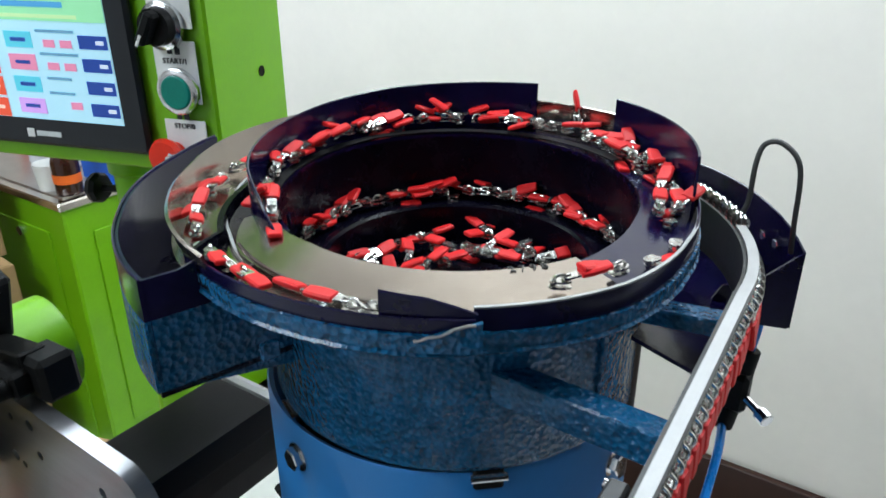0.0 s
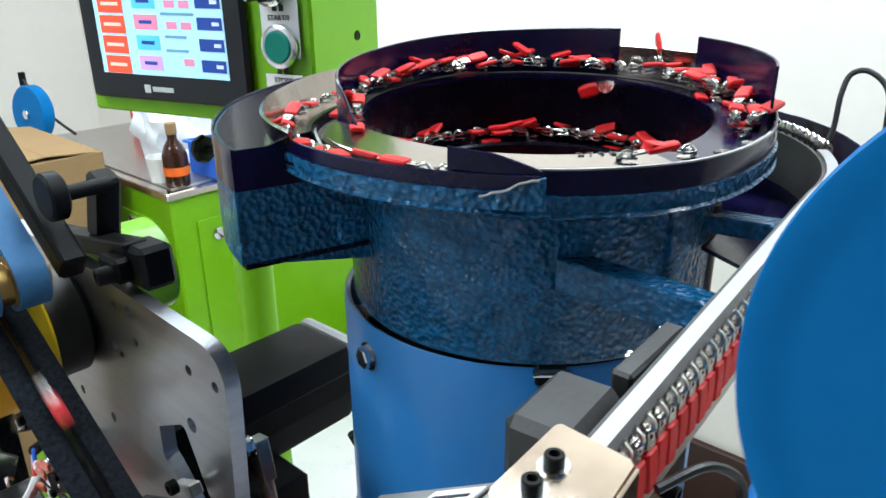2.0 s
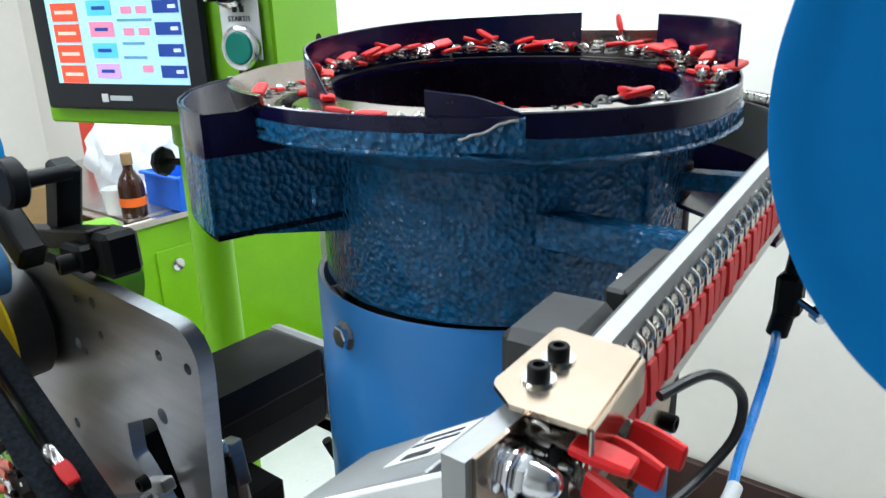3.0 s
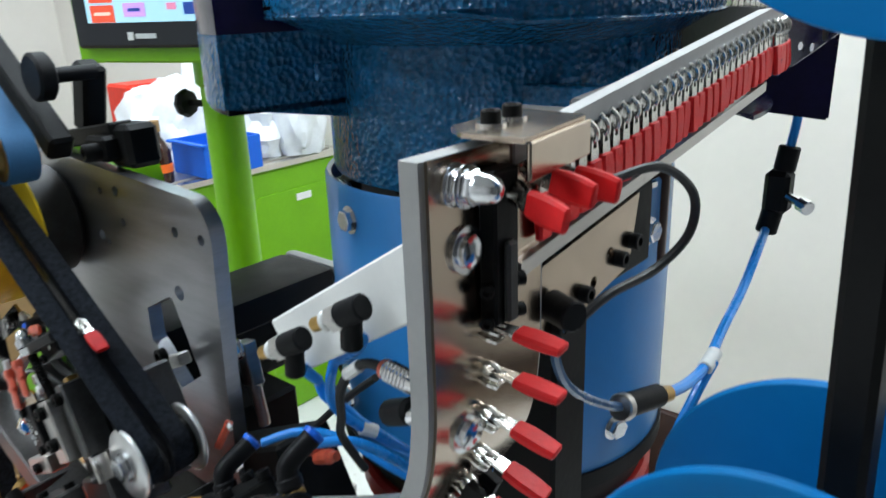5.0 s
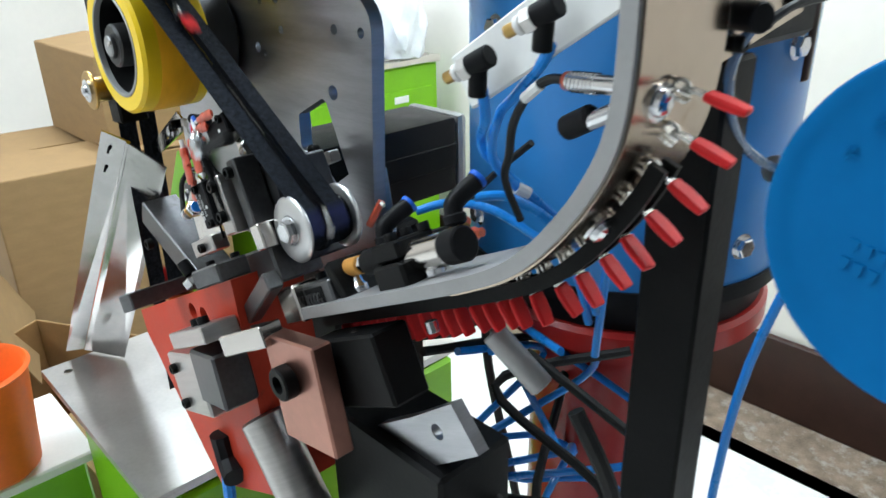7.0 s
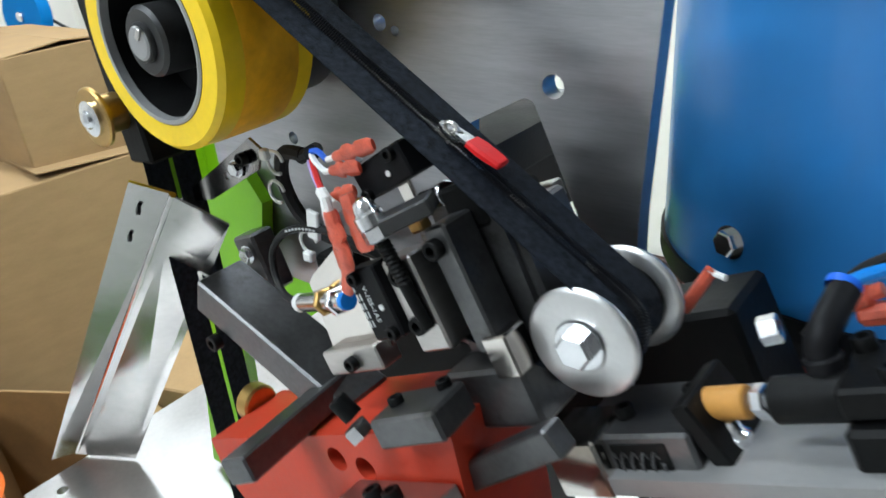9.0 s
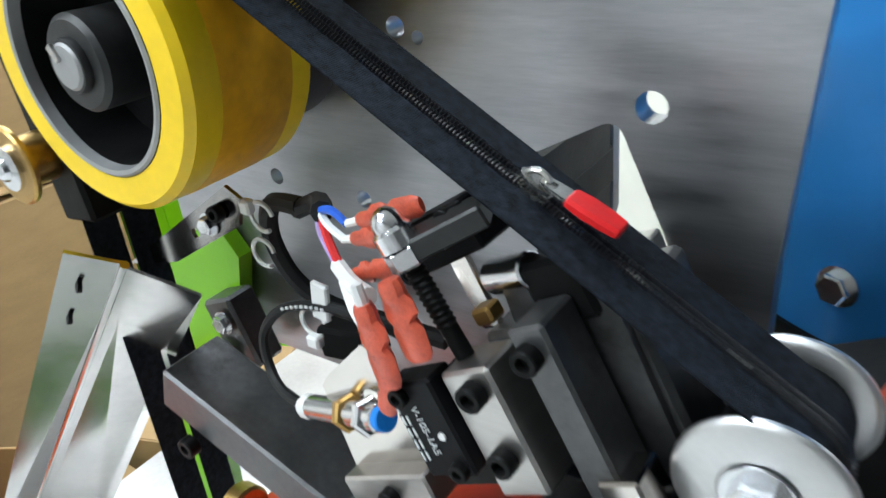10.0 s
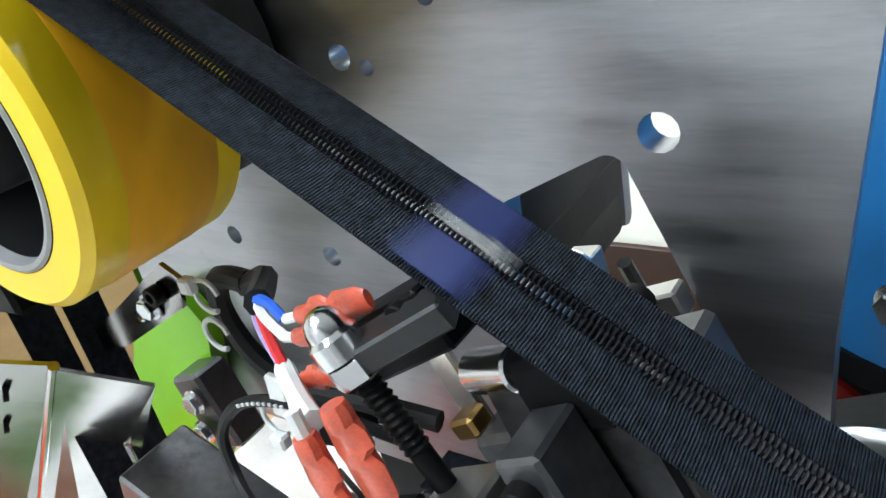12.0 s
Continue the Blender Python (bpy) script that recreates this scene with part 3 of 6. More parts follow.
    part("pan_end", plate([(0.138, 1.020), (rb(219), 1.034), (rb(219), 1.082), (0.138, 1.082)], [], endp, 0.0018), M_HAMMER, f)
    part("pan_end_top", plate([(0.138, 1.082), (rb(219), 1.082), (rb(219), 1.108), (0.205, 1.108), (0.192, 1.112), (0.170, 1.098), (0.138, 1.094)], [], endp, 0.0018), M_PURPLE, f)
    part("tab", box((-0.112, -0.130, 1.056), (0.012, 0.004, 0.012), Matrix.Rotation(radians(40), 4, "Z"), 0.001), M_HAMMER, f)
    # tray under the outlet rail
    tz = steps(-2, 66, 4)
    rt = lambda a: lerp(a, ((-2, 0.255), (10, 0.262), (30, 0.268), (66, 0.262)))
    part("tray_wall", ring(tz, lambda a: wall_section(rt(a), 1.000, lerp(a, ((-2, 1.064), (20, 1.078), (66, 1.090))))), M_PURPLE, f)
    part("tray_floor", ring(tz, lambda a: [(0.14, 1.016), (rt(a), 0.998), (rt(a), 1.001), (0.14, 1.019)]), M_PURPLE, f)
    c2, s2 = math.cos(radians(-2)), math.sin(radians(-2))
    part("tray_end", plate([(0.185, 1.010), (0.256, 1.000), (0.256, 1.064), (0.225, 1.040), (0.2, 1.036)], [], lambda a, b, h: Vector((a * c2 + h * s2, a * s2 - h * c2, b)), 0.002), M_PURPLE, f)
    part("tray_skirt", ring(steps(-36, -2, 4), lambda a: [(0.141, 1.034), (0.206, 1.018), (0.206, 1.021), (0.141, 1.037)]), M_PURPLE, f)
    for a in (8, 12):
        d = Vector((math.cos(radians(a)), math.sin(radians(a)), 0))
        part("tray_screw", hexhead(d * 0.259 + Vector((0, 0, 1.05)), -d, 0.004, washer=False), M_CHROME, f)
    part("wire_hook", tube([(0.210, 0.012, 1.078), (0.220, 0.020, 1.092), (0.225, 0.030, 1.118), (0.232, 0.036, 1.132), (0.243, 0.030, 1.134), (0.252, 0.016, 1.120), (0.250, 0.004, 1.08), (0.250, 0.000, 1.058)], 0.0021, 8), M_GREY, f, "bent grey wire hook")
    # arms that carry the outlet rail
    for p0, p1, z, hh in (((0.0195, -0.137), (0.112, -0.203), 1.036, 0.022), ((0.112, -0.072), (0.186, -0.104), 1.050, 0.012)):
        d = Vector((p1[0] - p0[0], p1[1] - p0[1], 0))
        ang = math.atan2(d.y, d.x)
        arm = part("rail_arm", box(((p0[0] + p1[0]) / 2, (p0[1] + p1[1]) / 2, z), (d.length, 0.006, hh), Matrix.Rotation(ang, 4, "Z"), 0.0012), M_HAMMER, f, "hammered blue bracket arm")
        part("arm_top", box(((p0[0] + p1[0]) / 2 - 0.006 * math.sin(ang), (p0[1] + p1[1]) / 2 + 0.010 * math.cos(ang), z + hh / 2 - 0.002), (d.length, 0.014, 0.003), Matrix.Rotation(ang, 4, "Z"), 0.001), M_HAMMER, arm)
    part("brown_post", cyl((0.118, -0.055, 0.90), (0.118, -0.055, 1.06), 0.012, 14), M_SKIRT, f, "rusty brown support rod")
    # pedestal
    p = thing("pedestal", (0, 0, FLOOR), "red painted cast pedestal with black rubber ring under the feeder", "pedestal", BOWL)
    part("rubber_ring", lathe((0, 0, 0.700), (0, 0, 1), [(0, 0), (0.128, 0), (0.13, 0.004), (0.13, 0.028), (0, 0.028)], 48), M_BLKPLAS, p)
    part("flange_disc", lathe((0, 0, 0.676), (0, 0, 1), [(0, 0), (0.13, 0), (0.137, 0.004), (0.137, 0.022), (0.133, 0.026), (0, 0.026)], 48), M_REDPED, p)
    part("column", lathe((0, 0, FLOOR + 0.02), (0, 0, 1), [(0.12, 0), (0.11, 0.03), (0.085, 0.06), (0.085, 0.84), (0.095, 0.895), (0, 0.896)], 40), M_REDPED, p)
    part("foot_disc", lathe((0, 0, FLOOR), (0, 0, 1), [(0, 0), (0.17, 0), (0.17, 0.012), (0.16, 0.02), (0, 0.02)], 40), M_PINKBASE, p, "pinkish worn foot disc")
    for a in range(0, 360, 90):
        part("foot_bolt", hexhead((0.145 * math.cos(radians(a + 30)), 0.145 * math.sin(radians(a + 30)), FLOOR + 0.02), (0, 0, 1), 0.012), M_BLACK, p)


def bowl_sliders():
    """Sliders lying in the bowl: on the upper track, the outlet lip, the discharge track, the lower track and the heap."""
    random.seed(11)
    g = "zipper sliders in the bowl"
    folds = (0.0, 0.0, 14.0)

    def lay(a, r, z, tilt=12, spin=None):
        th = radians(a)
        yaw = a + 90 + (180 if random.random() < 0.5 else 0) + random.uniform(-28, 28) if spin is None else spin
        m = BOWL @ Matrix.Translation((r * math.cos(th), r * math.sin(th), z)) @ pose(0, 0, 0, random.uniform(-tilt, tilt) + random.choice((0, 0, 0, 0, 180, 25)), random.uniform(-tilt, tilt), yaw)
        put_slider(m, random.choice(folds), group=g)

    a = -24.0
    while a < 204:
        z = lerp(a, ((-24, 1.108), (0, 1.112), (60, 1.117), (120, 1.117), (204, 1.109)))
        lay(a, lerp(a, ((-24, 0.150), (40, 0.151), (65, 0.152), (110, 0.148), (150, 0.139), (204, 0.134))) + random.uniform(-0.005, 0.004), z + 0.003, 9)
        if random.random() < 0.35:
            lay(a + 2, lerp(a, ((-24, 0.141), (60, 0.143), (110, 0.142), (150, 0.134), (204, 0.133))), z + 0.005, 14)
        a += random.uniform(5.0, 7.2)
    for a, s in ((-34, 66), (-45, 40), (-57, 210), (-70, 12)):
        lay(a, 0.160, 1.1085, 4, s)
    for a in (146, 156, 164, 172, 180, 188, 196, 204, 211, 219, 226, 244, 251, 256):
        lay(a, lerp(a, ((140, 0.212), (170, 0.190), (200, 0.182), (215, 0.176), (258, 0.176))), lerp(a, ((140, 1.096), (200, 1.097), (230, 1.102), (258, 1.104))), 5, a + 90 + random.uniform(-9, 9) + random.choice((0, 180)))
    a = 8.0
    while a < 172:
        lay(a, 0.116 + random.uniform(-0.004, 0.004), 1.063, 8)
        a += random.uniform(4.6, 6.8)
    for i in range(58):
        r, a = 0.088 * math.sqrt(random.random()), random.uniform(0, 360)
        lay(a, r, 1.033 + 0.006 * random.random(), 16, random.uniform(0, 360))
    # one stands on edge at the gap
    put_slider(BOWL @ pose(0.158 * math.cos(radians(50)), 0.158 * math.sin(radians(50)), 1.128, 80, -50, 100), 0.0, group=g)


# ---- outlet rail, chute and its sliders ----
TILT = MACH @ pose(0.08, 0, -0.14, 0, -26.5, 0)
RAIL_U = 0.338
ARC_U = 0.1235


def rail_path():
    """The rail's line from the bowl to the chute, in the machine's space: place and heading."""
    pts = []
    for i in range(25):
        a = radians(72 - 72 * i / 24)
        pts.append(Vector((ARC_U + 0.209 * math.cos(a), 0.238 + 0.209 * math.sin(a), 0.193)))
    for i in range(1, 31):
        v = 0.238 - 0.29 * i / 30
        pts.append(Vector((ARC_U + 0.209 + 0.0075 * (0.238 - v) / 0.25, v, 0.193 - 0.116 * (0.238 - v))))
    return pts


def sweep_bar(pts, du0, du1, dw0, dw1):
    """A rectangular bar along pts; du is across, to the outer side, dw up."""
    bm, rows = bmesh.new(), []
    for i, p in enumerate(pts):
        d = pts[min(i + 1, len(pts) - 1)] - pts[max(i - 1, 0)]
        n = Vector((-d.y, d.x, 0)).normalized()
        rows.append([p + n * a + Vector((0, 0, b)) for a, b in ((du0, dw0), (du1, dw0), (du1, dw1), (du0, dw1))])
    vs = grid(bm, rows, closed_v=True)
    bm.faces.new(list(reversed(vs[0])))
    bm.faces.new(vs[-1])
    return bm


def outlet_rail():
    pts = rail_path()
    r = thing("outlet_rail", (RAIL_U, 0.0, 0.10), "straight aluminium outlet rail with bronze side plates hanging full of sliders", "feed rail")
    part("top_bar", sweep_bar(pts[14:], -0.0034, 0.0034, -0.010, -0.002), M_ALU, r)
    part("inner_guide", sweep_bar(pts, -0.006, -0.004, -0.034, -0.004), M_GREY, r)
    part("lower_guide", sweep_bar(pts[24:], 0.002, 0.006, -0.052, -0.046), M_STEEL, r)
    part("arc_plate", sweep_bar(pts[:26], -0.004, -0.002, -0.045, -0.012), M_GREY, r, "dark curved guide plate with screw heads")
    for i in range(2, 24, 3):
        d = (pts[i] - Vector((ARC_U, 0.238, 0.193))).normalized()
        part("guide_screw", socket(pts[i] + d * 0.0005 - Vector((0, 0, 0.03)), d, 0.0022), M_CHROME, r)
    part("side_plate", plate([(-0.09, 0.05), (0.055, 0.078), (0.063, 0.113), (-0.03, 0.100), (-0.09, 0.09)], [disc((0.035, 0.09), 0.003), disc((0.02, 0.08), 0.003)], lambda a, b, h: Vector((0.334 + h, a, b)), 0.004), M_BRONZE, r, "worn bronze-coloured side plate")
    part("upper_plate", plate([(-0.09, 0.094), (-0.03, 0.103), (0.075, 0.116), (0.075, 0.128), (-0.04, 0.125), (-0.09, 0.13)], [], lambda a, b, h: Vector((0.333 + h, a, b)), 0.003), M_BRONZE, r)
    for v, w in ((0.057, 0.09), (0.043, 0.085), (0.01, 0.078), (-0.012, 0.07)):
        part("side_screw", socket((0.338, v, w), (1, 0, 0), 0.0042), M_BLACK, r)
    part("air_fitting", cyl((0.339, -0.018, 0.083), (0.354, -0.024, 0.083), 0.0068, 16), M_BLKPLAS, r, "black round air fitting")
    part("blow_pipe", tube([(0.352, -0.022, 0.078), (0.358, -0.004, 0.087), (0.365, 0.025, 0.091), (0.372, 0.042, 0.104), (0.372, 0.043, 0.122), (0.364, 0.026, 0.136), (0.354, 0.003, 0.134)], 0.0021, 8), M_GREY, r, "bent grey steel blow pipe")
    c = thing("rail_cover", (RAIL_U, -0.045, 0.155), "folded bare steel cover with two black cap screws", "cover plate")
    part("cover", plate([(0.3285, -0.066), (0.330, -0.069), (0.340, -0.076), (0.3637, -0.0745), (0.3637, -0.072), (0.3575, -0.0265), (0.355, -0.0245), (0.327, -0.0225), (0.3255, -0.0245)], [], uv(0.1625), 0.0018), M_BRONZE, c)
    part("cover_flap", box((0.3612, -0.049, 0.1565), (0.0018, 0.048, 0.013), Matrix.Rotation(radians(7), 4, "Z"), 0.0006), M_BRONZE, c)
    for u, v in ((0.3395, -0.059), (0.338, -0.0443)):
        part("washer", lathe((u, v, 0.1643), (0, 0, 1), [(0, 0), (0.0055, 0), (0.0055, 0.001), (0, 0.001)], 18), M_CHROME, c)
        part("cap_screw", socket((u, v, 0.1653), (0, 0, 1), 0.0036, 0.0042), M_BLACK, c)
    b = thing("linear_feeder", (0.305, 0.06, 0.06), "dark grey linear vibrator block under the rail", "vibrator")
    part("body", box((0.315, -0.002, 0.142), (0.030, 0.046, 0.034), Matrix.Rotation(radians(6), 4, "Z"), 0.004), M_GREY, b)
    part("clamp_block", box((0.3235, 0.052, 0.155), (0.010, 0.050, 0.016), Matrix.Rotation(radians(4), 4, "X"), 0.0015), M_GREY, b)
    for v in (0.06, 0.09):
        part("clamp_screw", socket((0.3185, v - 0.012, 0.157), (-1, 0, 0), 0.0030), M_CHROME, b)
    part("base", box((0.305, 0.04, 0.085), (0.04, 0.14, 0.05), bev=0.004), M_BLACK, b)


CHUTE = [(0.343, 0.159), (0.343, 0.13), (0.343, 0.10), (0.342, 0.06), (0.335, 0.030), (0.315, -0.003), (0.286, -0.034), (0.247, -0.058), (0.176, -0.093), (0.10, -0.130), (0.072, -0.144)]


def chute_curve(n=6):
    out = []
    P = [Vector(p) for p in CHUTE]
    for i in range(len(P) - 1):
        a, b, c, d = P[max(i - 1, 0)], P[i], P[i + 1], P[min(i + 2, len(P) - 1)]
        for k in range(n):
            t = k / n
            out.append(0.5 * ((2 * b) + (c - a) * t + (2 * a - 5 * b + 4 * c - d) * t * t + (3 * b - a - 3 * c + d) * t ** 3))
    out.append(P[-1])
    return out


def chute_bar(o0, o1, v0, v1, i0=0, i1=None):
    """A strip along the chute: o is the offset to the outer side, v across."""
    Q = chute_curve()
    bm, rows = bmesh.new(), []
    for i in range(i0, i1 or len(Q)):
        d = (Q[min(i + 1, len(Q) - 1)] - Q[max(i - 1, 0)]).normalized()
        n = Vector((-d.y, d.x))
        q0, q1 = Q[i] + n * o0, Q[i] + n * o1
        rows.append([Vector((q0.x, v0, q0.y)), Vector((q1.x, v0, q1.y)), Vector((q1.x, v1, q1.y)), Vector((q0.x, v1, q0.y))])
    vs = grid(bm, rows, closed_v=True)
    bm.faces.new(list(reversed(vs[0])))
    bm.faces.new(vs[-1])
    return bm


def chute():
    c = thing("slider_chute", (0.20, -0.065, -0.14), "curved steel chute strip with a row of hanging red-pulled sliders", "chute")
    part("strip", chute_bar(-0.009, -0.001, -0.100, -0.030), M_ALU, c, "thick bent steel strip with satin edge")
    part("mirror_face", chute_bar(-0.001, 0.0004, -0.097, -0.033, 0, 44), M_BRONZE, c, "mirror-bright warm steel face")
    part("inner_guide", chute_bar(0.004, 0.012, -0.077, -0.0735, 24), M_BLACK, c)
    part("outer_guide", chute_bar(0.004, 0.012, -0.0665, -0.063, 24), M_BLACK, c)
    part("guide_cover", box((0.3475, -0.066, 0.124), (0.0075, 0.014, 0.056), bev=0.001), M_BLACK, c)
    part("guide_insert", box((0.3525, -0.066, 0.112), (0.003, 0.006, 0.030), bev=0.001), M_GREY, c)
    for w in (0.098, 0.110):
        part("guide_screw", socket((0.3495, -0.0585, w), (0.6, 1, 0), 0.0028), M_BLACK, c)
        part("guide_screw", socket((0.3480, -0.0735, w), (0.5, -1, 0), 0.0026), M_BLACK, c)
    # acorn nut on its stud, pan screws
    s = part("stud", cyl((0.342, -0.084, 0.149), (0.353, -0.083, 0.149), 0.0040, 14), M_CHROME, c, "bright threaded stud with nuts")
    for u0, r, h, n in ((0.3425, 0.0076, 0.0012, 24), (0.3438, 0.0058, 0.0032, 6), (0.3472, 0.0074, 0.0012, 24), (0.3485, 0.0060, 0.0036, 6)):
        part("washer" if n > 6 else "hex_nut", lathe((u0, -0.0835, 0.149), (1, 0.06, 0), [(0, 0), (r * 0.92, 0), (r, h * 0.2), (r, h * 0.8), (r * 0.92, h), (0, h)], n, phase=0.25), M_CHROME, s)
    part("acorn", lathe((0.3521, -0.0830, 0.149), (1, 0.06, 0), [(0.0054, 0), (0.0054, 0.0020), (0.0050, 0.0028), (0.0048, 0.0050), (0.0036, 0.0076), (0.0018, 0.0088), (0, 0.0091)], 20), M_CHROME, s, "bright acorn nut")
    for u, w, d in ((0.3435, 0.126, (1, 0, 0)), (0.3415, 0.055, (1, 0, -0.1)), (0.317, -0.006, (0.85, 0, -0.5))):
        part("pan_screw", lathe((u, -0.080, w), d, [(0.0085, 0), (0.0085, 0.0015), (0.0062, 0.0016), (0.0058, 0.004), (0.003, 0.0055), (0, 0.0056)], 18), M_CHROME, c, "bright cross-head screw with washer")
    for u, w in ((0.124, -0.108), (0.201, -0.070)):
        part("dome_nut", lathe((u, -0.075, w), (-0.446, 0, 0.895), [(0.0065, 0), (0.0065, 0.004), (0.0045, 0.006), (0.0035, 0.0105), (0, 0.0118)], 12), M_CHROME, c, "bright dome nut")
        part("stud_end", cyl((u + 0.011, -0.09, w - 0.021), (u + 0.014, -0.09, w - 0.028), 0.004, 10), M_CHROME, c)


def rail_sliders():
    """The queue on the rail: bodies astride the bar, pulls hanging down."""
    g = "zipper sliders queued on the rail"
    random.seed(5)
    pts = rail_path()
    acc, nxt = 0.0, 0.0
    for i in range(len(pts) - 1):
        seg = (pts[i + 1] - pts[i]).length
        while nxt < acc + seg:
            p = pts[i].lerp(pts[i + 1], (nxt - acc) / seg)
            d = (pts[i + 1] - pts[i]).normalized()
            n = Vector((-d.y, d.x, 0)).normalized()
            onarc = i < 24
            x = (Vector((0, 0, -1)) + n * random.uniform(-0.02, 0.05) + d * random.uniform(-0.06, 0.06)).normalized()
            z = (n - x * n.dot(x)).normalized()
            y = z.cross(x)
            m = Matrix((x, y, z)).transposed().to_4x4()
            m.translation = p + n * (0.001 if onarc else 0.0) + Vector((0, 0, -0.0155 if i >= 14 else -0.005))
            if nxt < 0.543:
                put_slider(MACH @ m, 4.0 if onarc else 2.0, "nickel zipper slider with a red pull hanging from the rail", g)
            nxt += 0.0098
        acc += seg


QUEUE = []


def chute_sliders():
    g = "zipper sliders in the chute"
    Q = chute_curve(12)
    acc = [0.0]
    for a, b in zip(Q, Q[1:]):
        acc.append(acc[-1] + (b - a).length)
    s = 0.103
    while s < acc[-1] - 0.004:
        i = max(k for k in range(len(acc)) if acc[k] <= s)
        q = Q[i].lerp(Q[min(i + 1, len(Q) - 1)], (s - acc[i]) / max(1e-6, acc[min(i + 1, len(Q) - 1)] - acc[i]))
        d = (Q[min(i + 1, len(Q) - 1)] - Q[i]).normalized()
        n = Vector((-d.y, d.x))
        droop = 0.35 if s < 0.16 else 0.22
        x = Vector((n.x, random.uniform(-0.12, 0.2), n.y - droop)).normalized()
        z = Vector((d.x, 0, d.y))
        z = -(z - x * z.dot(x)).normalized()
        m = Matrix((x, z.cross(x), z)).transposed().to_4x4()
        q = q + n * 0.0035
        m.translation = Vector((q.x, -0.070, q.y))
        QUEUE.append((put_slider(MACH @ m, 10.0, "nickel zipper slider with a red pull in the chute", g), MACH @ m))
        s += 0.0178 if s < 0.15 else 0.0166 if s < 0.24 else 0.0122


def gate_sliders():
    """Three sliders waiting at the gate, their pulls pushed forward under the cover."""
    for v, w, yaw in ((-0.034, 0.1455, -4), (-0.047, 0.1470, -9), (-0.060, 0.1425, -14)):
        put_slider(MACH @ pose(0.353, v, w, 84, 8, yaw), 0.0, "nickel zipper slider with a red pull waiting under the cover", "zipper sliders queued on the rail")


# ---- zipper tape and its path ----
WHEEL, WHEEL_R = Vector((-0.182, 0.032)), 0.0600
PULLEY, PULLEY_R = Vector((0.064, -0.076)), 0.0175
_d = PULLEY - WHEEL
_k = (WHEEL_R - PULLEY_R) / _d.length
_e = _d.normalized()
NRM = _e * _k + Vector((-_e.y, _e.x)) * math.sqrt(1 - _k * _k)
PHI = math.degrees(math.atan2(NRM.y, NRM.x))
TAPE_V = -0.070


def tape_points():
    """The tape's line from under the pulley, round it, up to the wheel, over it and down, with its outward side."""
    pts = []
    for i in range(12):
        pts.append((Vector((-0.06 + (PULLEY.x + 0.06) * i / 12, PULLEY.y - PULLEY_R)), Vector((0, -1))))
    for i in range(19):
        a = radians(-90 + (PHI + 90) * i / 18)
        n = Vector((math.cos(a), math.sin(a)))
        pts.append((PULLEY + n * PULLEY_R, n))
    a0, a1 = PULLEY + NRM * PULLEY_R, WHEEL + NRM * WHEEL_R
    for i in range(1, 30):
        pts.append((a0.lerp(a1, i / 30), NRM))
    for i in range(25):
        a = radians(PHI + (185 - PHI) * i / 24)
        n = Vector((math.cos(a), math.sin(a)))
        pts.append((WHEEL + n * WHEEL_R, n))
    e = pts[-1][0]
    for i in range(1, 14):
        pts.append((e + Vector((-0.0005 * i, -0.03 * i)), Vector((-1, 0))))
    return pts


def tape_at(s, pts, acc):
    s = min(max(s, 0.0), acc[-1] - 1e-5)
    i = max(0, int(np.searchsorted(acc, s, "right")) - 1)
    t = (s - acc[i]) / (acc[i + 1] - acc[i])
    p = pts[i][0].lerp(pts[i + 1][0], t)
    n = pts[i][1].lerp(pts[i + 1][1], t).normalized()
    return p, n


def tape_table():
    pts = tape_points()
    acc = [0.0]
    for a, b in zip(pts, pts[1:]):
        acc.append(acc[-1] + (b[0] - a[0]).length)
    return pts, acc


def zipper_tape():
    pts, acc = tape_table()
    z = thing("zipper_tape", (0.0, TAPE_V, 0.0), "continuous navy-black zipper tape running up over the yellow wheel", "zipper tape")
    for name, v0, v1 in (("tape_half", -0.0188, -0.0016), ("tape_half", 0.0016, 0.0188)):
        bm, rows = bmesh.new(), []
        for p, n in pts:
            rows.append([Vector((p.x + n.x * o, TAPE_V + v, p.y + n.y * o)) for v, o in ((v0, 0), (v1, 0), (v1, 0.0007), (v0 + 0.003 if v0 > 0 else v1 - 0.003, 0.0012), ((v0 + v1) / 2, 0.0007), (v0, 0.0007))])
        grid(bm, rows, closed_v=True)
        part(name, bm, M_TAPE, z)
    # coil teeth in two rows
    bm = bmesh.new()
    s = 0.02
    while s < 0.62:
        p, n = tape_at(s, pts, acc)
        t = Vector((n.y, -n.x))
        for side in (-1, 1):
            q = p + t * (0.0006 * side)
            rows = []
            for k in range(6):
                a = PI * k / 5
                rows.append((0.0002 + 0.0044 * (k / 5), 0.0010 + 0.0014 * math.sin(a)))
            vs = []
            for (vv, o) in rows:
                c = Vector((q.x + n.x * o, TAPE_V + side * (vv - 0.0008), q.y + n.y * o))
                tt = Vector((t.x, 0, t.y)) * 0.00052
                nn = Vector((n.x, 0, n.y)) * 0.0007
                vs.append([bm.verts.new(c + x) for x in (tt, nn, -tt)])
            for a, b in zip(vs, vs[1:]):
                for k in range(2):
                    bm.faces.new((a[k], a[k + 1], b[k + 1], b[k]))
        s += 0.0014
    tagged(part("coil", bm, M_TEETH, z, "fine black nylon coil teeth"), kind="stuff")
    return pts, acc


GAP_LAG = 0.508


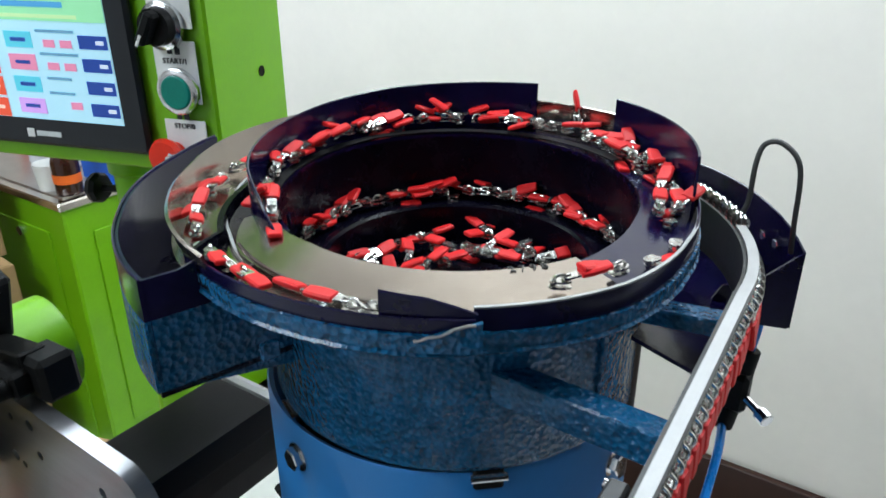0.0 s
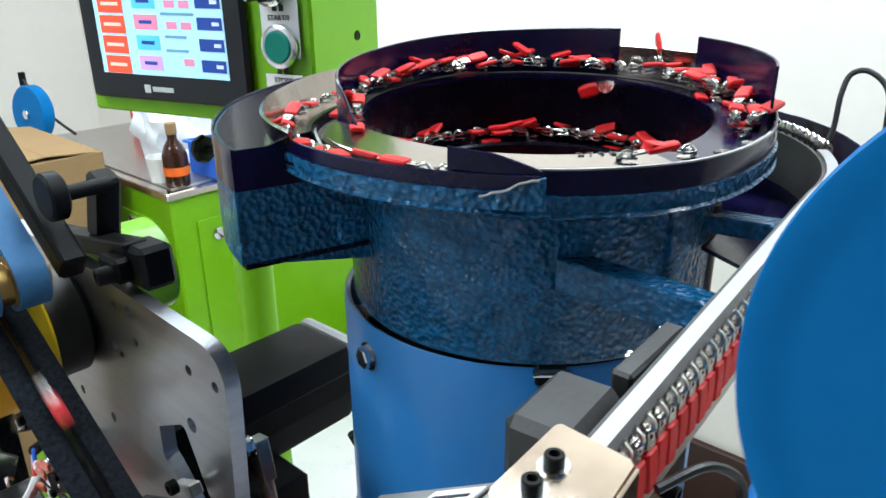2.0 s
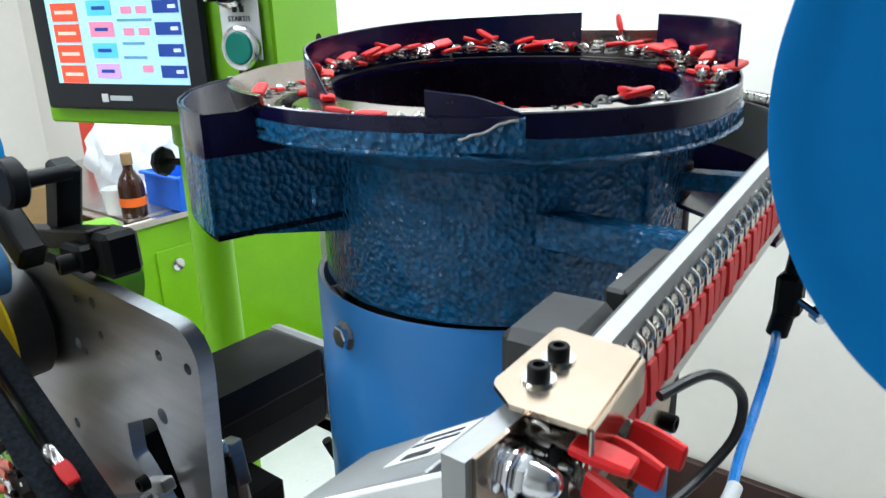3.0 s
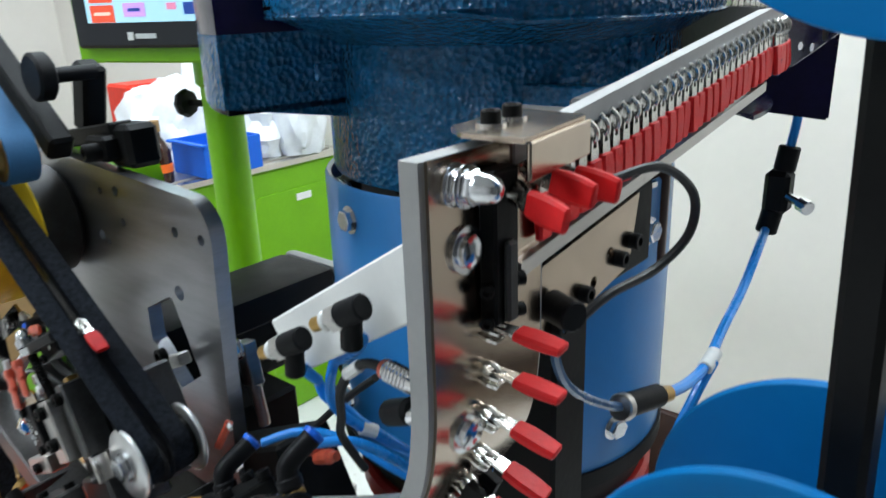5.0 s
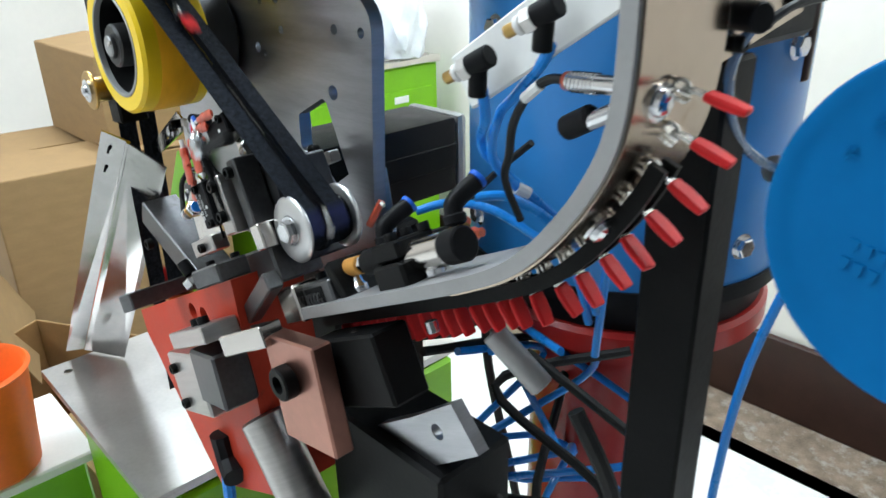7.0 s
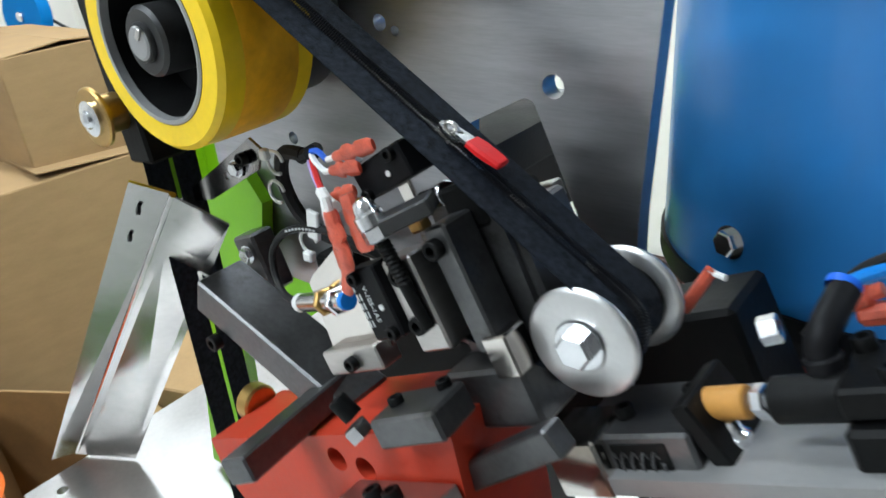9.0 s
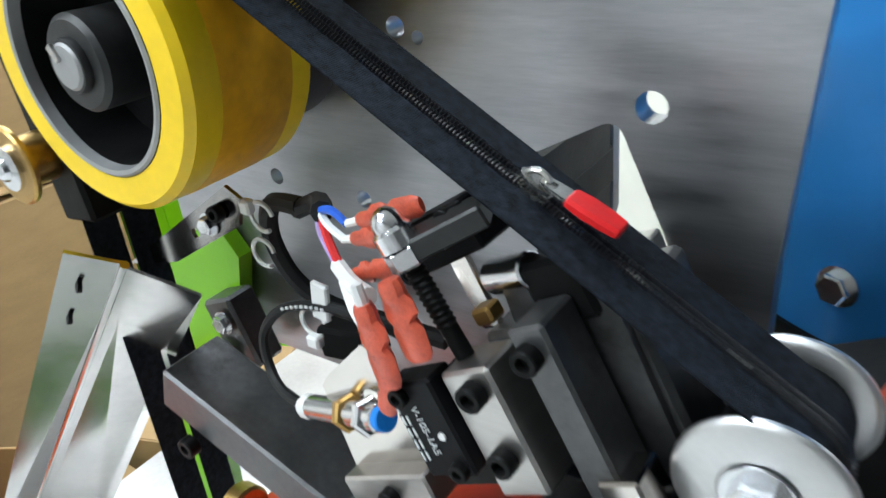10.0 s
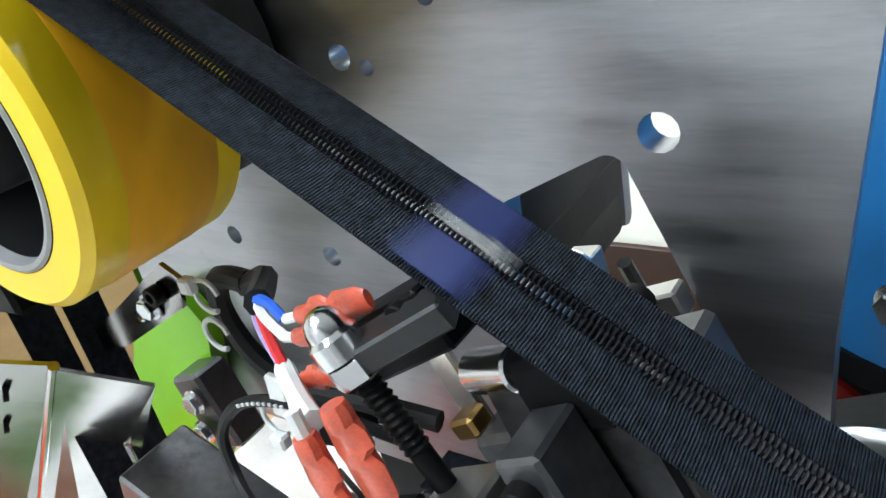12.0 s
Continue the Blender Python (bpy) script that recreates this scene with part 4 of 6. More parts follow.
def film_patch():
    """The toothless gap between two zippers: blue film over the tape, a bare metal stop in the middle."""
    f = new("zipper_gap")
    f.empty_display_size = 0.005
    ORIGIN[f] = Vector((0, 0, 0))
    for v in (-0.0105, 0.0105):
        part("film", box((0, v, 0.0009), (0.017, 0.014, 0.0006), bev=0.0002), M_FILM, f, "dark blue film strip")
    part("gap_strip", box((0, 0, 0.0019), (0.016, 0.0040, 0.0016), bev=0.0004), M_SLIDER, f, "bare bright gap in the coil")
    part("stop", box((0.009, 0, 0.0016), (0.0045, 0.0062, 0.0024), bev=0.0006), M_SLIDER, f, "bright metal bottom stop")
    return tagged(f, "toothless zipper gap with blue film and a bright metal stop", "zipper gap", "zipper gaps on the tape")


def drive_wheel():
    w = thing("drive_wheel", (WHEEL.x, -0.10, WHEEL.y), "worn yellow polyurethane drive wheel on a black hub", "wheel")
    c = (WHEEL.x, 0, WHEEL.y)
    R = WHEEL_R - 0.0005
    part("tyre", lathe((c[0], -0.1, c[2]), (0, 1, 0), [(0.044, 0.002), (0.045, 0), (R - 0.003, 0), (R, 0.003), (R, 0.016), (R - 0.0008, 0.020), (R - 0.0012, 0.045), (R, 0.050), (R, 0.060), (R - 0.003, 0.063), (0.044, 0.063), (0.044, 0.002)], 72), M_YELLOW, w)
    part("tread_wear", lathe((c[0], -0.1, c[2]), (0, 1, 0), [(R - 0.0004, 0.0135), (R + 0.0003, 0.016), (R + 0.0003, 0.049), (R - 0.0004, 0.0515)], 72), M_WORN, w, "orange-brown worn tread band")
    part("rim", lathe((c[0], -0.099, c[2]), (0, 1, 0), [(0.0445, 0.0), (0.0438, -0.001), (0.042, 0.0), (0.0405, 0.012), (0.040, 0.030), (0.0, 0.030)], 60), M_BLACK, w, "black steel rim")
    part("rim_ring", lathe((c[0], -0.0998, c[2]), (0, 1, 0), [(0.0446, -0.0004), (0.0436, -0.0012), (0.0418, -0.0008), (0.0412, 0.004), (0.0446, 0.004)], 60), M_ALU, w, "grey machined rim edge")
    part("hub", lathe((c[0], -0.0985, c[2]), (0, 1, 0), [(0, -0.006), (0.010, -0.006), (0.0105, -0.005), (0.0105, -0.003), (0.0165, -0.003), (0.0185, -0.001), (0.0185, 0.03), (0, 0.03)], 36), M_GREY, w)
    part("shaft_end", lathe((c[0], -0.1055, c[2]), (0, 1, 0), [(0, 0), (0.008, 0), (0.009, 0.001), (0.009, 0.004), (0, 0.004)], 24), M_ALU, w)
    part("key", box((c[0] + 0.002, -0.106, c[2] - 0.006), (0.003, 0.002, 0.007), Matrix.Rotation(radians(-15), 4, "Y"), 0.0004), M_STEEL, w)
    part("axle_boss", lathe((c[0], -0.037, c[2]), (0, 1, 0), [(0, 0), (0.045, 0), (0.048, 0.003), (0.048, 0.03), (0.04, 0.037), (0, 0.037)], 40), M_GREY, w, "dark bearing housing behind the wheel")


def guide_pulley():
    p = thing("guide_pulley", (PULLEY.x, -0.09, PULLEY.y), "turned aluminium tape pulley with a hexagon bolt", "pulley")
    for v, d in ((-0.0895, 1), (-0.0475, 1)):
        part("flange", lathe((PULLEY.x, v, PULLEY.y), (0, d, 0), [(0, 0.0006), (0.011, 0.0006), (0.0115, 0), (0.0225, 0), (0.0238, 0.0006), (0.0247, 0.0016), (0.0247, 0.0028), (0.0235, 0.0036), (0, 0.0036)], 64), M_TURNED, p, "turned bright aluminium flange")
    part("core", cyl((PULLEY.x, -0.087, PULLEY.y), (PULLEY.x, -0.040, PULLEY.y), PULLEY_R - 0.0004, 32), M_BLACK, p)
    part("hex_bolt", hexhead((PULLEY.x, -0.0895, PULLEY.y), (0, -1, 0), 0.0082, 0.006, washer=True), M_CHROME, p)


def frame_plate():
    m = thing("zipper_machine", (-0.1, 0.006, -0.45), "thick ground steel machine plate with drilled holes and a window", "machine frame")
    outer = [(-0.30, -0.17), (0.046, -0.175), (0.047, -0.06)] + [(0.0545, 0.045)] + arc((0.027, 0.052), 0.0275, 0, 90, 8) + [(-0.13, 0.088), (-0.30, 0.09)]
    holes = [disc(c, r) for c, r in (((0, 0), 0.0062), ((0.008, 0.05), 0.0042), ((0.042, 0.05), 0.0042), ((-0.074, 0.069), 0.0045), ((-0.070, 0.044), 0.0036), ((-0.111, 0.026), 0.0048), ((-0.100, 0.022), 0.003), ((-0.144, -0.058), 0.0048), ((-0.204, -0.054), 0.0046), ((-0.10, 0.066), 0.003))]
    win = arc((-0.016, -0.0135), 0.0062, 20, 115, 6) + [(-0.055, -0.026)] + arc((-0.050, -0.052), 0.006, 180, 260, 4) + [(-0.02, -0.088), (0.0135, -0.066)]
    part("plate", plate(outer, [*holes, win], uw(0.0), 0.012), M_PLATE, m)
    part("slide_bed", box((0.045, 0.030, -0.172), (0.15, 0.05, 0.085), Matrix.Rotation(radians(-26.5), 4, "Y"), 0.003), M_BLACK, m, "black machine bed behind the tape pulley")
    part("column", box((-0.13, 0.09, -0.31), (0.12, 0.12, 0.28), bev=0.004), M_BLACK, m)
    part("top_bar", box((-0.150, 0.016, 0.103), (0.15, 0.020, 0.015), Matrix.Rotation(radians(-9), 4, "Y"), 0.0015), M_BLACK, m)
    part("clamp_block", box((-0.073, 0.022, 0.103), (0.034, 0.028, 0.034), Matrix.Rotation(radians(-3), 4, "Y"), 0.004), M_BLACK, m)
    part("clamp_block", box((-0.086, 0.006, 0.102), (0.030, 0.022, 0.020), Matrix.Rotation(radians(-3), 4, "Y"), 0.003), M_BLACK, m)
    part("clamp_screw", socket((-0.079, -0.004, 0.101), (-0.15, -1, 0), 0.0072, 0.012), M_BLACK, m)
    part("handle_knob", lathe((-0.117, -0.028, 0.158), (0, 1, 0), [(0, 0), (0.016, 0), (0.0185, 0.002), (0.0185, 0.012), (0.016, 0.014), (0.006, 0.015), (0.006, 0.05), (0, 0.05)], 30), M_BLKPLAS, m, "round black knob")
    part("knob_arm", box((-0.135, 0.022, 0.136), (0.022, 0.02, 0.06), Matrix.Rotation(radians(20), 4, "Y"), 0.003), M_BLACK, m)
    part("window_bracket", box((-0.006, -0.008, -0.055), (0.030, 0.010, 0.010), Matrix.Rotation(radians(-24), 4, "Y"), 0.001), M_STEEL, m)
    part("window_screw", socket((-0.003, -0.018, -0.045), (0, -1, 0), 0.0058), M_BLACK, m)
    part("adjust_lug", box((-0.074, 0.10, -0.125), (0.016, 0.014, 0.045), Matrix.Rotation(radians(-10), 4, "Y"), 0.001), M_STEEL, m)
    part("adjust_rod", cyl((-0.070, 0.10, -0.145), (-0.062, 0.10, -0.19), 0.006, 12), M_STEEL, m)
    part("adjust_bolt", hexhead((-0.079, 0.092, -0.108), (0, -1, 0), 0.0085), M_CHROME, m)
    # belts over the press roller
    b = thing("belt_unit", (-0.115, -0.07, 0.08), "blue flat belts on a brass press roller", "belt drive")
    RC, RR = Vector((-0.115, 0.104)), 0.0195
    far = Vector((-0.225, 0.188))
    ax = (far - RC).normalized()
    nn = Vector((-ax.y, ax.x))
    for v0 in (-0.098, -0.064):
        bm, rows = bmesh.new(), []
        loop = []
        a0 = math.degrees(math.atan2(nn.y, nn.x))
        for i in range(19):
            a = radians(a0 + 180 * i / 18)
            loop.append(RC + Vector((math.cos(a), math.sin(a))) * RR)
        for i in range(19):
            a = radians(a0 + 180 + 180 * i / 18)
            loop.append(far + Vector((math.cos(a), math.sin(a))) * RR)
        for q, q2 in ((p, RC) for p in loop):
            c0 = RC if (q - RC).length < (q - far).length else far
            o = (q - c0).normalized() * 0.0030
            rows.append([Vector((q.x, v0, q.y)), Vector((q.x + o.x, v0, q.y + o.y)), Vector((q.x + o.x, v0 + 0.022, q.y + o.y)), Vector((q.x, v0 + 0.022, q.y))])
        grid(bm, rows, closed_u=True, closed_v=True)
        part("flat_belt", bm, M_BELT, b)
    for c0 in (RC, far):
        part("roller", lathe((c0.x, -0.102, c0.y), (0, 1, 0), [(0, 0), (RR - 0.006, 0), (RR - 0.005, 0.003), (RR - 0.0004, 0.004), (RR - 0.0004, 0.026), (RR - 0.003, 0.028), (RR - 0.003, 0.037), (RR - 0.0004, 0.038), (RR - 0.0004, 0.061), (RR - 0.005, 0.062), (RR - 0.006, 0.064), (0, 0.064)], 36), M_BRASS, b)
        part("roller_nut", hexhead((c0.x, -0.102, c0.y), (0, -1, 0), 0.007), M_CHROME, b)
    part("carrier", box((-0.17, -0.02, 0.150), (0.16, 0.02, 0.022), Matrix.Rotation(radians(37), 4, "Y"), 0.003), M_BLACK, b)
    # strap post with the lower idler
    s = thing("idler_post", (-0.262, -0.08, -0.10), "black strap arm with a small flanged steel roller", "idler")
    part("strap", box((-0.258, -0.075, 0.07), (0.026, 0.028, 0.24), Matrix.Rotation(radians(-6), 4, "Y"), 0.002), M_BLACK, s)
    part("roller", lathe((-0.255, -0.106, -0.016), (0, 1, 0), [(0, 0), (0.0175, 0), (0.0185, 0.001), (0.0185, 0.003), (0.012, 0.004), (0.012, 0.03), (0, 0.03)], 30), M_BRASS, s)
    part("roller_nut", lathe((-0.255, -0.106, -0.016), (0, -1, 0), [(0.011, 0), (0.011, 0.002), (0.006, 0.003), (0.005, 0.005), (0.003, 0.006), (0, 0.006)], 20), M_CHROME, s)


def stepper_motor():
    m = thing("stepper_motor", (-0.16, 0.13, -0.176), "long black stepper motor with a light flange behind the plate", "motor")
    part("body", box((-0.163, 0.135, -0.128), (0.092, 0.236, 0.092), bev=0.008, seg=2), M_MOTOR, m)
    part("groove", box((-0.163, 0.135, -0.128), (0.0935, 0.236, 0.03), bev=0.002), M_BLACK, m)
    part("end_flange", box((-0.163, 0.261, -0.128), (0.094, 0.016, 0.094), bev=0.008, seg=2), M_ALU, m, "pale cast end flange")


def sensor_head():
    """Microswitches, proximity sensor and wiring in front of the plate; the lever is apart."""
    h = thing("switch_assembly", (-0.03, -0.08, -0.14), "oily steel switch unit with black microswitches and red crimp terminals", "switch unit")
    R = Matrix.Rotation(radians(-26), 4, "Y")
    part("back_block", box((0.012, -0.050, -0.085), (0.060, 0.045, 0.080), R, 0.002), M_OILY, h)
    part("slot_plate", plate([(-0.022, -0.034), (0.012, -0.022), (0.042, -0.088), (0.030, -0.115), (0.004, -0.11)], [[(0.006, -0.050), (0.010, -0.049), (0.024, -0.080), (0.020, -0.082)]], uw(-0.076), 0.006), M_OILY, h, "oily dark steel cheek with a slot")
    part("front_block", box((-0.009, -0.096, -0.072), (0.0195, 0.018, 0.046), R, 0.0012), M_STEEL, h)
    part("side_block", box((0.012, -0.088, -0.062), (0.013, 0.020, 0.060), R, 0.0012), M_OILY, h)
    part("toe", box((0.032, -0.092, -0.088), (0.014, 0.016, 0.020), R, 0.001), M_POLISH, h)
    for u, v, w in ((-0.014, -0.1055, -0.057), (-0.005, -0.1055, -0.079), (0.001, -0.098, -0.044)):
        part("cap_screw", socket((u, v, w), (0, -1, 0), 0.0046), M_BLACK, h)
    part("low_block", box((0.022, -0.075, -0.118), (0.05, 0.04, 0.03), R, 0.002), M_OILY, h)
    for c, r, nm in (((-0.031, -0.103, -0.076), -26, 0), ((-0.040, -0.076, -0.022), -32, 1)):
        rot = Matrix.Rotation(radians(r), 4, "Y")
        ms = part("microswitch", box(c, (0.021, 0.012, 0.036) if nm == 0 else (0.037, 0.018, 0.0170), rot, 0.001), M_BLKPLAS, h, "black microswitch with pale print")
        hc = rot.to_3x3() @ Vector((0.005, 0, -0.002)) + Vector(c)
        part("pin_hole", lathe(hc - Vector((0, 0.0062 if nm == 0 else 0.0092, 0)), (0, -1, 0), [(0, 0.0006), (0.0015, 0.0006), (0.0015, 0)], 12), M_WHITE, ms)
        if nm == 0:
            sw = Matrix.Translation(Vector(c) + rot.to_3x3() @ Vector((-0.0022, -0.0064, 0.0005))) @ rot @ Matrix(((0, 1, 0, 0), (0, 0, -1, 0), (-1, 0, 0, 0), (0, 0, 0, 1)))
            text_on("print_text", "V-105-1A5", 0.0042, sw, M_PALE, ms, 0.0001)
            for k in range(2):
                o = rot.to_3x3() @ Vector((-0.0085 + 0.0022 * k, -0.0061, 0.001))
                for z in range(5 - k % 2):
                    part("print_bar", box(Vector(c) + o + rot.to_3x3() @ Vector((0, 0, -0.010 + 0.0046 * z)), (0.0009, 0.0004, 0.0034), rot), M_PALE, ms)
        for o in ((-0.004, 0.014), (0.005, -0.015)) if nm == 0 else ((-0.014, -0.006), (0.012, 0.005)):
            q = rot.to_3x3() @ Vector((o[0], -0.006 if nm == 0 else -0.009, o[1])) + Vector(c)
            part("switch_screw", socket(q, (0, -1, 0), 0.0034, 0.003), M_BLACK, ms)
    part("plunger", box((-0.024, -0.080, -0.046), (0.008, 0.008, 0.006), Matrix.Rotation(radians(-29), 4, "Y"), 0.001), M_BRASS, h)
    for a, b, r in (((-0.031, -0.108, -0.049), (-0.042, -0.106, -0.022), 0.0052), ((-0.041, -0.112, -0.060), (-0.050, -0.110, -0.030), 0.0047), ((-0.049, -0.108, -0.076), (-0.044, -0.108, -0.056), 0.0034),
                    ((-0.040, -0.087, -0.0075), (-0.070, -0.086, -0.0190), 0.0033), ((-0.0497, -0.088, -0.0194), (-0.0734, -0.086, -0.0262), 0.0033), ((-0.054, -0.089, -0.0312), (-0.0736, -0.088, -0.0395), 0.0032)):
        a, b = Vector(a), Vector(b)
        d = (b - a).normalized()
        side = d.cross(Vector((0, 1, 0))).normalized()
        bm, rows = bmesh.new(), []
        for t, k, f in ((0, 0.8, 0.35), (0.08, 1.15, 0.45), (0.35, 1.25, 0.42), (0.45, 0.8, 0.7), (0.52, 1.3, 0.5), (0.66, 1.25, 0.45), (0.74, 0.8, 0.75), (0.85, 0.85, 0.7), (0.92, 0.7, 0.6)):
            rows.append([a.lerp(b, t) + side * (r * k * math.cos(x)) + Vector((0, 1, 0)) * (r * f * math.sin(x)) for x in (2 * PI * q / 10 for q in range(10))])
        vs = grid(bm, rows, closed_v=True)
        bm.faces.new(list(reversed(vs[0])))
        bm.faces.new(vs[-1])
        t = part("crimp_terminal", bm, M_CRIMP, h, "translucent red crimp sleeve")
        if r < 0.005:
            part("sleeve", tube([a.lerp(b, 0.9), b + d * 0.004], r * 0.45, 8), M_WHITE, t)
    knot = (-0.092, -0.080, -0.021)
    for pts, mm in (([knot, (-0.090, -0.083, -0.028), (-0.080, -0.087, -0.039)], mat("violet_wire", (0.40, 0.30, 0.55), 0.4)),
                    ([knot, (-0.086, -0.084, -0.030), (-0.074, -0.090, -0.042)], mat("red_wire", (0.6, 0.03, 0.03), 0.4)),
                    ([knot, (-0.083, -0.083, -0.0185), (-0.074, -0.086, -0.0205)], mat("blue_wire", (0.02, 0.1, 0.5), 0.4)),
                    ([knot, (-0.086, -0.083, -0.0245), (-0.076, -0.086, -0.027)], M_WHITE)):
        part("wire", tube(pts, 0.0016, 6), mm, h)
    for pts in ([(-0.081, -0.0865, -0.038), (-0.066, -0.096, -0.037), (-0.051, -0.105, -0.033)], [(-0.075, -0.0895, -0.041), (-0.062, -0.100, -0.043), (-0.050, -0.109, -0.041)]):
        part("wire_sleeve", tube(pts, 0.0030, 8), M_WHITE, h, "white wire sleeve")
    part("cable_jacket", tube([(-0.090, -0.081, -0.021), (-0.118, -0.055, -0.032), (-0.135, -0.052, -0.040)], 0.0042, 8), M_CABLE, h)
    part("cable", tube([(-0.132, -0.052, -0.038), (-0.155, -0.048, -0.042), (-0.163, -0.046, -0.060), (-0.156, -0.044, -0.082), (-0.140, -0.04, -0.095), (-0.115, -0.035, -0.100), (-0.08, -0.03, -0.105)], 0.0045, 8), M_CABLE, h, "black cable tied to a loop")
    for p in ((-0.154, -0.053, -0.045), (-0.162, -0.050, -0.066), (-0.120, -0.066, -0.083)):
        part("cable_tie", tube([Vector(p) + Vector((0.007 * math.cos(a), -0.003, 0.007 * math.sin(a))) for a in (0.2 + 0.5 * k for k in range(11))], 0.0011, 6), M_WHITE, h, "white nylon cable tie")
    part("tie_head", box((-0.118, -0.072, -0.090), (0.007, 0.005, 0.006), bev=0.001), M_WHITE, h)
    part("tie_tail", box((-0.112, -0.070, -0.070), (0.009, 0.003, 0.018), Matrix.Rotation(radians(8), 4, "Y"), 0.0008), M_WHITE, h)
    part("tie_head", box((-0.160, -0.058, -0.040), (0.006, 0.005, 0.007), bev=0.001), M_WHITE, h)
    part("sensor_angle", plate([(-0.083, -0.130), (-0.094, -0.090), (-0.090, -0.084), (-0.070, -0.064), (-0.064, -0.065), (-0.050, -0.084), (-0.038, -0.110), (-0.044, -0.114)], [disc((-0.068, -0.090), 0.0068)], uw(-0.094), 0.002), M_POLISH, h, "mirror-polished sensor bracket")
    part("angle_foot", box((-0.060, -0.096, -0.122), (0.046, 0.014, 0.014), R, 0.001), M_STEEL, h)
    part("angle_screw", socket((-0.058, -0.103, -0.122), (0, -1, 0), 0.0040), M_BLACK, h)
    s0, s1 = Vector((-0.104, -0.092, -0.106)), Vector((-0.056, -0.104, -0.084))
    sn = part("sensor", cyl(s0, s1, 0.0052, 16), M_CHROME, h, "threaded proximity sensor with blue face")
    d = (s1 - s0).normalized()
    part("sensor_face", cyl(s1, s1 + d * 0.004, 0.0048, 16), M_BLUEDOT, sn)
    part("sensor_tail", lathe(s0, -d, [(0.0052, 0), (0.0054, 0.006), (0.004, 0.010), (0, 0.011)], 12), M_WHITE, sn)
    for t0, mm in ((0.52, M_BRASS), (0.80, M_CHROME)):
        q = s0.lerp(s1, t0)
        part("lock_nut", cyl(q, q + d * 0.0042, 0.0074, 6), mm, sn)
    part("sensor_cable", tube([s0 - d * 0.008, (-0.128, -0.086, -0.112), (-0.142, -0.080, -0.108), (-0.146, -0.076, -0.092), (-0.134, -0.072, -0.078), (-0.110, -0.070, -0.072), (-0.088, -0.068, -0.074), (-0.07, -0.06, -0.085)], 0.0023, 8), M_CABLE, sn, "thin black cable with white print")
    for k in range(9):
        q = Vector((-0.132 + 0.0028 * k, -0.0742 + 0.0002 * k, -0.0765 + 0.0012 * k - 0.00008 * k * k))
        part("print_bar", box(q, (0.0016, 0.0006, 0.0012), Matrix.Rotation(radians(-15), 4, "Y")), M_PALE, sn)
    part("cross_bar", box((-0.150, -0.076, -0.157), (0.135, 0.036, 0.026), Matrix.Rotation(radians(21), 4, "Y"), 0.0015), M_OILY, h, "grey rectangular cross bar")
    part("bar_screw", socket((-0.198, -0.095, -0.162), (0, -1, 0), 0.0055), M_BLACK, h)
    part("lug", box((-0.236, -0.022, -0.146), (0.026, 0.02, 0.046), Matrix.Rotation(radians(-20), 4, "Y"), 0.002), M_OILY, h)
    part("lug_arm", box((-0.138, -0.030, -0.120), (0.032, 0.02, 0.018), Matrix.Rotation(radians(-8), 4, "Y"), 0.002), M_BLACK, h)
    for u, w in ((-0.236, -0.136), (-0.238, -0.156)):
        part("lug_screw", hexhead((u, -0.034, w), (0, -1, 0), 0.0055), M_CHROME, h)
    part("mirror_strip", box((-0.040, -0.064, -0.047), (0.009, 0.003, 0.036), R, 0.0008), M_POLISH, h)
    part("roller_pin", cyl((-0.028, -0.068, -0.040), (-0.010, -0.074, -0.030), 0.0062, 20), M_CHROME, h)
    part("pin_block", box((0.0, -0.068, -0.034), (0.022, 0.02, 0.022), R, 0.002), M_BLACK, h)


def lever():
    """The moving lever: rod with acorn nut and cross arm."""
    l = thing("switch_lever", (-0.040, -0.096, -0.020), "bright acorn nut and dark rod with a steel cross arm", "lever")
    ax = Vector((-0.46, -0.04, 0.88)).normalized()
    base = Vector((-0.0395, -0.096, -0.024))
    part("rod", cyl(base - ax * 0.044, base, 0.0031, 14), M_BLACK, l, "threaded dark rod")
    for k in range(10):
        part("thread", lathe(base - ax * (0.003 + 0.0021 * k), ax, [(0.0031, 0), (0.0037, 0.0008), (0.0031, 0.0016)], 14), M_BLACK, l)
    part("arm", box((-0.0295, -0.089, -0.0125), (0.027, 0.012, 0.0075), Matrix.Rotation(radians(24), 4, "Z") @ Matrix.Rotation(radians(-27), 4, "Y"), 0.0008), M_GREY, l, "grey steel cross arm")
    part("collar", cyl(base, base + ax * 0.007, 0.0068, 6), M_CHROME, l)
    part("acorn_nut", lathe(base + ax * 0.007, ax, [(0.0068, 0), (0.0068, 0.0055), (0.0054, 0.0068), (0.0052, 0.0088), (0.004, 0.0115), (0.002, 0.0130), (0, 0.0134)], 12), M_CHROME, l, "bright acorn nut")
    return l


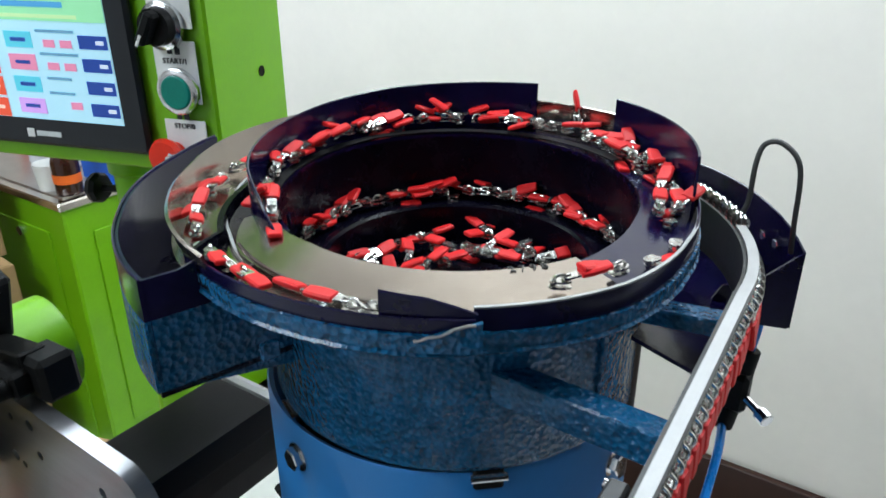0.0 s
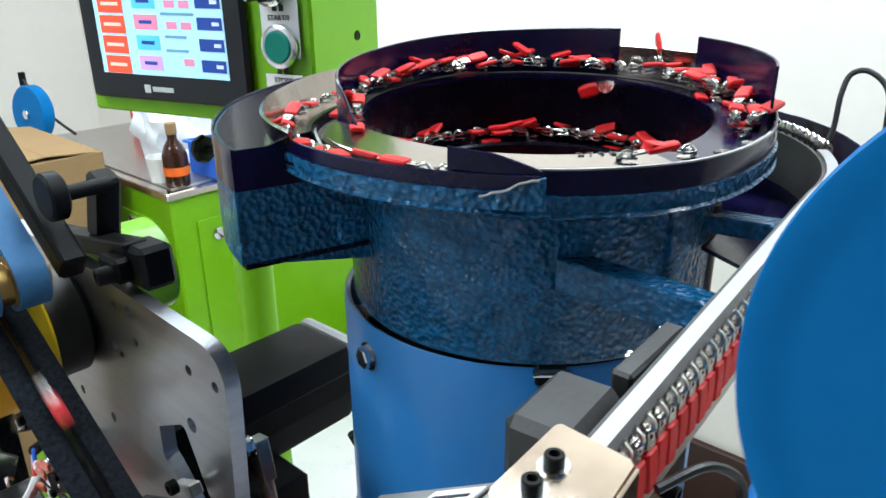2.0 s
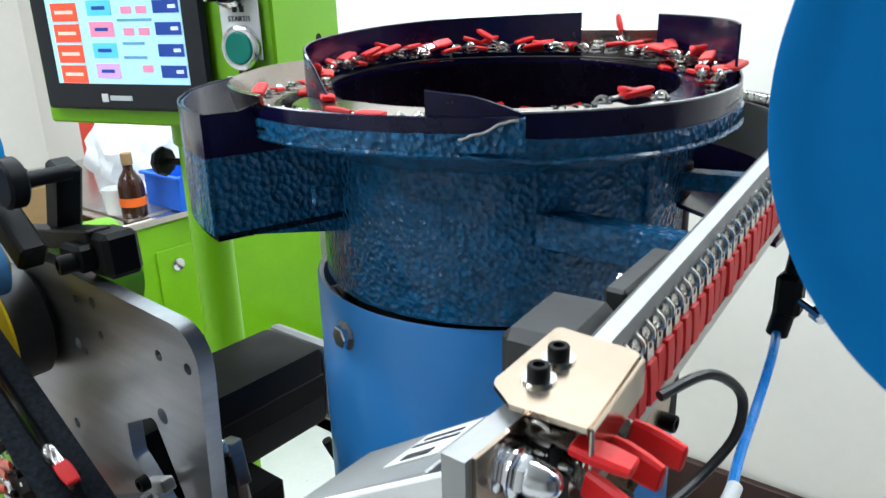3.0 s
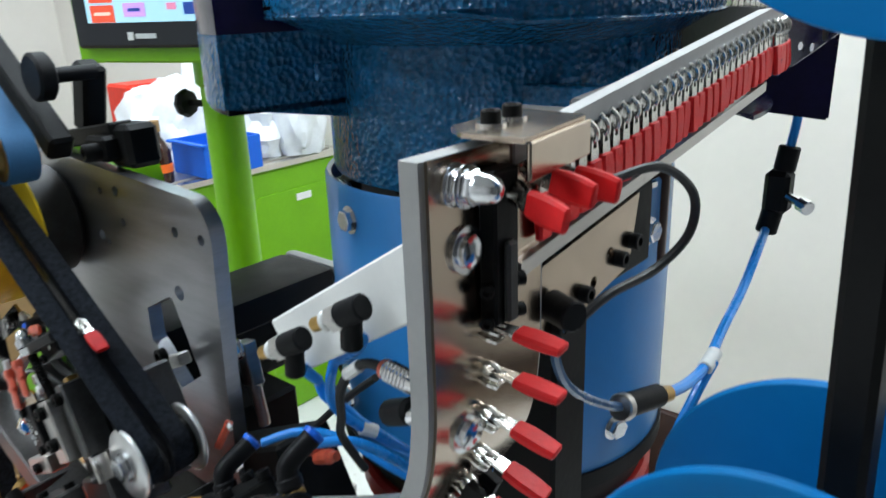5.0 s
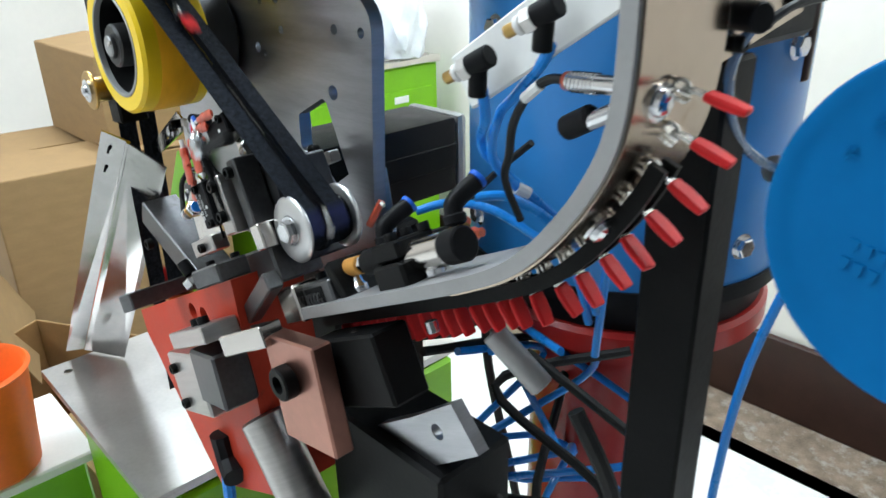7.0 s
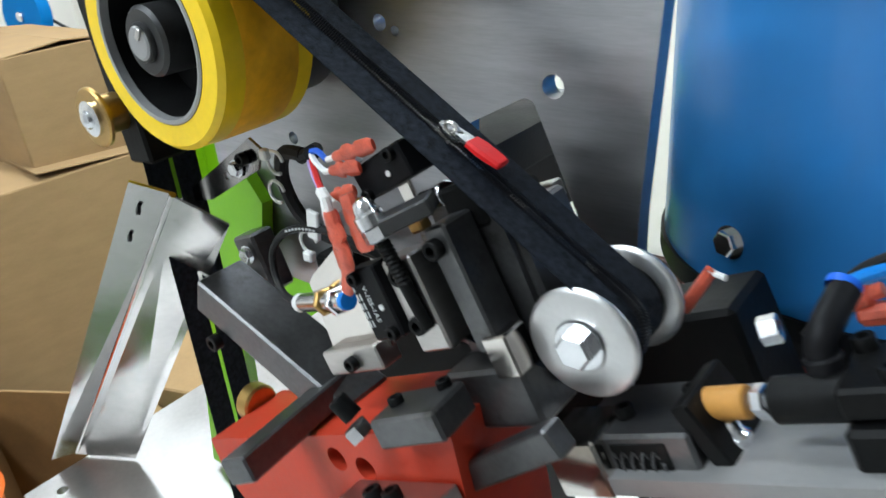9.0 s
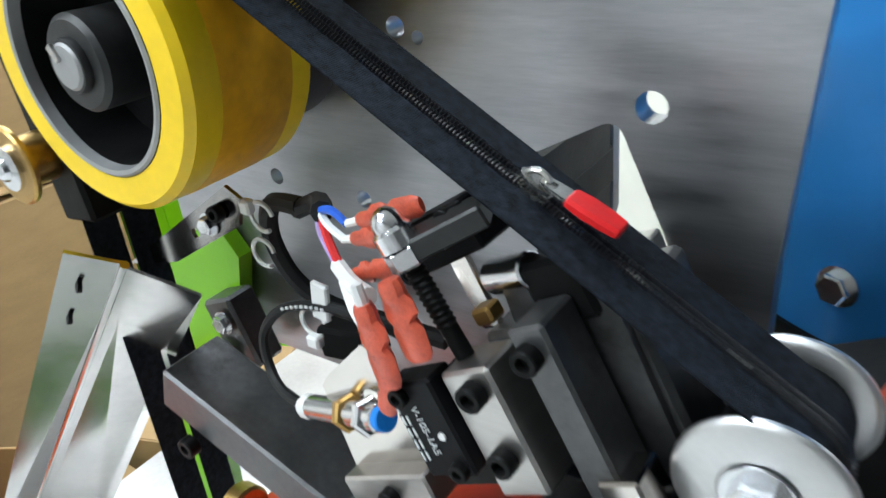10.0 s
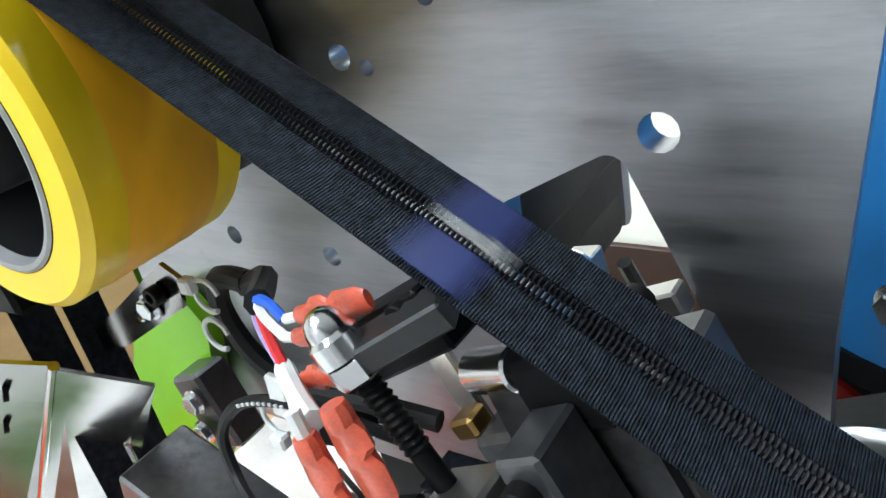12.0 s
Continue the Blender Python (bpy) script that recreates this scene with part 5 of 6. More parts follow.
def lower_head():
    """The press head under the tape, tilted with the chute."""
    r = thing("press_block", (-0.16, -0.09, -0.06), "orange-red painted press block with oily steel clamps", "press block", TILT)
    part("block", plate([(-0.290, 0.045), (-0.295, 0.02), (-0.24, -0.14), (-0.11, -0.14), (-0.070, -0.02), (-0.050, 0.045)], [disc((-0.150, 0.030), 0.0075), disc((-0.128, 0.024), 0.0075)], uw(-0.118), 0.062), M_REDPAINT, r)
    part("hole_lining", box((-0.14, -0.085, 0.027), (0.05, 0.02, 0.03)), M_BLACK, r)
    part("key_bar", box((-0.172, -0.112, 0.0545), (0.019, 0.108, 0.015), Matrix.Rotation(radians(12), 4, "Z"), 0.0012), M_OILY, r, "dark square key bar")
    part("clamp", box((-0.064, -0.117, 0.053), (0.040, 0.028, 0.015), Matrix.Rotation(radians(8), 4, "Z"), 0.0015), M_OILY, r)
    for x, v, big in ((-0.080, -0.118, 0.005), (-0.058, -0.106, 0.005)):
        part("cap_screw", socket((x + 0.004, v, 0.0605), (0, 0, 1), big * 0.75, 0.004), M_BLACK, r)
    part("stop_screw", socket((-0.102, -0.126, 0.060), (-0.3, -0.2, 1), 0.0052, 0.012), M_BLACK, r)
    part("stop_nut", hexhead((-0.100, -0.127, 0.050), (-0.3, -0.2, 1), 0.0072, 0.007, washer=False), M_CHROME, r)
    part("pin", cyl((-0.30, -0.075, 0.05), (-0.288, -0.075, 0.045), 0.014, 18), M_BRASS, r)
    part("front_plate", box((-0.098, -0.134, 0.012), (0.075, 0.03, 0.014), bev=0.001), M_STEEL, r)
    for x in (-0.105, -0.09):
        part("front_screw", socket((x, -0.134, 0.019), (0, 0, 1), 0.0048, 0.006), M_BLACK, r)
    f = thing("feed_finger", (-0.03, -0.12, -0.02), "slanting steel feed finger under the pulley", "feed finger", TILT)
    part("finger", box((-0.052, -0.106, 0.018), (0.115, 0.012, 0.014), Matrix.Rotation(radians(-4), 4, "Z") @ Matrix.Rotation(radians(-18), 4, "Y"), 0.0012), M_OILY, f)
    part("toe_block", box((-0.025, -0.128, 0.0), (0.05, 0.02, 0.016), Matrix.Rotation(radians(14), 4, "Z"), 0.001), M_POLISH, f)
    # parts hanging below the chute
    g = thing("gripper_unit", (-0.05, -0.11, -0.1), "oily steel gripper blocks with black cap screws", "gripper", TILT)
    part("steel_block", box((-0.150, -0.128, -0.028), (0.062, 0.03, 0.056), Matrix.Rotation(radians(6), 4, "Y"), 0.002), M_STEEL, g)
    for z in (-0.012, -0.044):
        part("cap_screw", socket((-0.166, -0.143, z), (0, -1, 0), 0.0045), M_BLACK, g)
    part("dark_block", box((-0.092, -0.132, -0.024), (0.045, 0.03, 0.046), Matrix.Rotation(radians(12), 4, "Y"), 0.002), M_OILY, g)
    part("copper_plate", box((0.012, -0.118, -0.046), (0.066, 0.016, 0.082), Matrix.Rotation(radians(14), 4, "Y"), 0.0015), mat("copper_tinted_steel", (0.45, 0.22, 0.17), 0.28, 1.0, scale=20), g, "copper-tinted steel plate")
    part("big_screw", socket((0.010, -0.127, -0.034), (0, -1, 0), 0.0125, 0.010), M_BLACK, g)
    part("black_back", box((0.05, -0.09, -0.04), (0.09, 0.03, 0.05), bev=0.002), M_BLACK, g)
    part("silver_cylinder", cyl((-0.10, -0.11, -0.07), (-0.075, -0.11, -0.16), 0.020, 24), M_STEEL, g, "silver air cylinder")
    part("cam_plate", plate([(-0.04, -0.10), (0.06, -0.085), (0.11, -0.075), (0.12, -0.11), (0.07, -0.12), (0.06, -0.16), (-0.03, -0.19)], [disc((0.085, -0.095), 0.006), disc((0.02, -0.12), 0.008)], uw(-0.075), 0.01), M_PLATE, g)
    part("black_body", box((-0.01, -0.05, -0.17), (0.13, 0.07, 0.16), Matrix.Rotation(radians(26), 4, "Y"), 0.003), M_BLACK, g)
    part("elbow_fitting", tube([(-0.185, -0.12, -0.085), (-0.19, -0.12, -0.11), (-0.175, -0.125, -0.125)], 0.011, 10, smooth=4), M_BLKPLAS, g)
    part("air_hose", tube([(-0.19, -0.125, -0.12), (-0.215, -0.13, -0.19), (-0.25, -0.12, -0.28)], 0.006, 8), M_HOSE, g)
    part("rail_cylinder", cyl((0.155, -0.06, -0.035), (0.170, -0.05, -0.075), 0.008, 18), M_ALU, g)
    part("sensor_lead", tube([(0.19, -0.05, -0.09), (0.19, -0.045, -0.15), (0.15, -0.04, -0.19), (0.08, -0.03, -0.19), (0.05, -0.03, -0.15)], 0.005, 8), M_CABLE, g)
    # clamp and air cylinder on the chute plate
    a = thing("air_cylinder", (0.11, -0.075, 0.0), "small stainless air cylinder with black push-in elbows", "air cylinder", TILT)
    part("mount", box((0.116, -0.075, 0.0115), (0.032, 0.034, 0.023), bev=0.002), M_BLACK, a)
    part("mount_cap", box((0.114, -0.072, 0.030), (0.028, 0.032, 0.012), bev=0.0015), M_BLACK, a)
    for x, v in ((0.118, -0.082), (0.105, -0.06), (0.124, -0.06)):
        part("cap_screw", socket((x, v, 0.036), (0, 0, 1), 0.0042, 0.005), M_BLACK, a)
    part("barrel", cyl((0.128, -0.075, 0.0225), (0.161, -0.075, 0.0225), 0.0103, 28), M_POLISH, a, "polished stainless barrel")
    part("end_cap", cyl((0.160, -0.075, 0.0225), (0.1755, -0.075, 0.0225), 0.0106, 28), M_BLKPLAS, a)
    part("nose", cyl((0.0745, -0.075, 0.0265), (0.102, -0.075, 0.0265), 0.0088, 20), M_BLACK, a)
    part("rod", cyl((0.062, -0.075, 0.0265), (0.08, -0.075, 0.0265), 0.0035, 12), M_CHROME, a)
    part("rod_nut", cyl((0.067, -0.075, 0.0265), (0.072, -0.075, 0.0265), 0.0065, 6), M_CHROME, a)
    part("bumper", cyl((0.0455, -0.075, 0.0265), (0.065, -0.075, 0.0265), 0.0066, 20), M_AMBER, a, "amber urethane bumper")
    for x, ex, ev in ((0.094, 0.007, -0.046), (0.167, 0.009, -0.050)):
        e = part("elbow", tube([(x, -0.070, 0.030), (x, -0.069, 0.041), (x + 0.002, -0.066, 0.047), (x + ex, ev - 0.003, 0.0535)], 0.0058, 12, smooth=4), M_BLKPLAS, a, "black push-in elbow fitting")
        part("elbow_collar", cyl((x, -0.070, 0.034), (x, -0.0695, 0.040), 0.0070, 14), M_BLKPLAS, e)
        part("brass_thread", lathe((x, -0.07, 0.027), (0, 0, 1), [(0.0072, 0), (0.0072, 0.005), (0.005, 0.007)], 6), M_BRASS, e)
        part("release_ring", lathe((x + ex, ev, 0.055), (0.3, 0.85, 0.4), [(0.0060, -0.003), (0.0063, -0.001), (0.0063, 0.0), (0.003, 0.001)], 18), M_BIN, e, "blue release ring")
    k = thing("slide_block", (0.02, -0.08, 0.0), "oily black slide block with a steel jaw on the chute", "slide block", TILT)
    part("block", box((0.018, -0.072, 0.012), (0.056, 0.042, 0.025), bev=0.0015), M_OILY, k)
    part("jaw", box((-0.006, -0.086, 0.013), (0.027, 0.03, 0.0275), bev=0.0015), M_POLISH, k)
    part("spring_window", box((0.022, -0.0925, 0.013), (0.026, 0.002, 0.016), bev=0.0005), M_BLACK, k)
    part("spring", tube([Vector((0.010 + 0.0012 * i, -0.0940 + 0.0012 * math.sin(i * 1.57), 0.013 + 0.004 * math.cos(i * 1.57))) for i in range(20)], 0.0007, 5, smooth=3), M_OILY, k)
    part("wedge", box((0.050, -0.072, 0.018), (0.008, 0.036, 0.034), Matrix.Rotation(radians(-20), 4, "Y"), 0.001), M_BLACK, k)
    part("adjust_nut", cyl((0.066, -0.05, 0.042), (0.074, -0.048, 0.042), 0.006, 6), M_CHROME, k)
    for x, v in ((0.038, -0.055), (0.012, -0.068)):
        part("cap_screw", socket((x, v - 0.01, 0.0245), (0, 0, 1), 0.0042, 0.005), M_BLACK, k)
    part("red_lead", tube([(0.03, -0.035, 0.05), (0.045, -0.03, 0.062), (0.046, -0.03, 0.063)], 0.0030, 8), M_CRIMP, k, "red crimped wire end")
    part("white_tip", tube([(0.046, -0.03, 0.063), (0.053, -0.033, 0.060)], 0.0015, 8), M_WHITE, k)


def guard_and_base():
    g = thing("chip_guard", (-0.40, -0.09, -0.45), "bent mirror-polished stainless guard sheet on the base plate", "guard")
    F0, F1 = Vector((-0.203, -0.097, -0.059)), Vector((-0.570, -0.090, -0.446))
    L0, L1 = Vector((-0.2145, -0.1155, -0.0465)), Vector((-0.584, -0.113, -0.446))
    for name, a, b, c, d in (("left_face", F0, F1, L1, L0), ("right_face", F0, F1, Vector((-0.505, -0.056, -0.446)), Vector((-0.200, -0.066, -0.090)))):
        bm = bmesh.new()
        n = (b - a).cross(d - a).normalized() * 0.0018
        rows = [[a, d, d + n, a + n], [b, c, c + n, b + n]]
        vs = grid(bm, rows, closed_v=True)
        bm.faces.new(list(reversed(vs[0])))
        bm.faces.new(vs[1])
        part(name, bm, M_GUARD, g)
    e = (F1 - F0).normalized()
    part("fold", tube([F0, F1], 0.0022, 10), M_GUARD, g)
    for t in (0.04, 0.10):
        q = F0 + e * (0.54 * t) + Vector((-0.0068, -0.0128, 0.0062))
        part("rivet_hole", lathe(q, (-0.3, -0.8, 0.3), [(0, 0.001), (0.0032, 0.001), (0.0032, -0.001)], 14), M_BLACK, g)
    part("top_bracket", plate([(-0.268, -0.091), (-0.170, -0.031), (-0.161, -0.036), (-0.166, -0.050), (-0.222, -0.080)], [disc((-0.2, -0.060), 0.003)], uw(-0.060), 0.002), M_GUARD, g)
    part("bracket_screw", hexhead((-0.186, -0.061, -0.052), (0, -1, 0), 0.0045), M_CHROME, g)
    part("bracket_screw", socket((-0.176, -0.061, -0.044), (0, -1, 0), 0.0042), M_BLACK, g)
    b = thing("machine_table", (-0.35, 0.1, -1.145), "lime green machine table with brushed steel top plate", "machine table")
    put = uv(-0.462)
    part("top_plate", plate([(-0.560, -0.156), (-0.19, -0.156), (-0.19, 0.32), (-0.560, 0.32)], [disc((-0.531, -0.128), 0.006)], put, 0.012), M_STEEL, b, "brushed steel top plate")
    part("cabinet", box((-0.365, 0.09, -0.805), (0.36, 0.43, 0.68), bev=0.006), M_GREEN, b)
    part("green_bracket", plate([(-0.42, -0.44), (-0.365, -0.205), (-0.300, -0.105), (-0.252, -0.085), (-0.238, -0.105), (-0.262, -0.19), (-0.31, -0.26), (-0.33, -0.44)], [], uw(-0.012), 0.010), M_GREEN, b, "lime green gusset")
    part("motor_guard", lathe((-0.207, 0.03, 0.046), (0, 1, 0), [(0, 0), (0.040, 0), (0.045, 0.004), (0.045, 0.06), (0, 0.06)], 36), M_GREEN, b, "rounded green cover")
    k = solid("orange_bucket", lathe((-0.62, -0.235, -0.62), (0, 0, 1), [(0, 0), (0.05, 0), (0.06, 0.01), (0.075, 0.17), (0.08, 0.175), (0.075, 0.18), (0.07, 0.172), (0.05, 0.02), (0, 0.015)], 32), M_ORANGE, (-0.62, -0.235, -0.62), "bright orange plastic bucket", "bucket")
    st = thing("bucket_stand", (-0.66, -0.23, -1.145), "lime green side bench with a pale top", "bench")
    part("top", box((-0.68, -0.24, -0.63), (0.22, 0.26, 0.018), bev=0.003), M_WHITE, st)
    part("leg_frame", box((-0.68, -0.24, -0.892), (0.19, 0.23, 0.505), bev=0.004), M_GREEN, st)


def reel_unit():
    s = thing("reel_stand", (0.456, -0.065, FLOOR - 0.895), "black steel stand carrying two blue plastic reels", "reel stand")
    part("post", box((0.4565, -0.065, 0.245), (0.0115, 0.018, 0.40), Matrix.Rotation(radians(-2.0), 4, "Y"), 0.002), M_BLACK, s)
    part("lower_post", box((0.464, -0.064, -0.53), (0.018, 0.022, 1.20), bev=0.003), M_BLACK, s)
    part("foot", box((0.45, -0.065, FLOOR - 0.885), (0.26, 0.2, 0.02), bev=0.003), M_BLACK, s)
    for cu, w in ((0.457, 0.031), (0.466, 0.256)):
        r = thing("blue_reel", (cu, -0.065, w - 0.0605), "blue plastic take-up reel with raised lettering", "reel", group="reels on the stand")
        for v, d in ((-0.095, 1), (-0.035, -1)):
            fl = part("flange", lathe((cu, v, w), (0, d, 0), [(0, 0.0), (0.013, 0.0), (0.014, 0.0012), (0.050, 0.0012), (0.0545, 0.0004), (0.0585, -0.0010), (0.0602, -0.0008), (0.0608, 0.0012), (0.0600, 0.0034), (0.055, 0.0042), (0, 0.0042)], 96), M_REEL, r)
            if d == 1:
                # raised marks: a ring emblem, a curved row of signs, two rows of figures
                for a in np.linspace(150, 20, 9):
                    q = Vector((cu + 0.043 * math.cos(radians(a)), v + 0.0010, w + 0.043 * math.sin(radians(a))))
                    rot = Matrix.Rotation(radians(90 - a), 4, "Y")
                    part("raised_sign", box(q, (0.0052, 0.0010, 0.0010), rot), M_REEL, fl)
                    part("raised_sign", box(q + Vector((0.0015 * math.cos(radians(a)), 0, 0.0015 * math.sin(radians(a)))), (0.0038, 0.0010, 0.0008), rot), M_REEL, fl)
                    part("raised_sign", box(q, (0.0009, 0.0010, 0.0058), rot), M_REEL, fl)
                tl = Matrix.Translation((cu, v + 0.0009, w)) @ Matrix.Rotation(radians(14), 4, "Y")
                for ra, rb, th in ((0.0145, 0.006, 0.0005), (0.0125, 0.0042, 0.0004)):
                    el = [tl @ Vector((0.003 + ra * math.cos(x), 0, 0.0285 + rb * math.sin(x))) for x in np.linspace(0, 2 * PI, 25)]
                    part("emblem", tube(el, th, 5, smooth=2), M_REEL, fl, "raised oval emblem")
                for i in range(5):
                    part("emblem_bar", box((0, 0, 0), (0.0022, 0.0010, 0.0034), tl @ Matrix.Translation((-0.003 + 0.0032 * i, 0, 0.0285))), M_REEL, fl)
                for row, n in ((-0.0155, 12), (-0.0225, 12)):
                    for i in range(n):
                        if i == 3:
                            continue
                        q = tl @ Matrix.Translation((-0.028 + 0.0046 * i, 0, row))
                        part("raised_bar", box((0, 0, 0), (0.0030, 0.0010, 0.0042), q), M_REEL, fl)
        part("hub", cyl((cu, -0.093, w), (cu, -0.037, w), 0.016, 28), M_REEL, r)
        part("hex_nut", lathe((cu, -0.096, w), (0, -1, 0), [(0.0088, -0.001), (0.0088, 0.005), (0.0078, 0.0062), (0.0058, 0.0064), (0.0056, 0.0056), (0, 0.0056)], 6, phase=0.3), M_CHROME, r, "bright hexagon nut")
    p = thing("chute_post", (0.312, 0.018, FLOOR - 0.895), "square black steel post behind the chute", "post")
    part("post", box((0.311, 0.016, -0.54), (0.038, 0.030, 1.2), bev=0.002), M_BLACK, p)
    part("foot", box((0.314, 0.03, FLOOR - 0.885), (0.16, 0.14, 0.02), bev=0.003), M_BLACK, p)


def pneumatics():
    m = thing("valve_plate", (0.25, -0.065, 0.05), "white mounting strip with two flow control fittings", "flow control")
    part("strip", box((0.268, -0.062, 0.078), (0.13, 0.004, 0.030), Matrix.Rotation(-radians(32), 4, "Y"), 0.001), M_WHITE, m)
    tf = part("top_flange", box((0.253, -0.033, 0.084), (0.096, 0.052, 0.003), Matrix.Rotation(-radians(33), 4, "Y"), 0.0008), M_ALU, m, "bright bracket with a paper label")
    lr = Matrix.Translation((0.253, -0.033, 0.084)) @ Matrix.Rotation(-radians(33), 4, "Y")
    part("paper_label", box((0, 0, 0), (0.036, 0.030, 0.0006), lr @ Matrix.Translation((0.022, 0.006, 0.0019))), M_WHITE, tf)
    for dy, wd in ((0.014, 0.026), (0.008, 0.030), (-0.004, 0.018)):
        part("printed_bar", box((0, 0, 0), (wd, 0.0022 if dy > 0 else 0.005, 0.0004), lr @ Matrix.Translation((0.022, dy, 0.0024))), M_INK, tf)
    for u, w in ((0.279, 0.084), (0.238, 0.058)):
        f = part("fitting", cyl((u + 0.008, -0.076, w + 0.0055), (u - 0.004, -0.078, w - 0.001), 0.0058, 16), M_BLKPLAS, m, "black speed controller")
        part("hex", cyl((u - 0.003, -0.078, w - 0.0005), (u - 0.009, -0.079, w - 0.0035), 0.0062, 6), M_STEEL, f, "bare steel hexagon")
        part("collar", cyl((u - 0.010, -0.079, w - 0.004), (u - 0.013, -0.0795, w - 0.0055), 0.0046, 14), M_WHITE, f)
        part("screw", cyl((u - 0.013, -0.0795, w - 0.0055), (u - 0.019, -0.0803, w - 0.0085), 0.0033, 12), M_BRASS, f, "brass adjusting screw")
        part("drop", cyl((u, -0.076, w - 0.002), (u - 0.001, -0.076, w - 0.016), 0.0048, 14), M_BLKPLAS, f)
    for pts in ([(0.278, -0.070, 0.070), (0.266, -0.062, 0.059), (0.235, -0.045, 0.037), (0.2116, -0.032, 0.0205), (0.205, -0.030, -0.006), (0.213, -0.015, -0.028), (0.228, 0.012, -0.055)],
                [(0.237, -0.072, 0.044), (0.218, -0.050, 0.022), (0.197, -0.032, 0.006), (0.197, -0.028, -0.006), (0.205, -0.020, -0.016), (0.213, -0.012, -0.028), (0.232, 0.016, -0.060)],
                [(0.140, -0.036, -0.056), (0.156, -0.020, -0.050), (0.180, -0.006, -0.052), (0.206, 0.004, -0.064), (0.232, 0.018, -0.085), (0.24, 0.03, -0.13)],
                [(0.200, -0.040, -0.030), (0.215, -0.026, -0.030), (0.232, -0.010, -0.044), (0.244, 0.010, -0.072), (0.245, 0.03, -0.12)],
                [(0.262, 0.02, -0.02), (0.258, 0.02, -0.06), (0.250, 0.03, -0.10), (0.240, 0.04, -0.16)]):
        part("hose", tube(pts, 0.0030, 10), M_HOSE, m, "bright blue air hose")
    part("hose_ring", tube([(0.212, -0.016, -0.027), (0.216, -0.009, -0.032)], 0.0042, 10), M_WHITE, m)
    s = thing("chute_sensor", (0.30, -0.075, 0.05), "small threaded sensor with black clamp knob behind the chute", "sensor")
    bar = part("barrel", cyl((0.284, -0.062, 0.0535), (0.318, -0.070, 0.0565), 0.0045, 14), M_CHROME, s, "threaded bright barrel")
    for k in range(7):
        part("thread", lathe(Vector((0.286, -0.0625, 0.0537)).lerp(Vector((0.302, -0.066, 0.0551)), k / 6), (0.034, -0.008, 0.003), [(0.0044, 0), (0.0051, 0.0007), (0.0044, 0.0014)], 14), M_CHROME, bar)
    part("sensor_tip", cyl((0.2815, -0.0615, 0.0533), (0.2845, -0.062, 0.0536), 0.0046, 14), M_CRIMP, s, "red cable end of the sensor")
    part("clamp_knob", cyl((0.281, -0.060, 0.030), (0.300, -0.064, 0.040), 0.0062, 14, ch=0.3), M_BLKPLAS, s, "black clamp knob")
    part("knob_stud", cyl((0.298, -0.064, 0.037), (0.318, -0.066, 0.047), 0.0045, 12), M_CHROME, s)
    part("lead", tube([(0.282, -0.0615, 0.0533), (0.272, -0.062, 0.0530), (0.258, -0.060, 0.0440), (0.244, -0.056, 0.026), (0.236, -0.050, 0.006), (0.228, -0.044, -0.012), (0.228, -0.030, -0.04)], 0.0024, 8), M_CABLE, s)
    part("tag", tube([(0.2655, -0.0612, 0.0495), (0.2545, -0.0596, 0.0410)], 0.0031, 8), M_WHITE, s, "white printed sleeve")
    # hose with inline valve hanging from the tray
    v = thing("inline_valve", (0.32, 0.36, 0.02), "black inline hand valve on a bright blue hose", "valve")
    part("valve_body", box((0.320, 0.360, 0.045), (0.020, 0.020, 0.036), bev=0.004), M_BLKPLAS, v)
    part("collar", cyl((0.322, 0.362, 0.062), (0.324, 0.364, 0.082), 0.0085, 14), M_BLKPLAS, v)
    part("collar", cyl((0.318, 0.358, 0.030), (0.315, 0.355, 0.010), 0.0085, 14), M_BLKPLAS, v)
    part("screw", cyl((0.330, 0.352, 0.044), (0.346, 0.340, 0.041), 0.0035, 10), M_CHROME, v)
    part("screw_head", cyl((0.342, 0.343, 0.042), (0.350, 0.337, 0.040), 0.006, 10), M_CHROME, v)
    part("hose", tube([(0.324, 0.364, 0.080), (0.326, 0.366, 0.10), (0.327, 0.366, 0.12)], 0.0036, 10), M_HOSE, v)
    part("hose", tube([(0.315, 0.355, 0.014), (0.3218, 0.320, 0.010), (0.3247, 0.280, -0.0127), (0.3293, 0.230, -0.0255), (0.337, 0.180, -0.031), (0.3385, 0.145, -0.029), (0.340, 0.112, -0.020)], 0.0036, 10), M_HOSE, v)
    part("hose", tube([(0.340, 0.185, -0.030), (0.336, 0.165, -0.050), (0.325, 0.150, -0.10), (0.300, 0.140, -0.25), (0.29, 0.14, -0.6)], 0.0036, 10), M_HOSE, v)
    part("hose_tee", cyl((0.3365, 0.196, -0.0295), (0.338, 0.174, -0.0315), 0.0052, 12), M_WHITE, v, "pale plastic hose tee")
    t = thing("looped_hose", (0.36, -0.01, -0.03), "clear blue air tube from the blow pipe", "air tube")
    part("tube", tube([(0.345, -0.012, 0.078), (0.338, -0.010, 0.066), (0.333, -0.004, 0.050), (0.330, 0.012, 0.028), (0.329, 0.035, 0.009), (0.334, 0.058, -0.005), (0.336, 0.068, -0.008)], 0.0026, 8), M_CLEARHOSE, t)
    cp = part("coupling", cyl((0.335, 0.064, -0.0075), (0.339, 0.100, -0.016), 0.0068, 14), M_BLKPLAS, t, "black hose coupling")
    part("collar", cyl((0.3345, 0.060, -0.0065), (0.3352, 0.066, -0.008), 0.0078, 14), M_STEEL, cp)
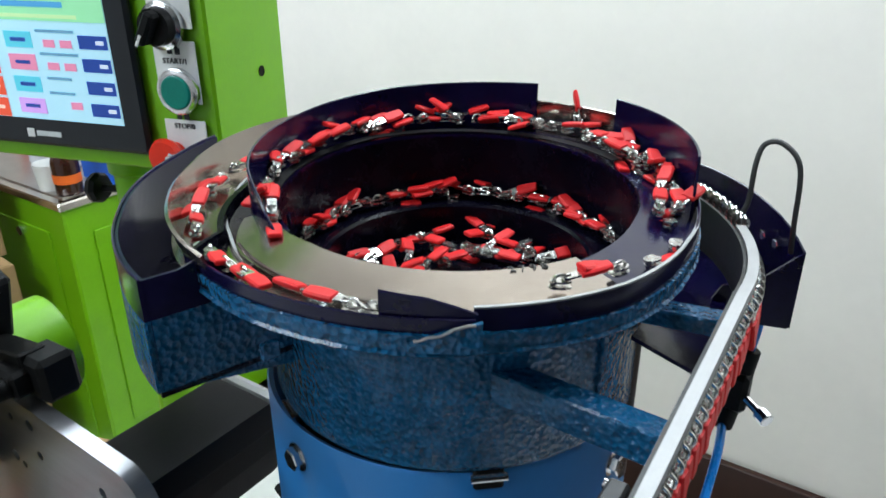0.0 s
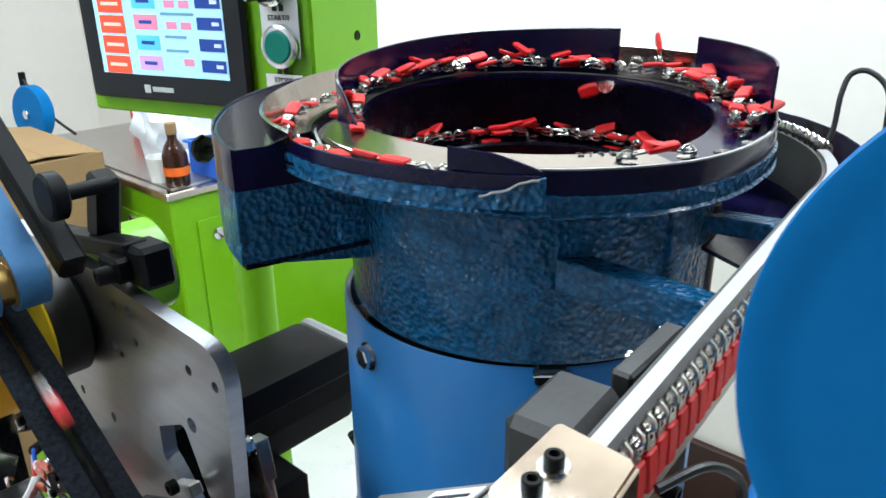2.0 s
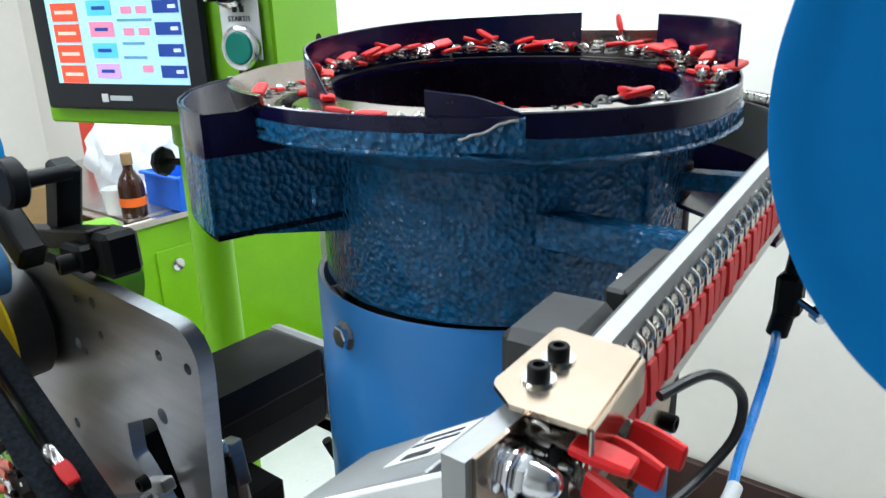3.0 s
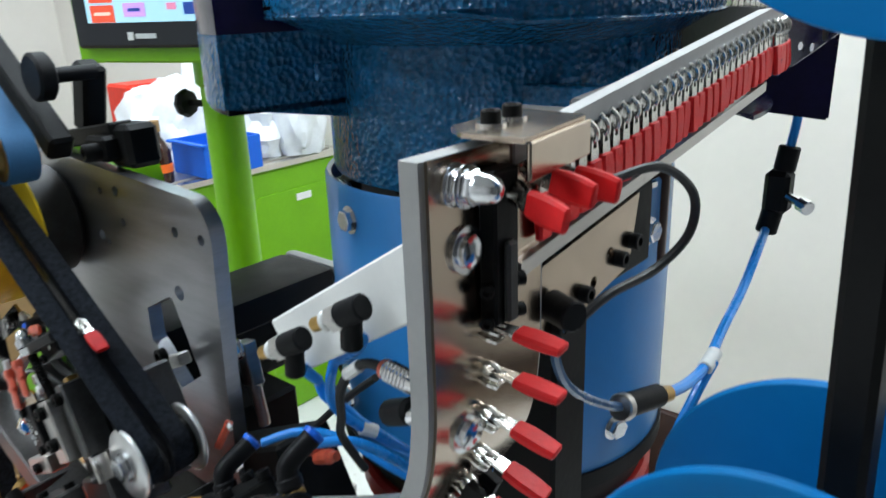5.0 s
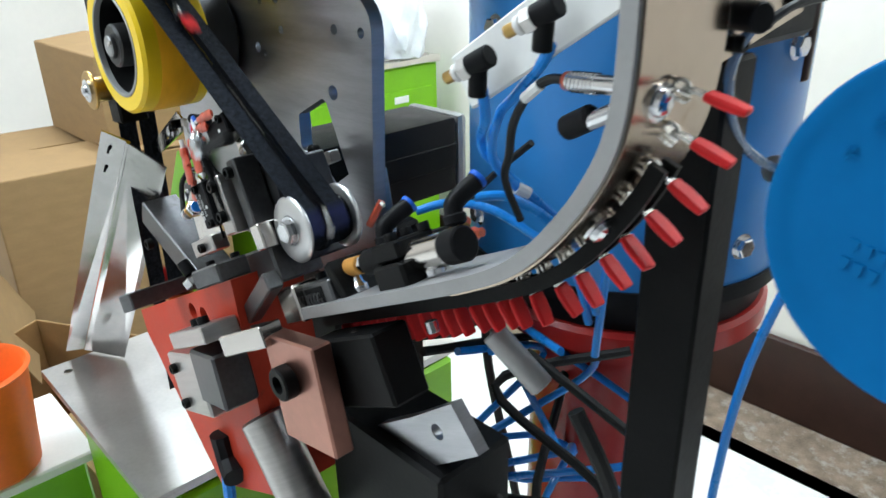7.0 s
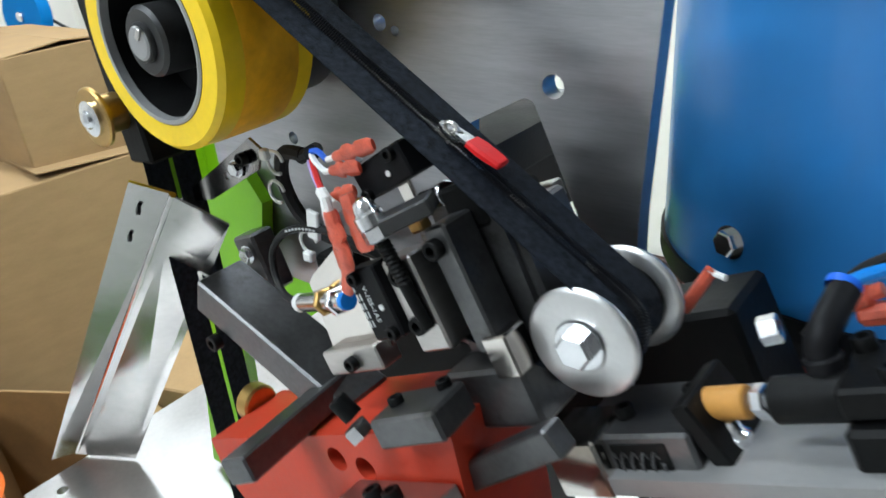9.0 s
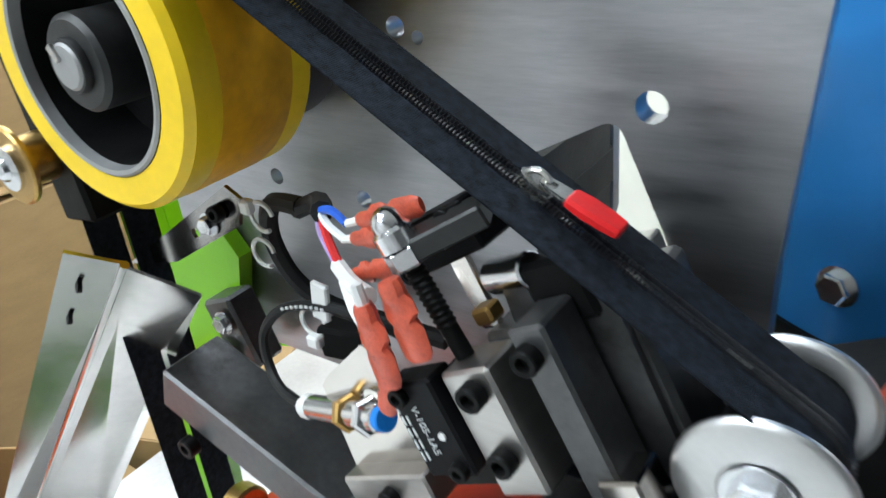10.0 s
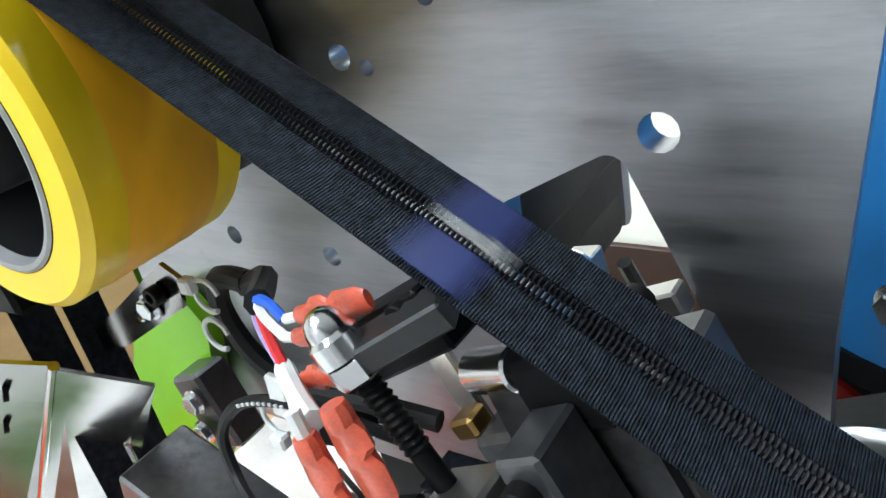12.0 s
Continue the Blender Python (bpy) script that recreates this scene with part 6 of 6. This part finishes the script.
    part("tip", cyl((0.339, 0.100, -0.016), (0.340, 0.112, -0.020), 0.0050, 12), M_BRASS, cp)
    c = thing("hose_bundle", (0.15, 0.0, -0.45), "tangle of blue hoses and black cables under the head", "hoses")
    random.seed(8)
    for i in range(7):
        p = [(0.10 + 0.02 * i, 0.0 + 0.02 * i, -0.20)]
        for k in range(4):
            p.append((0.12 + random.uniform(-0.05, 0.14), 0.06 + random.uniform(-0.05, 0.12), -0.24 - 0.06 * k + random.uniform(-0.03, 0.03)))
        p.append((0.10 + 0.02 * i, 0.05, -1.10))
        part("hose" if i % 3 else "cable", tube(p, 0.0036 if i % 3 else 0.0042, 8), M_HOSE if i % 3 else M_CABLE, c)
    part("cable", tube([(-0.12, 0.25, -0.2), (-0.10, 0.28, -0.3), (-0.08, 0.27, -0.42), (-0.04, 0.3, -0.7), (-0.05, 0.35, -1.1)], 0.006, 8), M_CABLE, c)
    part("feeder_lead", tube([(0.1286, -0.0050, -0.0977), (0.1406, 0.0000, -0.0677), (0.1565, 0.0000, -0.0510), (0.1844, 0.0000, -0.0242), (0.2097, 0.0000, -0.0025)], 0.0024, 8), M_CABLE, c)
    for p0, p1 in (((0.1382, 0.0000, -0.0808), (0.1495, 0.0000, -0.0721)), ((0.1466, 0.0000, -0.0839), (0.1624, 0.0000, -0.0764))):
        e = part("connector", cyl(p0, p1, 0.0052, 10, ch=0.35), M_CRIMP, c, "red vinyl wire connector")
        part("connector_neck", cyl(p1, Vector(p1).lerp(Vector(p0), -0.35), 0.0034, 10), M_CRIMP, e)


# ---- control panel ----
def control_panel():
    p = thing("control_panel", (-0.14, 0.07, -0.09), "lime green control box with a touch screen and push buttons", "control panel", PANEL)
    part("box", box((-0.138, 0.077, 0.075), (0.350, 0.150, 0.335), bev=0.003), M_GREEN, p)
    for y, z in ((0.098, 0.004), (0.098, -0.072)):
        part("side_hole", lathe((0.0372, y, z), (1, 0, 0), [(0, 0.0), (0.006, 0.0), (0.006, 0.0008)], 16), M_BLACK, p)
    t = part("touch_panel", box((-0.173, -0.004, 0.022), (0.254, 0.012, 0.190), bev=0.004), M_BEZEL, p, "dark framed touch screen")
    part("brand_mark", box((-0.203, -0.0105, -0.058), (0.010, 0.001, 0.010), bev=0.0003), M_WHITE, t)
    part("brand_bar", box((-0.178, -0.0105, -0.058), (0.034, 0.001, 0.006), bev=0.0003), M_PALE, t)
    x0, x1, z0, z1 = -0.272, -0.073, -0.041, 0.094
    part("screen", box(((x0 + x1) / 2, -0.0103, (z0 + z1) / 2), (x1 - x0, 0.001, z1 - z0)), screen_mat("screen_glow", (0.42, 0.72, 0.86), 0.8), t, "lit pale blue screen")
    part("screen_header", box(((x0 + x1) / 2, -0.011, 0.080), (x1 - x0, 0.0006, 0.028)), screen_mat("screen_green", (0.30, 0.72, 0.40), 0.8), t)
    part("title_bar", box(((x0 + x1) / 2, -0.0115, 0.083), (0.10, 0.0004, 0.006)), screen_mat("screen_title", (0.08, 0.35, 0.65), 0.7), t)
    part("title_bar", box(((x0 + x1) / 2, -0.0115, 0.071), (0.13, 0.0004, 0.004)), screen_mat("screen_title_pale", (0.5, 0.78, 0.4), 0.8), t)
    red, cyan, pink, vio, navy = (screen_mat(n, c, 0.75) for n, c in (("key_red", (0.80, 0.10, 0.05)), ("key_cyan", (0.10, 0.55, 0.70)), ("key_pink", (0.75, 0.25, 0.40)), ("key_violet", (0.62, 0.35, 0.80)), ("key_navy", (0.02, 0.06, 0.30))))
    for i in range(4):
        z = 0.046 - 0.024 * i
        k = part("screen_key", box((-0.244, -0.0113, z - 0.004), (0.040, 0.0006, 0.021)), red, t)
        part("key_text", box((-0.244, -0.0118, z - 0.004), (0.028, 0.0003, 0.004)), screen_mat("key_text_pale", (0.95, 0.6, 0.5), 0.7), k)
        k = part("screen_key", box((-0.190, -0.0113, z), (0.036, 0.0006, 0.017)), (cyan, pink, cyan, vio)[i], t)
        part("key_text", box((-0.190, -0.0118, z), (0.020, 0.0003, 0.004)), navy, k)
        k = part("screen_field", box((-0.093, -0.0113, z), (0.036, 0.0006, 0.014)), navy, t)
        part("field_text", box((-0.084, -0.0118, z), (0.010, 0.0003, 0.004)), screen_mat("field_text", (0.7, 0.8, 0.95), 0.7), k)
    for x, z in ((-0.150, 0.046), (-0.128, 0.046), (-0.150, 0.022), (-0.128, 0.022), (-0.130, -0.020)):
        part("screen_key", box((x, -0.0113, z - 0.003), (0.015, 0.0006, 0.008)), pink, t)
    for x, z, w in ((-0.14, 0.056, 0.05), (-0.14, 0.032, 0.05), (-0.146, 0.006, 0.032), (-0.146, -0.010, 0.034)):
        part("screen_text", box((x, -0.0113, z), (w, 0.0006, 0.003)), screen_mat("screen_text", (0.15, 0.35, 0.5), 0.6), t)
    # labels and switches
    for z, words in ((0.107, "POWER"), (0.031, "START/1"), (-0.037, "STOP/0")):
        l = part("label_plate", box((-0.001, -0.0028, z - 0.012), (0.050, 0.0016, 0.064 if z > -0.03 else 0.036), bev=0.0005), M_WHITE, p, "white printed label plate")
        text_on("label_text", words, 0.008, pose(-0.001, -0.0042, z - 0.003 if z < 0.05 else z + 0.006, 90, 0, 0), M_INK, l)
        for dx in (-0.006, 0.003):
            part("printed_sign", box((dx, -0.0038, z + 0.010), (0.006, 0.0005, 0.007)), M_INK, l)
    b = part("start_button", lathe((0, -0.003, 0), (0, -1, 0), [(0, 0), (0.0235, 0), (0.0245, 0.002), (0.0240, 0.007), (0.0200, 0.009), (0.0180, 0.009)], 40), M_CHROME, p, "chromed button ring")
    part("button_cap", lathe((0, -0.010, 0), (0, -1, 0), [(0.0178, 0), (0.0175, 0.003), (0.016, 0.004), (0, 0.0035)], 36), M_TEAL, b, "dark green button cap")
    s = part("selector_switch", lathe((-0.008, -0.003, 0.066), (0, -1, 0), [(0, 0), (0.0235, 0), (0.0245, 0.002), (0.0240, 0.007), (0.0200, 0.010), (0, 0.010)], 40), M_CHROME, p, "chromed selector switch")
    part("selector_knob", lathe((-0.008, -0.012, 0.066), (0, -1, 0), [(0.019, 0), (0.018, 0.010), (0.0, 0.011)], 30), M_BLKPLAS, s)
    part("selector_grip", box((-0.010, -0.028, 0.066), (0.012, 0.016, 0.036), Matrix.Rotation(radians(30), 4, "Y"), 0.003), M_BLKPLAS, s)
    part("selector_mark", box((-0.016, -0.0365, 0.055), (0.003, 0.001, 0.012), Matrix.Rotation(radians(30), 4, "Y")), M_WHITE, s)
    e = part("stop_button", lathe((-0.016, -0.003, -0.068), (0, -1, 0), [(0, 0), (0.012, 0), (0.012, 0.012), (0.019, 0.014), (0.021, 0.019), (0.018, 0.025), (0, 0.027)], 36), M_PALM, p, "red mushroom stop button")
    part("button_guard", box((0.030, -0.030, -0.070), (0.075, 0.016, 0.006), Matrix.Rotation(radians(8), 4, "Y"), 0.001), M_ALU, p, "bare metal guard strip")
    part("guard_bolt", hexhead((0.002, -0.030, -0.066), (0, 0, 1), 0.008), M_CHROME, p)
    # pole, clamp knob and foot
    c = thing("panel_pole", (-0.135, 0.06, FLOOR - 1.123), "lime green round pole carrying the control box", "pole", PANEL)
    part("pole", cyl((-0.150, 0.085, FLOOR - 1.11), (-0.150, 0.085, -0.088), 0.0275, 36), M_GREEN, c)
    part("socket", cyl((-0.150, 0.085, -0.13), (-0.150, 0.085, -0.088), 0.033, 36), M_GREEN, c)
    part("foot", box((-0.10, 0.04, FLOOR - 1.113), (0.24, 0.22, 0.018), bev=0.004), M_GREEN, c)
    part("knob_stem", cyl((-0.178, 0.080, -0.155), (-0.200, 0.076, -0.155), 0.005, 10), M_BLACK, c)
    part("knob", lathe((-0.198, 0.076, -0.155), (-1, 0, 0), [(0, 0), (0.018, 0.002), (0.021, 0.008), (0.018, 0.016), (0, 0.018)], 8), M_BLKPLAS, c, "black star knob")


# ---- cabinet and what stands on it ----
def side_cabinet():
    w0 = FLOOR - 0.895
    top = -0.275
    c = thing("tool_cabinet", (-1.75, 1.05, w0), "lime green steel tool cabinet with a bright tray top", "cabinet")
    part("body", box((-1.87, 1.05, (w0 + top) / 2 - 0.01), (0.97, 0.68, top - w0 - 0.02), bev=0.006), M_GREEN, c)
    part("top_tray", box((-1.87, 1.05, top - 0.008), (0.99, 0.70, 0.024), bev=0.004), M_POLISH, c, "shiny folded tray edge")
    part("tray_mat", box((-1.87, 1.05, top + 0.006), (0.93, 0.64, 0.004)), M_STEEL, c)
    for v0, v1 in ((0.78, 1.36),):
        d = part("side_door", box((-1.3815, (v0 + v1) / 2, -0.68), (0.004, v1 - v0, 0.62), bev=0.002), M_GREEN, c)
        part("lock", lathe((-1.379, 0.84, -0.42), (1, 0, 0), [(0, 0), (0.018, 0), (0.018, 0.008), (0.012, 0.011), (0, 0.011)], 20), M_CHROME, d)
        part("name_tag", box((-1.378, 1.22, -0.40), (0.003, 0.06, 0.022)), M_WHITE, d)
    d = part("front_door", box((-1.87, 0.7085, -0.72), (0.80, 0.004, 0.70), bev=0.002), M_GREEN, c)
    part("lock", lathe((-1.62, 0.706, -0.40), (0, -1, 0), [(0, 0), (0.014, 0), (0.014, 0.006), (0, 0.008)], 18), M_CHROME, d)
    z = top + 0.008
    solid("plastic_cup", lathe((-1.50, 0.76, z), (0, 0, 1), [(0.0, 0.004), (0.0, 0.0), (0.032, 0), (0.038, 0.07), (0.036, 0.07), (0.030, 0.004), (0.0, 0.004)], 32), M_WHITE, (-1.50, 0.76, z), "white plastic cup on the tray", "cup")
    b = thing("bottle", (-1.425, 0.765, z), "small dark brown bottle with an orange label and pale cap", "bottle")
    part("glass", lathe((-1.425, 0.765, z), (0, 0, 1), [(0, 0), (0.032, 0), (0.034, 0.004), (0.034, 0.085), (0.026, 0.11), (0.013, 0.13), (0.013, 0.145), (0, 0.145)], 28), M_BOTTLE, b)
    part("label", lathe((-1.425, 0.765, z + 0.02), (0, 0, 1), [(0.0345, 0.012), (0.0345, 0.036)], 28), M_ORANGE, b)
    part("cap", cyl((-1.425, 0.765, z + 0.143), (-1.425, 0.765, z + 0.175), 0.015, 18), M_CARD, b, "cream screw cap")
    bn = thing("storage_bin", (-1.43, 0.95, z), "small blue plastic storage bin", "bin")
    for cc, ss in (((-1.43, 0.86, z + 0.05), (0.17, 0.005, 0.10)), ((-1.43, 1.05, z + 0.05), (0.17, 0.005, 0.10)), ((-1.513, 0.955, z + 0.05), (0.005, 0.19, 0.10)), ((-1.347, 0.955, z + 0.05), (0.005, 0.19, 0.10)), ((-1.43, 0.955, z + 0.004), (0.17, 0.19, 0.008))):
        part("bin_side", box(cc, ss, bev=0.0015), M_BIN, bn)
    part("bin_lip", box((-1.43, 0.855, z + 0.095), (0.19, 0.016, 0.008), bev=0.002), M_BIN, bn)
    solid("red_box", box((-2.12, 1.12, z + 0.11), (0.16, 0.2, 0.2), bev=0.01), M_PALM, (-2.12, 1.12, z), "red plastic box behind the tray", "box")
    random.seed(3)
    for u, v, sz, hh in ((-1.56, 1.18, 0.24, 0.22), (-1.72, 0.98, 0.26, 0.24), (-1.44, 1.26, 0.16, 0.28), (-1.86, 1.24, 0.2, 0.3)):
        bm = bmesh.new()
        bmesh.ops.create_icosphere(bm, subdivisions=4, radius=1)
        for vt in bm.verts:
            k = 1 + 0.22 * noise.noise(vt.co * 2.3 + Vector((u * 9, 0, 0))) + 0.10 * noise.noise(vt.co * 6.0)
            vt.co = Vector((u + vt.co.x * sz * k * 0.62, v + vt.co.y * sz * k * 0.6, z + max(0.0, (vt.co.z * k + 0.55)) * hh * 0.68))
        solid("plastic_bag", bm, M_BAG, (u, v, z), "crumpled translucent white plastic bag", "plastic bag", group="plastic bags on the cabinet")
    i = thing("idler_disc", (-2.30, 0.755, -0.172), "blue plastic guide disc on a thin steel rod", "guide disc")
    cc = Vector((-2.30, 0.755, -0.172))
    part("disc", lathe(cc, (0.2, -1, 0.1), [(0, 0), (0.025, 0), (0.088, 0.004), (0.094, 0.010), (0.094, 0.040), (0.088, 0.046), (0, 0.046)], 48), M_REEL, i)
    part("axle", cyl(cc + Vector((0.01, -0.055, 0)), cc + Vector((0, 0.03, 0)), 0.016, 14), M_CHROME, i)
    part("rod", tube([cc + Vector((-0.16, 0.02, 0.10)), cc + Vector((0, 0.02, 0.0)), cc + Vector((0.16, 0.04, -0.06))], 0.005, 8), M_GREY, i)
    part("rod_stand", cyl(cc + Vector((-0.16, 0.02, 0.12)), cc + Vector((-0.16, 0.02, FLOOR - 0.895 - cc.z)), 0.012, 14), M_BLACK, i)


def carton(u, v, w, s, yaw, seed, shut=True):
    """A cardboard carton, its flaps closed or hanging."""
    random.seed(seed)
    name = thing("cardboard_box", (u, v, w), "closed brown cardboard carton with worn edges" if shut else "open brown cardboard carton with hanging flaps", "cardboard box", group="cartons beside the machine")
    a, b, h = s
    R = Matrix.Translation((u, v, w)) @ Matrix.Rotation(radians(yaw), 4, "Z")

    def side(c, sz, extra=None, nm="side", mm=M_CARD):
        part(nm, box((0, 0, 0), sz, R @ Matrix.Translation(c) @ (extra or Matrix()), 0.0008), mm, name)

    side((0, -b / 2, h / 2), (a, 0.005, h))
    side((0, b / 2, h / 2), (a, 0.005, h), mm=M_CARDIN)
    side((-a / 2, 0, h / 2), (0.005, b, h), mm=M_CARDIN)
    side((a / 2, 0, h / 2), (0.005, b, h))
    side((0, 0, 0.004), (a, b, 0.006), nm="bottom", mm=M_CARDIN)
    for k, (c, sz, ax, sg) in enumerate((((0, -b / 2, h), (a, 0.004, b / 2), "X", 1), ((0, b / 2, h), (a, 0.004, b / 2), "X", -1), ((a / 2, 0, h), (0.004, b, a / 2.5), "Y", 1), ((-a / 2, 0, h), (0.004, b, a / 2.5), "Y", -1))):
        ang = sg * (random.uniform(-96, -84) if shut else random.uniform(120, 170))
        side(c, sz, Matrix.Rotation(radians(ang), 4, ax) @ Matrix.Translation((0, 0, sz[2] / 2)), "flap")


def cartons():
    w0 = FLOOR - 0.895
    carton(-1.84, 0.49, -0.44, (0.50, 0.30, 0.265), 0, 2)
    carton(-1.82, 0.34, w0, (0.56, 0.60, 0.70), -4, 1)
    carton(-1.08, -0.06, w0, (0.36, 0.34, 0.42), 30, 3, False)
    carton(-1.02, 0.38, w0, (0.30, 0.30, 0.40), 18, 4)
    carton(-1.42, -0.25, w0, (0.40, 0.36, 0.50), -14, 5, False)


# ---- what moves ----
DWELLS = [(-0.1, 0.6), (1.2, 1.85), (2.4, 2.95), (3.65, 4.15), (4.85, 5.35), (6.25, 6.75), (7.45, 7.95), (8.62, 9.14), (9.88, 10.32), (11.08, 11.6), (12.36, 12.9)]
PITCH = 0.45


def fed(t):
    """Tape fed by the time t."""
    for k, (a, b) in enumerate(DWELLS):
        if t <= b:
            if t >= a:
                return PITCH * k
            p = DWELLS[k - 1][1]
            x = (t - p) / (a - p)
            return PITCH * (k - 1 + x + (0.12 if x < 0.5 else 0.08) * math.sin(2 * PI * x) * -1)
    return PITCH * (len(DWELLS) - 1)


def motions():
    pts, acc = tape_table()
    # distance along the tape at which a slider rests between the feeds
    rest = acc[30] + 0.100
    rows_t = [k / 20 for k in range(0, 241)]
    end = acc[-1] - 0.01
    riders = [(put_slider(MACH, 6.0, "nickel zipper slider with a red pull riding on the tape", "zipper sliders on the tape"), k, 0.0012) for k in range(len(DWELLS))]
    first = film_patch()
    riders += [(first if k == 0 else copy_thing(first, Matrix()), k + GAP_LAG, 0.0008) for k in range(len(DWELLS))]
    for ob, k, lift in riders:
        rows = []
        for t in rows_t:
            s = min(max(rest + fed(t) - PITCH * k, 0.012), end)
            p, n = tape_at(s, pts, acc)
            d = (tape_at(min(s + 0.004, acc[-1] - 1e-4), pts, acc)[0] - tape_at(max(s - 0.004, 0), pts, acc)[0]).normalized()
            x = Vector((-d.x, 0, -d.y))
            z = Vector((n.x, 0, n.y))
            z = (z - x * z.dot(x)).normalized()
            m = Matrix((x, z.cross(x), z)).transposed().to_4x4()
            m.translation = Vector((p.x + n.x * lift, TAPE_V, p.y + n.y * lift))
            rows.append((t, scaled(MACH @ m)))
        walk(ob, rows)
    # the lever drops while the tape begins to move and rises again half way
    home = MACH @ Matrix.Translation(ORIGIN[LEVER])
    down = MACH @ Matrix.Translation(ORIGIN[LEVER] + Vector((0.0190, -0.013, -0.0165)))
    rows = [(0.0, home)]
    for a, b in DWELLS[1:]:
        for t, m in ((b - 0.24, home), (b - 0.16, down), (b + 0.22, down), (b + 0.30, home)):
            if rows[-1][0] < t < 12.0:
                rows.append((t, m))
    rows.append((12.0, home))
    walk(LEVER, [(t, scaled(m)) for t, m in rows])
    # the wheel and pulley turn with the tape
    times = [k / 40 for k in range(0, 481)]
    wheel = bpy.data.objects["drive_wheel"]
    walk(wheel, [(t, scaled(MACH @ Matrix.Translation(ORIGIN[wheel])) @ Matrix.Rotation(-fed(t) / WHEEL_R, 4, "Y")) for t in times])
    for ob in bpy.data.objects["guide_pulley"].children:
        if not ob.name.startswith("hex_bolt"):
            walk(ob, [(t, Matrix.Rotation(-fed(t) / PULLEY_R, 4, "Y")) for t in times])
    # one slider drops down the guide; the queue moves on by one place each time the press takes the first
    def waiting(w):
        x = Vector((1, 0.1, -0.3)).normalized()
        z = Vector((0, 0, 1))
        z = (z - x * z.dot(x)).normalized()
        m = Matrix((x, z.cross(x), z)).transposed().to_4x4()
        m.translation = Vector((0.3465, -0.070, w))
        return MACH @ m

    places = [waiting(0.0925), waiting(0.0745)] + [m for _, m in QUEUE]
    label, g = "nickel zipper slider with a red pull dropping down the chute", "zipper sliders in the chute"
    queue = [put_slider(waiting(0.150), 10.0, label, g), put_slider(places[1], 10.0, label, g)] + [ob for ob, _ in QUEUE]
    for i, ob in enumerate(queue):
        at = [scaled(places[min(i + k, len(places) - 1)]) for k in range(3)]
        rows = [(0.0, at[0])]
        if i == 0:
            rows = [(t, scaled(waiting(w))) for t, w in ((0.0, 0.150), (4.3, 0.150), (4.42, 0.136), (4.5, 0.108), (4.58, 0.0925))]
        walk(ob, rows + [(4.98, at[0]), (5.14, at[1]), (6.2, at[1]), (6.4, at[2]), (12.0, at[2])])
    # one tumbles back from the upper track into the bowl
    ob = put_slider(MACH, 0.0, "nickel zipper slider with a red pull falling back into the bowl", "zipper sliders in the bowl")
    rows = [(t, scaled(BOWL @ pose(r * math.cos(radians(58)), r * math.sin(radians(58)), z, a, 20, 150))) for t, r, z, a in ((0, 0.134, 1.124, 0), (1.4, 0.134, 1.124, 0), (1.6, 0.126, 1.126, 20), (1.9, 0.116, 1.118, 50), (2.05, 0.108, 1.104, 80), (2.2, 0.10, 1.070, 110), (12, 0.10, 1.066, 110))]
    walk(ob, rows)


room()
feeder()
bowl_sliders()
outlet_rail()
chute()
rail_sliders()
chute_sliders()
gate_sliders()
zipper_tape()
drive_wheel()
guide_pulley()
frame_plate()
stepper_motor()
sensor_head()
LEVER = lever()
lower_head()
guard_and_base()
reel_unit()
pneumatics()
control_panel()
side_cabinet()
cartons()
motions()
